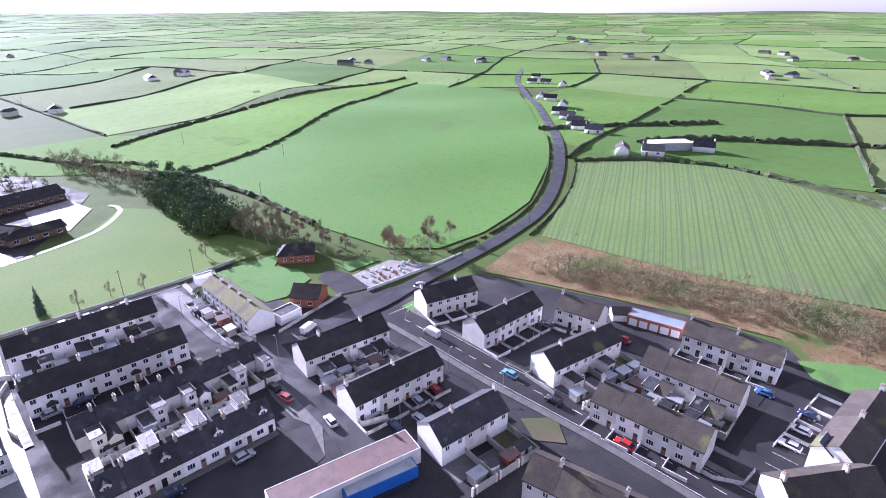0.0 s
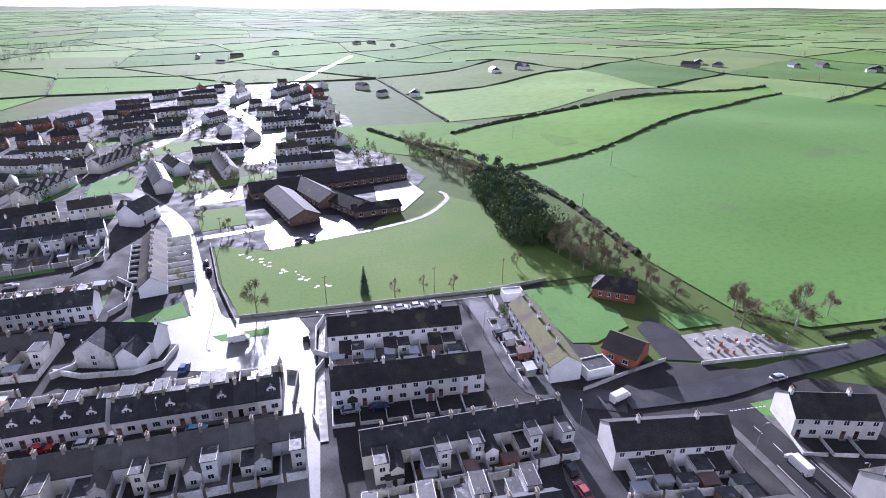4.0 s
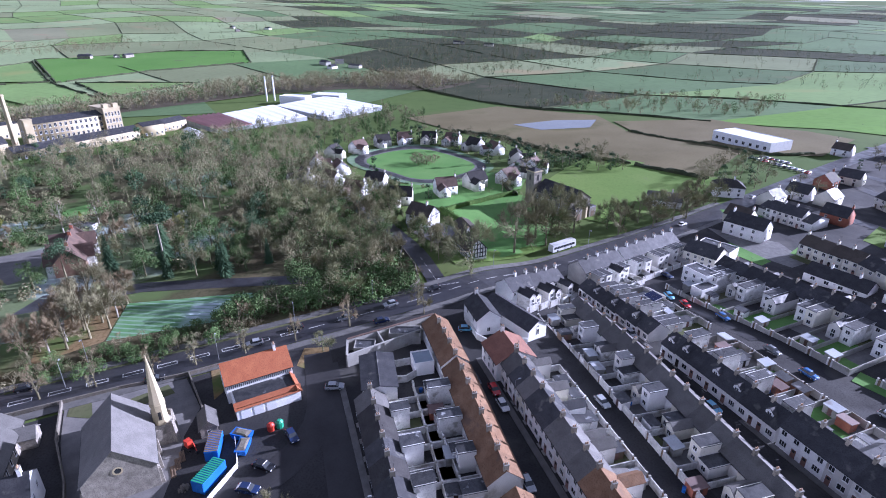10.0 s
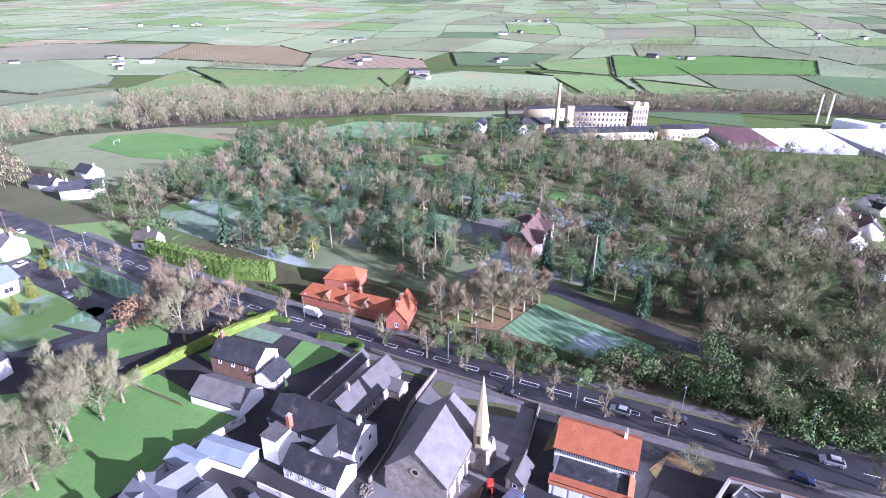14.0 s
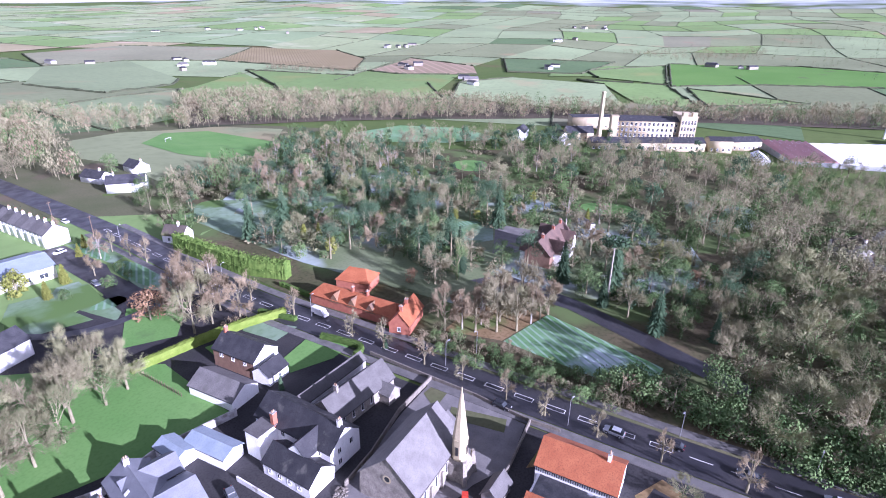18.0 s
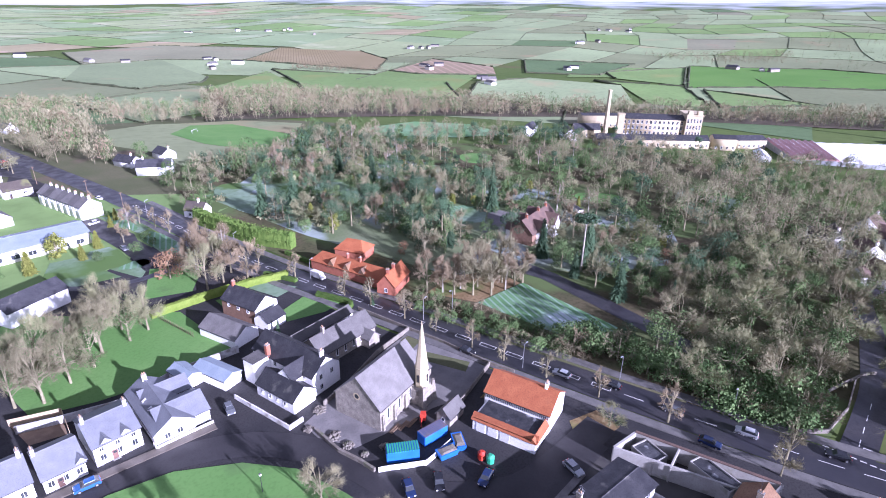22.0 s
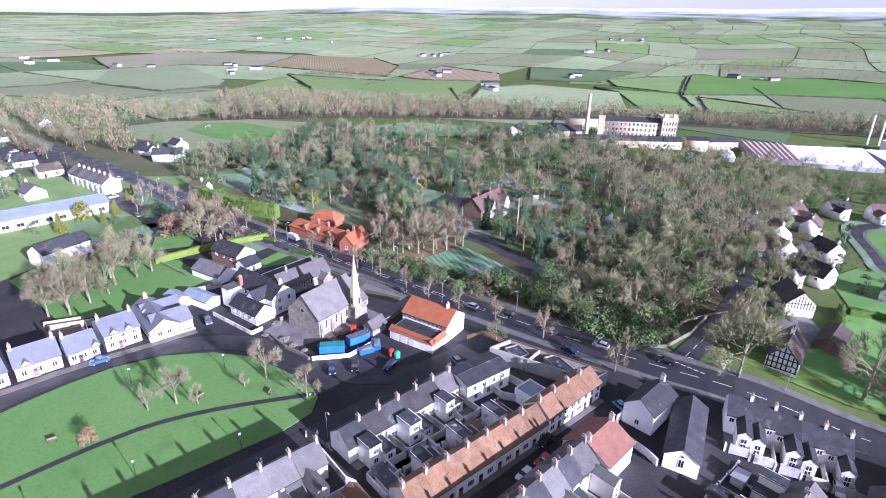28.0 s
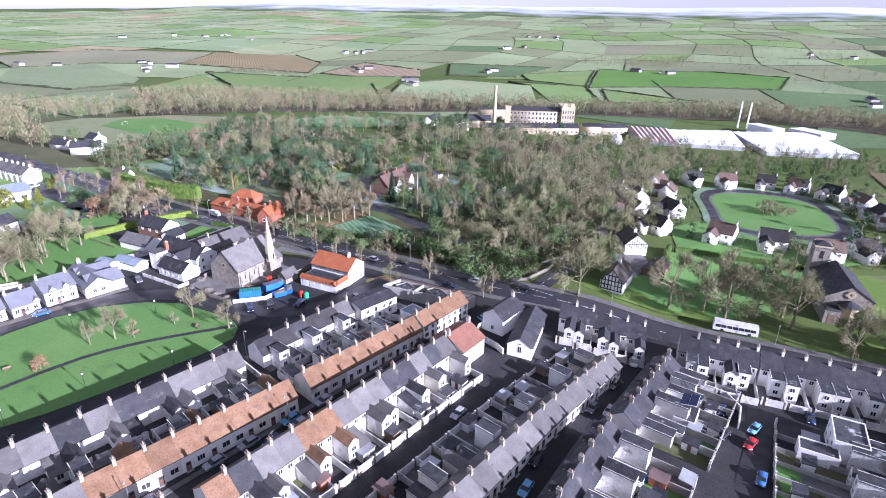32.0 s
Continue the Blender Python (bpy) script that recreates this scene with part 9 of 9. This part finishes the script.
container(-114.8, 68.3, -33, 6.0, 2.5, 2.4, M_cblue, M_cgreen, "blue container with a ribbed green roof")
container(-122.4, 68.3, -4, 5.6, 2.4, 2.2, M_cblue, M_timber, "blue site cabin with a rusty roof")
for x, y, d in ((-121.2, 73.6, -14), (-124.6, 73.2, 60)):
    sk = thing("skip", "open blue steel skip", "skip", at(x, y, d, H(x, y) + .1), "skips")
    part("tub", MB().box(-1.7, -.9, 0, 1.7, .9, 1.3, M_cblue, 1.2), sk)
    part("rubble", MB().box(-1.7, -.9, 1.3, 1.7, .9, 1.5, M_rubble, .6), sk)
for x, y, m, nm in ((-125.3, 78.6, M_redp, "red"), (-125.8, 80.3, M_cgreen, "green")):
    bn = thing("bottle_bank", "round " + nm + " recycling bank on the tarmac", "bin", at(x, y, 0, H(x, y) + .1), "recycling banks")
    part("drum", MB().rod((0, 0, 0), (0, 0, 1.3), .75, .8, m, 10), bn)
    part("dome", MB().rod((0, 0, 1.3), (0, 0, 1.75), .8, .35, m, 10), bn)
dg = thing("mini_digger", "small red mini digger on the site", "digger", at(-124.1, 63.6, 40, H(-124.1, 63.6) + .1))
part("tracks", MB().box(-1, -.75, 0, 1, -.4, .45, M_dark).box(-1, .4, 0, 1, .75, .45, M_dark), dg)
part("cab", MB().box(-.9, -.6, .5, .5, .6, 1.9, M_redp, .9), dg)
part("arm", MB().rod((.5, 0, .9), (1.7, 0, 2.2), .13, .1, M_redp, 5).rod((1.7, 0, 2.2), (2.5, 0, .7), .1, .08, M_redp, 5), dg)
part("bucket", MB().box(2.2, -.25, .3, 2.8, .25, .75, M_dark, .8), dg)
wall_line("hoarding", [(-109.2, 68.2), (-111.1, 69.3), (-116.6, 72.8), (-118.8, 72.6), (-124, 71.9)], 1.3, M_frame, "white site hoarding boards", .08)
wall_line("churchyard_wall", [(-106.7, 51.6), (-106.9, 59), (-108.3, 64.2), (-108.8, 67.6)], .9, M_rubble, "broken low stone churchyard wall", .5)
for x, y, s in ((-108.5, 55, 1.6), (-109, 59, 1.3), (-106, 50, 1.1), (-110.5, 46.5, 1.5), (-114, 64, 1.0), (-110, 63, .8)):
    rub = MB()
    for k in range(60):
        p = blob_pt(rng, s)
        q = rng.uniform(.1, .24)
        rub.box(p.x - q, p.y - q * .7, 0, p.x + q, p.y + q * .7, q + max(0, s - Vector((p.x, p.y)).length) * .32, M_rubble, .75)
    ob = new("rubble_heap", rub.mesh("rubble_heap"))
    ob.matrix_basis = at(x, y, 0, H(x, y) + .1)
    tagged(ob, "heap of broken stone and earth", "rubble", "", "stuff")
for k in range(3):
    sc = thing("timber_stack", "stack of pale building timber", "timber", at(-118.5 - k * 1.8, 61.5 + k * .5, 15, H(-118, 61) + .1), "timber stacks")
    for j in range(4):
        part("plank", MB().box(-1.5, -.1, 0, 1.5, .1, .1, M_timber), sc, "", pose(0, j * .24 - .36, (j % 2) * .11))

# ---- television aerials on the cottage chimneys ----
def aerial(x, y, z, deg):
    """A thin mast with a toothed boom."""
    root = thing("television_aerial", "thin grey metal television aerial on a chimney stack", "aerial", at(x, y, deg, H(x, y) + z), "roof aerials")
    part("mast", MB().rod((0, 0, 0), (0, 0, 1.9), .03, .025, M_steel, 5), root)
    boom = MB().rod((-.7, 0, 1.7), (.7, 0, 1.75), .02, .02, M_steel, 4)
    for k in range(6):
        boom.rod((-.6 + k * .24, -.3, 1.72), (-.6 + k * .24, .3, 1.72), .012, .012, M_steel, 3)
    part("boom", boom, root)


for k, (x, y, z) in enumerate([(px, 98.6 + (-px - 30) * .0175, 6.3) for px in (-40.5, -51, -61.5, -72, -82.5, -93)] + [(px, 98.95, 6.1) for px in (-107, -116.5, -126)] + [(px, 118.4, 6.5) for px in (-103, -112, -121)] + [(px, 132.6, 7.6) for px in (-120, -107, -94, -81)]):
    aerial(x, y, z, 20 + (k * 37) % 50)
# ---- hedges and walls ----
def clipped(pts, w, h, mat, label, step=1.0, shag=1.0):
    """A clipped hedge with a leafy, uneven surface."""
    mb, rg = MB(), random.Random(len(pts) * 7 + int(h * 10))
    L = smooth_line(pts, step)
    rows = []
    for i, p in enumerate(L):
        d = (L[min(i + 1, len(L) - 1)] - L[max(i - 1, 0)]).normalized()
        n = Vector((-d.y, d.x))
        z = H(p.x, p.y)
        rows.append([(p.x + n.x * s * w + rg.uniform(-.1, .1), p.y + n.y * s * w + rg.uniform(-.1, .1), z + k * h * rg.uniform(.94, 1.06)) for s, k in ((-.5, -.05), (-.52, .5), (-.42, .97), (0, 1.03), (.42, .97), (.52, .5), (.5, -.05))])
    for a, b in zip(rows, rows[1:]):
        for k in range(6):
            mb.face([a[k], b[k], b[k + 1], a[k + 1]], mat)
    mb.face(rows[0], mat)
    mb.face(rows[-1][::-1], mat)
    for k in range(len(L) * int(9 + h * 5)):
        r = rows[rg.randrange(len(rows))]
        p = Vector(r[rg.randrange(1, 6)]) + blob_pt(rg, .35 * shag) + Vector((0, 0, rg.uniform(-.3, .3) * (shag - 1) * h * .4))
        leaf(mb, p, rg, rg.uniform(.16, .34) * shag, mat)
    return tagged(new("hedge", mb.mesh("hedge")), label, "hedge")


clipped([(-98, -16), (-111, -16.6), (-125, -16.2), (-137.5, -14)], 1.8, 2.2, M_hedgey, "thick clipped golden-green garden hedge")
clipped([(-136, -80), (-139.5, -62), (-144, -45), (-150.5, -33)], 3.6, 5.6, M_conifer, "tall dense bright green conifer hedge", .6, 2.0)
clipped([(-133, -20), (-137.6, -9)], 1.4, 1.3, M_hedge, "low clipped garden hedge")
clipped([(-137.4, 3), (-141.4, 13.5), (-138, 16)], 1.5, 1.5, M_hedge, "low clipped garden hedge by the road")
clipped([(-243, 145), (-228, 148.5), (-216, 152)], 1.8, 2.6, M_hedge, "tall clipped hedge beside the church lawn")
clipped([(-243, 147), (-256, 164), (-266, 189)], 1.6, 2.0, M_hedge, "clipped hedge between the church lawn and the gardens")
clipped([(-146, -30), (-148, -18), (-149.5, -16)], 1.2, 1.4, M_hedge, "small clipped hedge by the lodge gate")
for pts, h, m, lab in (([(-141.5, 17.5), (-144, 31), (-147, 46), (-148.6, 60), (-150.4, 66)], 1.0, M_rubble, "low stone wall along the main road"), ([(-144.6, 35.4), (-132, 38.4), (-120, 43.6), (-112, 46)], 1.3, M_rubble, "stone churchyard wall"), ([(-148.6, 60), (-135, 64.6), (-133, 65)], 1.3, M_rubble, "stone churchyard wall"),
                       ([(-176.5, 117.5), (-181, 121.5), (-192, 122.6), (-205, 121.4)], 1.1, M_rubble, "curved stone wall at the wood's corner"), ([(-148.5, -16.6), (-151.5, -4), (-153.6, 6), (-154.4, 14)], 1.4, M_brick, "brick wall before the lodge"), ([(52.6, 99), (50.6, 88), (49.6, 78), (55, 76)], 1.5, M_wallw, "white garden wall of the terrace end"),
                       ([(86.8, 127.6), (115.4, 127.2), (128, 127.6)], .9, M_wallw, "low white wall by the memorial garden"), ([(54.5, 123.4), (66, 127), (79, 130.5)], 1.0, M_wallw, "low white roadside wall"), ([(45.4, 131), (45.2, 158)], .9, M_wallg, "low garden wall along the lane"), ([(-2.6, 166), (-4.6, 160), (-4.6, 149), (-1.6, 147)], 1.5, M_wallw, "curved white wall at the terrace end"),
                       ([(-2.6, 145), (-4.6, 141), (-4.8, 126), (-3.6, 122)], 1.3, M_wallw, "curved white wall at the terrace end"), ([(-26, 168), (-34.5, 192), (-43, 226)], 1.0, M_wallg, "long low wall beside the playing field"), ([(-25.5, 170.4), (6, 171.6), (45, 173.4), (66, 177)], 1.1, M_wallg, "low wall along the playing field"),
                       ([(-62.5, 164), (-59.5, 160), (-60, 153), (-64, 150)], 1.8, M_wallw, "curved white wall at the row's end"), ([(-61, 178), (-58, 184), (-59.5, 195), (-66, 201.5)], 1.6, M_wallw, "curved grey wall at the row's end"), ([(-64, 152), (-57, 149), (-46, 148.5), (-40, 151), (-38.4, 158)], 1.5, M_wallw, "curved white wall round the corner house"),
                       ([(-82, 211), (-78.5, 216), (-77.5, 228), (-80, 236)], 1.6, M_wallw, "curved white wall at the alley's end"), ([(-95, 96), (-94.6, 106), (-95.4, 108)], 1.6, M_wallw, "white yard wall at the street corner"), ([(-64.8, 134), (-64, 141), (-66, 142)], 1.6, M_wallw, "white yard wall at the row's end"), ([(-9, 130), (-8.4, 141), (-11, 142)], 1.5, M_wallg, "grey yard wall at the row's end"),
                       ([(-196, 118), (-210, 122), (-213, 124)], .8, M_rubble, "low stone wall by the side road"), ([(-95.5, 90), (-95, 91)], .8, M_wallg, "low stub wall"), ([(97, 64.5), (88.6, 66), (87.8, 57)], 1.0, M_wallg, "low garden wall by the estate road"), ([(88.6, 50), (88.9, 40), (89.4, 22), (92, 17.6), (97, 17.4)], .9, M_wallw, "low white garden wall by the estate road")):
    wall_line("boundary_wall", pts, h, m, lab)
for k in range(16):
    fp = thing("fence_panel", "dark timber fence panel by the lawn", "fence", at(-99.6 - k * .2, -13.5 + k * .95, 78), "timber fence")
    part("post", MB().box(-.05, -.05, -.1, .05, .05, 1.3, M_timber), fp)
    part("rail", MB().box(.05, -.03, .5, .9, .03, .6, M_timber).box(.05, -.03, 1.0, .9, .03, 1.1, M_timber), fp)

# ---- lamps, poles and benches ----
LAMP = [("column", MB().rod((0, 0, -.2), (0, 0, 6.5), .08, .05, M_steel, 6).rod((0, 0, 6.5), (.9, 0, 6.8), .04, .04, M_steel, 5).mesh("column"), "", I4, []), ("lantern", MB().box(.6, -.12, 6.72, 1.25, .12, 6.88, M_zinc, .8).mesh("lantern"), "", I4, [])]
for x, y, d in [(76.2, 79.6, 0), (91.5, 52, 180), (80.5, 66, 0), (91, 88, 180), (79.6, 100, 0), (56, 73, 90), (103, 75, -90), (118.6, 27, 0), (92, 32, 180), (-151, 34, 180), (-153.4, 66, 180), (-160, 36, 0), (-166, 84, 0), (-173, 106, 0), (-142, -8, 180), (-134.5, -44, 180), (-124, -100, 180), (-187, 148, 0), (-200, 190, 0), (48.5, 112, 90), (38.5, 150, 0), (45.4, 166, 180), (-3, 158, 180), (-33, 176, 0), (-42, 200, 0), (-98, 94, 90), (-66, 180, -90), (-140, 163.6, 90), (-90, 123.6, -90), (-120, 128.6, 90), (-60, 123.4, -90), (-35, 128.4, 90), (108, 126, 90), (140, 130, 90)]:
    place_kit(LAMP, "street_lamp", "slim grey steel street lamp column", "lamp", at(x, y, d), "street lamps")
GLAMP = [("post", MB().rod((0, 0, -.2), (0, 0, 3.6), .07, .05, M_dark, 6).mesh("post"), "", I4, []), ("lantern", MB().box(-.16, -.16, 3.6, .16, .16, 4.0, M_frame, 1.25).box(-.2, -.2, 4.0, .2, .2, 4.2, M_dark, .2).mesh("lantern"), "", I4, [])]
for x, y in ((-67, 80.5), (-100, 84), (-84, 86), (-52, 82), (-92, 58), (-74, 50)):
    place_kit(GLAMP, "park_lamp", "black lamp post with white lantern on the green", "lamp", at(x, y, 0, H(x, y) + .16), "park lamps")
BENCH = [("seat", MB().box(-.8, -.2, .42, .8, .2, .48, M_timber).mesh("seat"), "", I4, []), ("backrest", MB().box(-.8, .2, .5, .8, .25, .9, M_timber).mesh("backrest"), "", I4, [])] + [("leg", MB().box(-.04, -.18, 0, .04, .2, .42, M_dark).mesh("leg"), "", pose(s * .7, 0, 0), []) for s in (-1, 1)]
for x, y, d in ((-57.4, 60.5, 170), (-84, 65.4, 200), (-62, 64.5, 180), (-96, 73.6, 220)):
    place_kit(BENCH, "bench", "slatted timber bench beside the path", "bench", at(x, y, d, H(x, y) + .16), "park benches")
POLE = [("pole", MB().rod((0, 0, -.3), (0, 0, 8.5), .13, .09, M_timber, 6).mesh("pole"), "", I4, []), ("crossarm", MB().box(-.9, -.05, 7.9, .9, .05, 8.05, M_timber).mesh("crossarm"), "", I4, [])]
for x, y in ((104, 235), (150, 300), (120, 380), (170, 130.5), (214, 143), (258, 178), (-113, -140), (-119, -112), (-101, -180), (30, 176), (52, 178), (-2, 176), (-40, 232)):
    place_kit(POLE, "utility_pole", "tall weathered timber utility pole", "pole", at(x, y, 30), "utility poles")

# ---- clutter of the back yards ----
SHED = {}
for nm, wl, rf in (("timber", M_timber, M_felt), ("block", M_wallg, M_zinc), ("white", M_white, M_felt), ("brick", M_brick, M_rust)):
    SHED[nm] = [("wall", MB().box(-1.5, -1.1, -.1, 1.5, 1.1, 2.0, wl).box(-.4, -1.14, 0, .4, -1.1, 1.8, M_door).mesh("wall"), "", I4, []), ("roof", MB().extrude([(-1.3, 2.0), (1.3, 2.25), (1.3, 2.36), (-1.3, 2.12)], "x", -1.7, 1.7, rf).mesh("roof"), "", I4, [])]
BIN = {}
for nm, m in (("black", M_dark), ("blue", M_cblue), ("brown", M_timber)):
    BIN[nm] = [("bin_body", MB().box(-.28, -.32, .05, .28, .32, .95, m, 1.15).mesh("bin_body"), "", I4, []), ("lid", MB().box(-.34, -.4, .95, .34, .4, 1.05, m, .9).mesh("lid"), "", I4, [])]
rg = random.Random(99)


def clutter(p0, p1, off, n, kinds=("timber", "block", "white", "block", "white", "brick"), bins=True):
    """Sheds and bins in the yards along one side of a row."""
    a, b = Vector(p0), Vector(p1)
    d = (b - a).normalized()
    nn = Vector((-d.y, d.x))
    for k in range(n):
        p = a.lerp(b, (k + rg.uniform(.25, .75)) / n) + nn * off * rg.uniform(.85, 1.1)
        kd = rg.choice(kinds)
        place_kit(SHED[kd], "shed", {"timber": "small weathered timber garden shed", "block": "grey block shed with metal roof", "white": "white flat-roofed yard store", "brick": "brick yard store with rusty roof"}[kd], "shed", at(p.x, p.y, math.degrees(math.atan2(d.y, d.x)) + rg.choice((0, 90, 180)), H(p.x, p.y)), "yard sheds")
        if bins and rg.random() < .4:
            q = p + nn * math.copysign(1.9, off) * rg.choice((-1, 1)) + d * rg.uniform(-1, 1)
            c = rg.choice(("black", "blue", "brown"))
            place_kit(BIN[c], "wheelie_bin", c + " plastic wheelie bin in a yard", "bin", at(q.x, q.y, rg.uniform(0, 360)), "wheelie bins")


clutter((90, 62), (113, 58.5), -10, 5)
clutter((110.5, 47), (112.2, 25.6), -8.5, 5)
clutter((90.7, 47.5), (93, 24.7), 8, 5)
clutter((63.4, 44), (68.5, 22), -9, 4)
clutter((54.8, 62.5), (72, 61), -10, 4)
clutter((50.3, 104.5), (73, 102.2), -9, 5)
clutter((49.4, 83), (73, 81.8), 8, 4)
clutter((-1, 153), (32, 152.6), -9, 6)
clutter((-.7, 131.6), (32.6, 131.6), 9, 6)
clutter((130.2, 46.3), (132.7, 24.5), 8, 4)
clutter((-128, 132), (-67.5, 133.4), 8.5, 8)
clutter((-155, 162), (-67, 162.2), -10.5, 10)
clutter((-94, 118), (-55, 116.5), -8, 5)
clutter((-131, 120), (-97, 118), -8, 4)
clutter((-129, 173.6), (-97, 176.6), 14.5, 6)
clutter((-129, 173.6), (-97, 176.6), 10.5, 4)
clutter((-168, 221.5), (-114, 231), -20, 6)
clutter((-112, 232.5), (-82, 241), -18, 4)
clutter((-96.5, 176.9), (-64, 180.4), 15, 6)
clutter((-96.5, 176.9), (-64, 180.4), 11, 3)
clutter((-160, 172.5), (-135, 174.2), 14, 4)
clutter((-43.5, 130.5), (-11.5, 132.5), 9, 4)
clutter((51.1, 157), (51.8, 127.5), -7, 4)
clutter((4.5, 112.5), (44.5, 114.5), -8.5, 5)
# solar panels, memorial stones, goal frame
for x, y, z, d, tilt, n in ((-149.6, 182.6, 2.95, 8, 12, 4), (107.4, 8.9, 6.2, -3, 35, 4)):
    sp = thing("solar_array", "dark blue solar panels in white frames on a roof", "solar panel", pose(x, y, z, tilt, 0, d))
    for i in range(n):
        for j in range(2):
            part("panel", MB().box(-.5, -.8, 0, .5, .8, .05, M_solar), sp, "", pose(i * 1.06 - n * .53, j * 1.66 - .8, 0))
    part("frame", MB().box(-n * .56 - .5, -1.75, -.08, n * .56 - .5, 1.75, -.02, M_frame), sp)
block("car_port", "flat white car port under the panels", "shed", -149.6, 182.6, 8, 6, 4.4, 2.7, M_white, M_felt, parapet=0)
for k in range(26):
    x, y = 91 + rng.uniform(0, 20), 130 + rng.uniform(0, 8.5)
    if inside(x, y, [(89, 140), (106, 141.5), (115.6, 128.6), (88.6, 128.6)]):
        ms = thing("memorial_stone", "pale upright memorial stone", "stone", at(x, y, rng.uniform(-10, 10)), "memorial stones")
        part("slab", MB().box(-.4, -.08, .1, .4, .08, 1.0, M_whitesheet if k % 3 else M_brick), ms)
        part("plinth", MB().box(-.5, -.2, 0, .5, .2, .14, M_conc), ms)
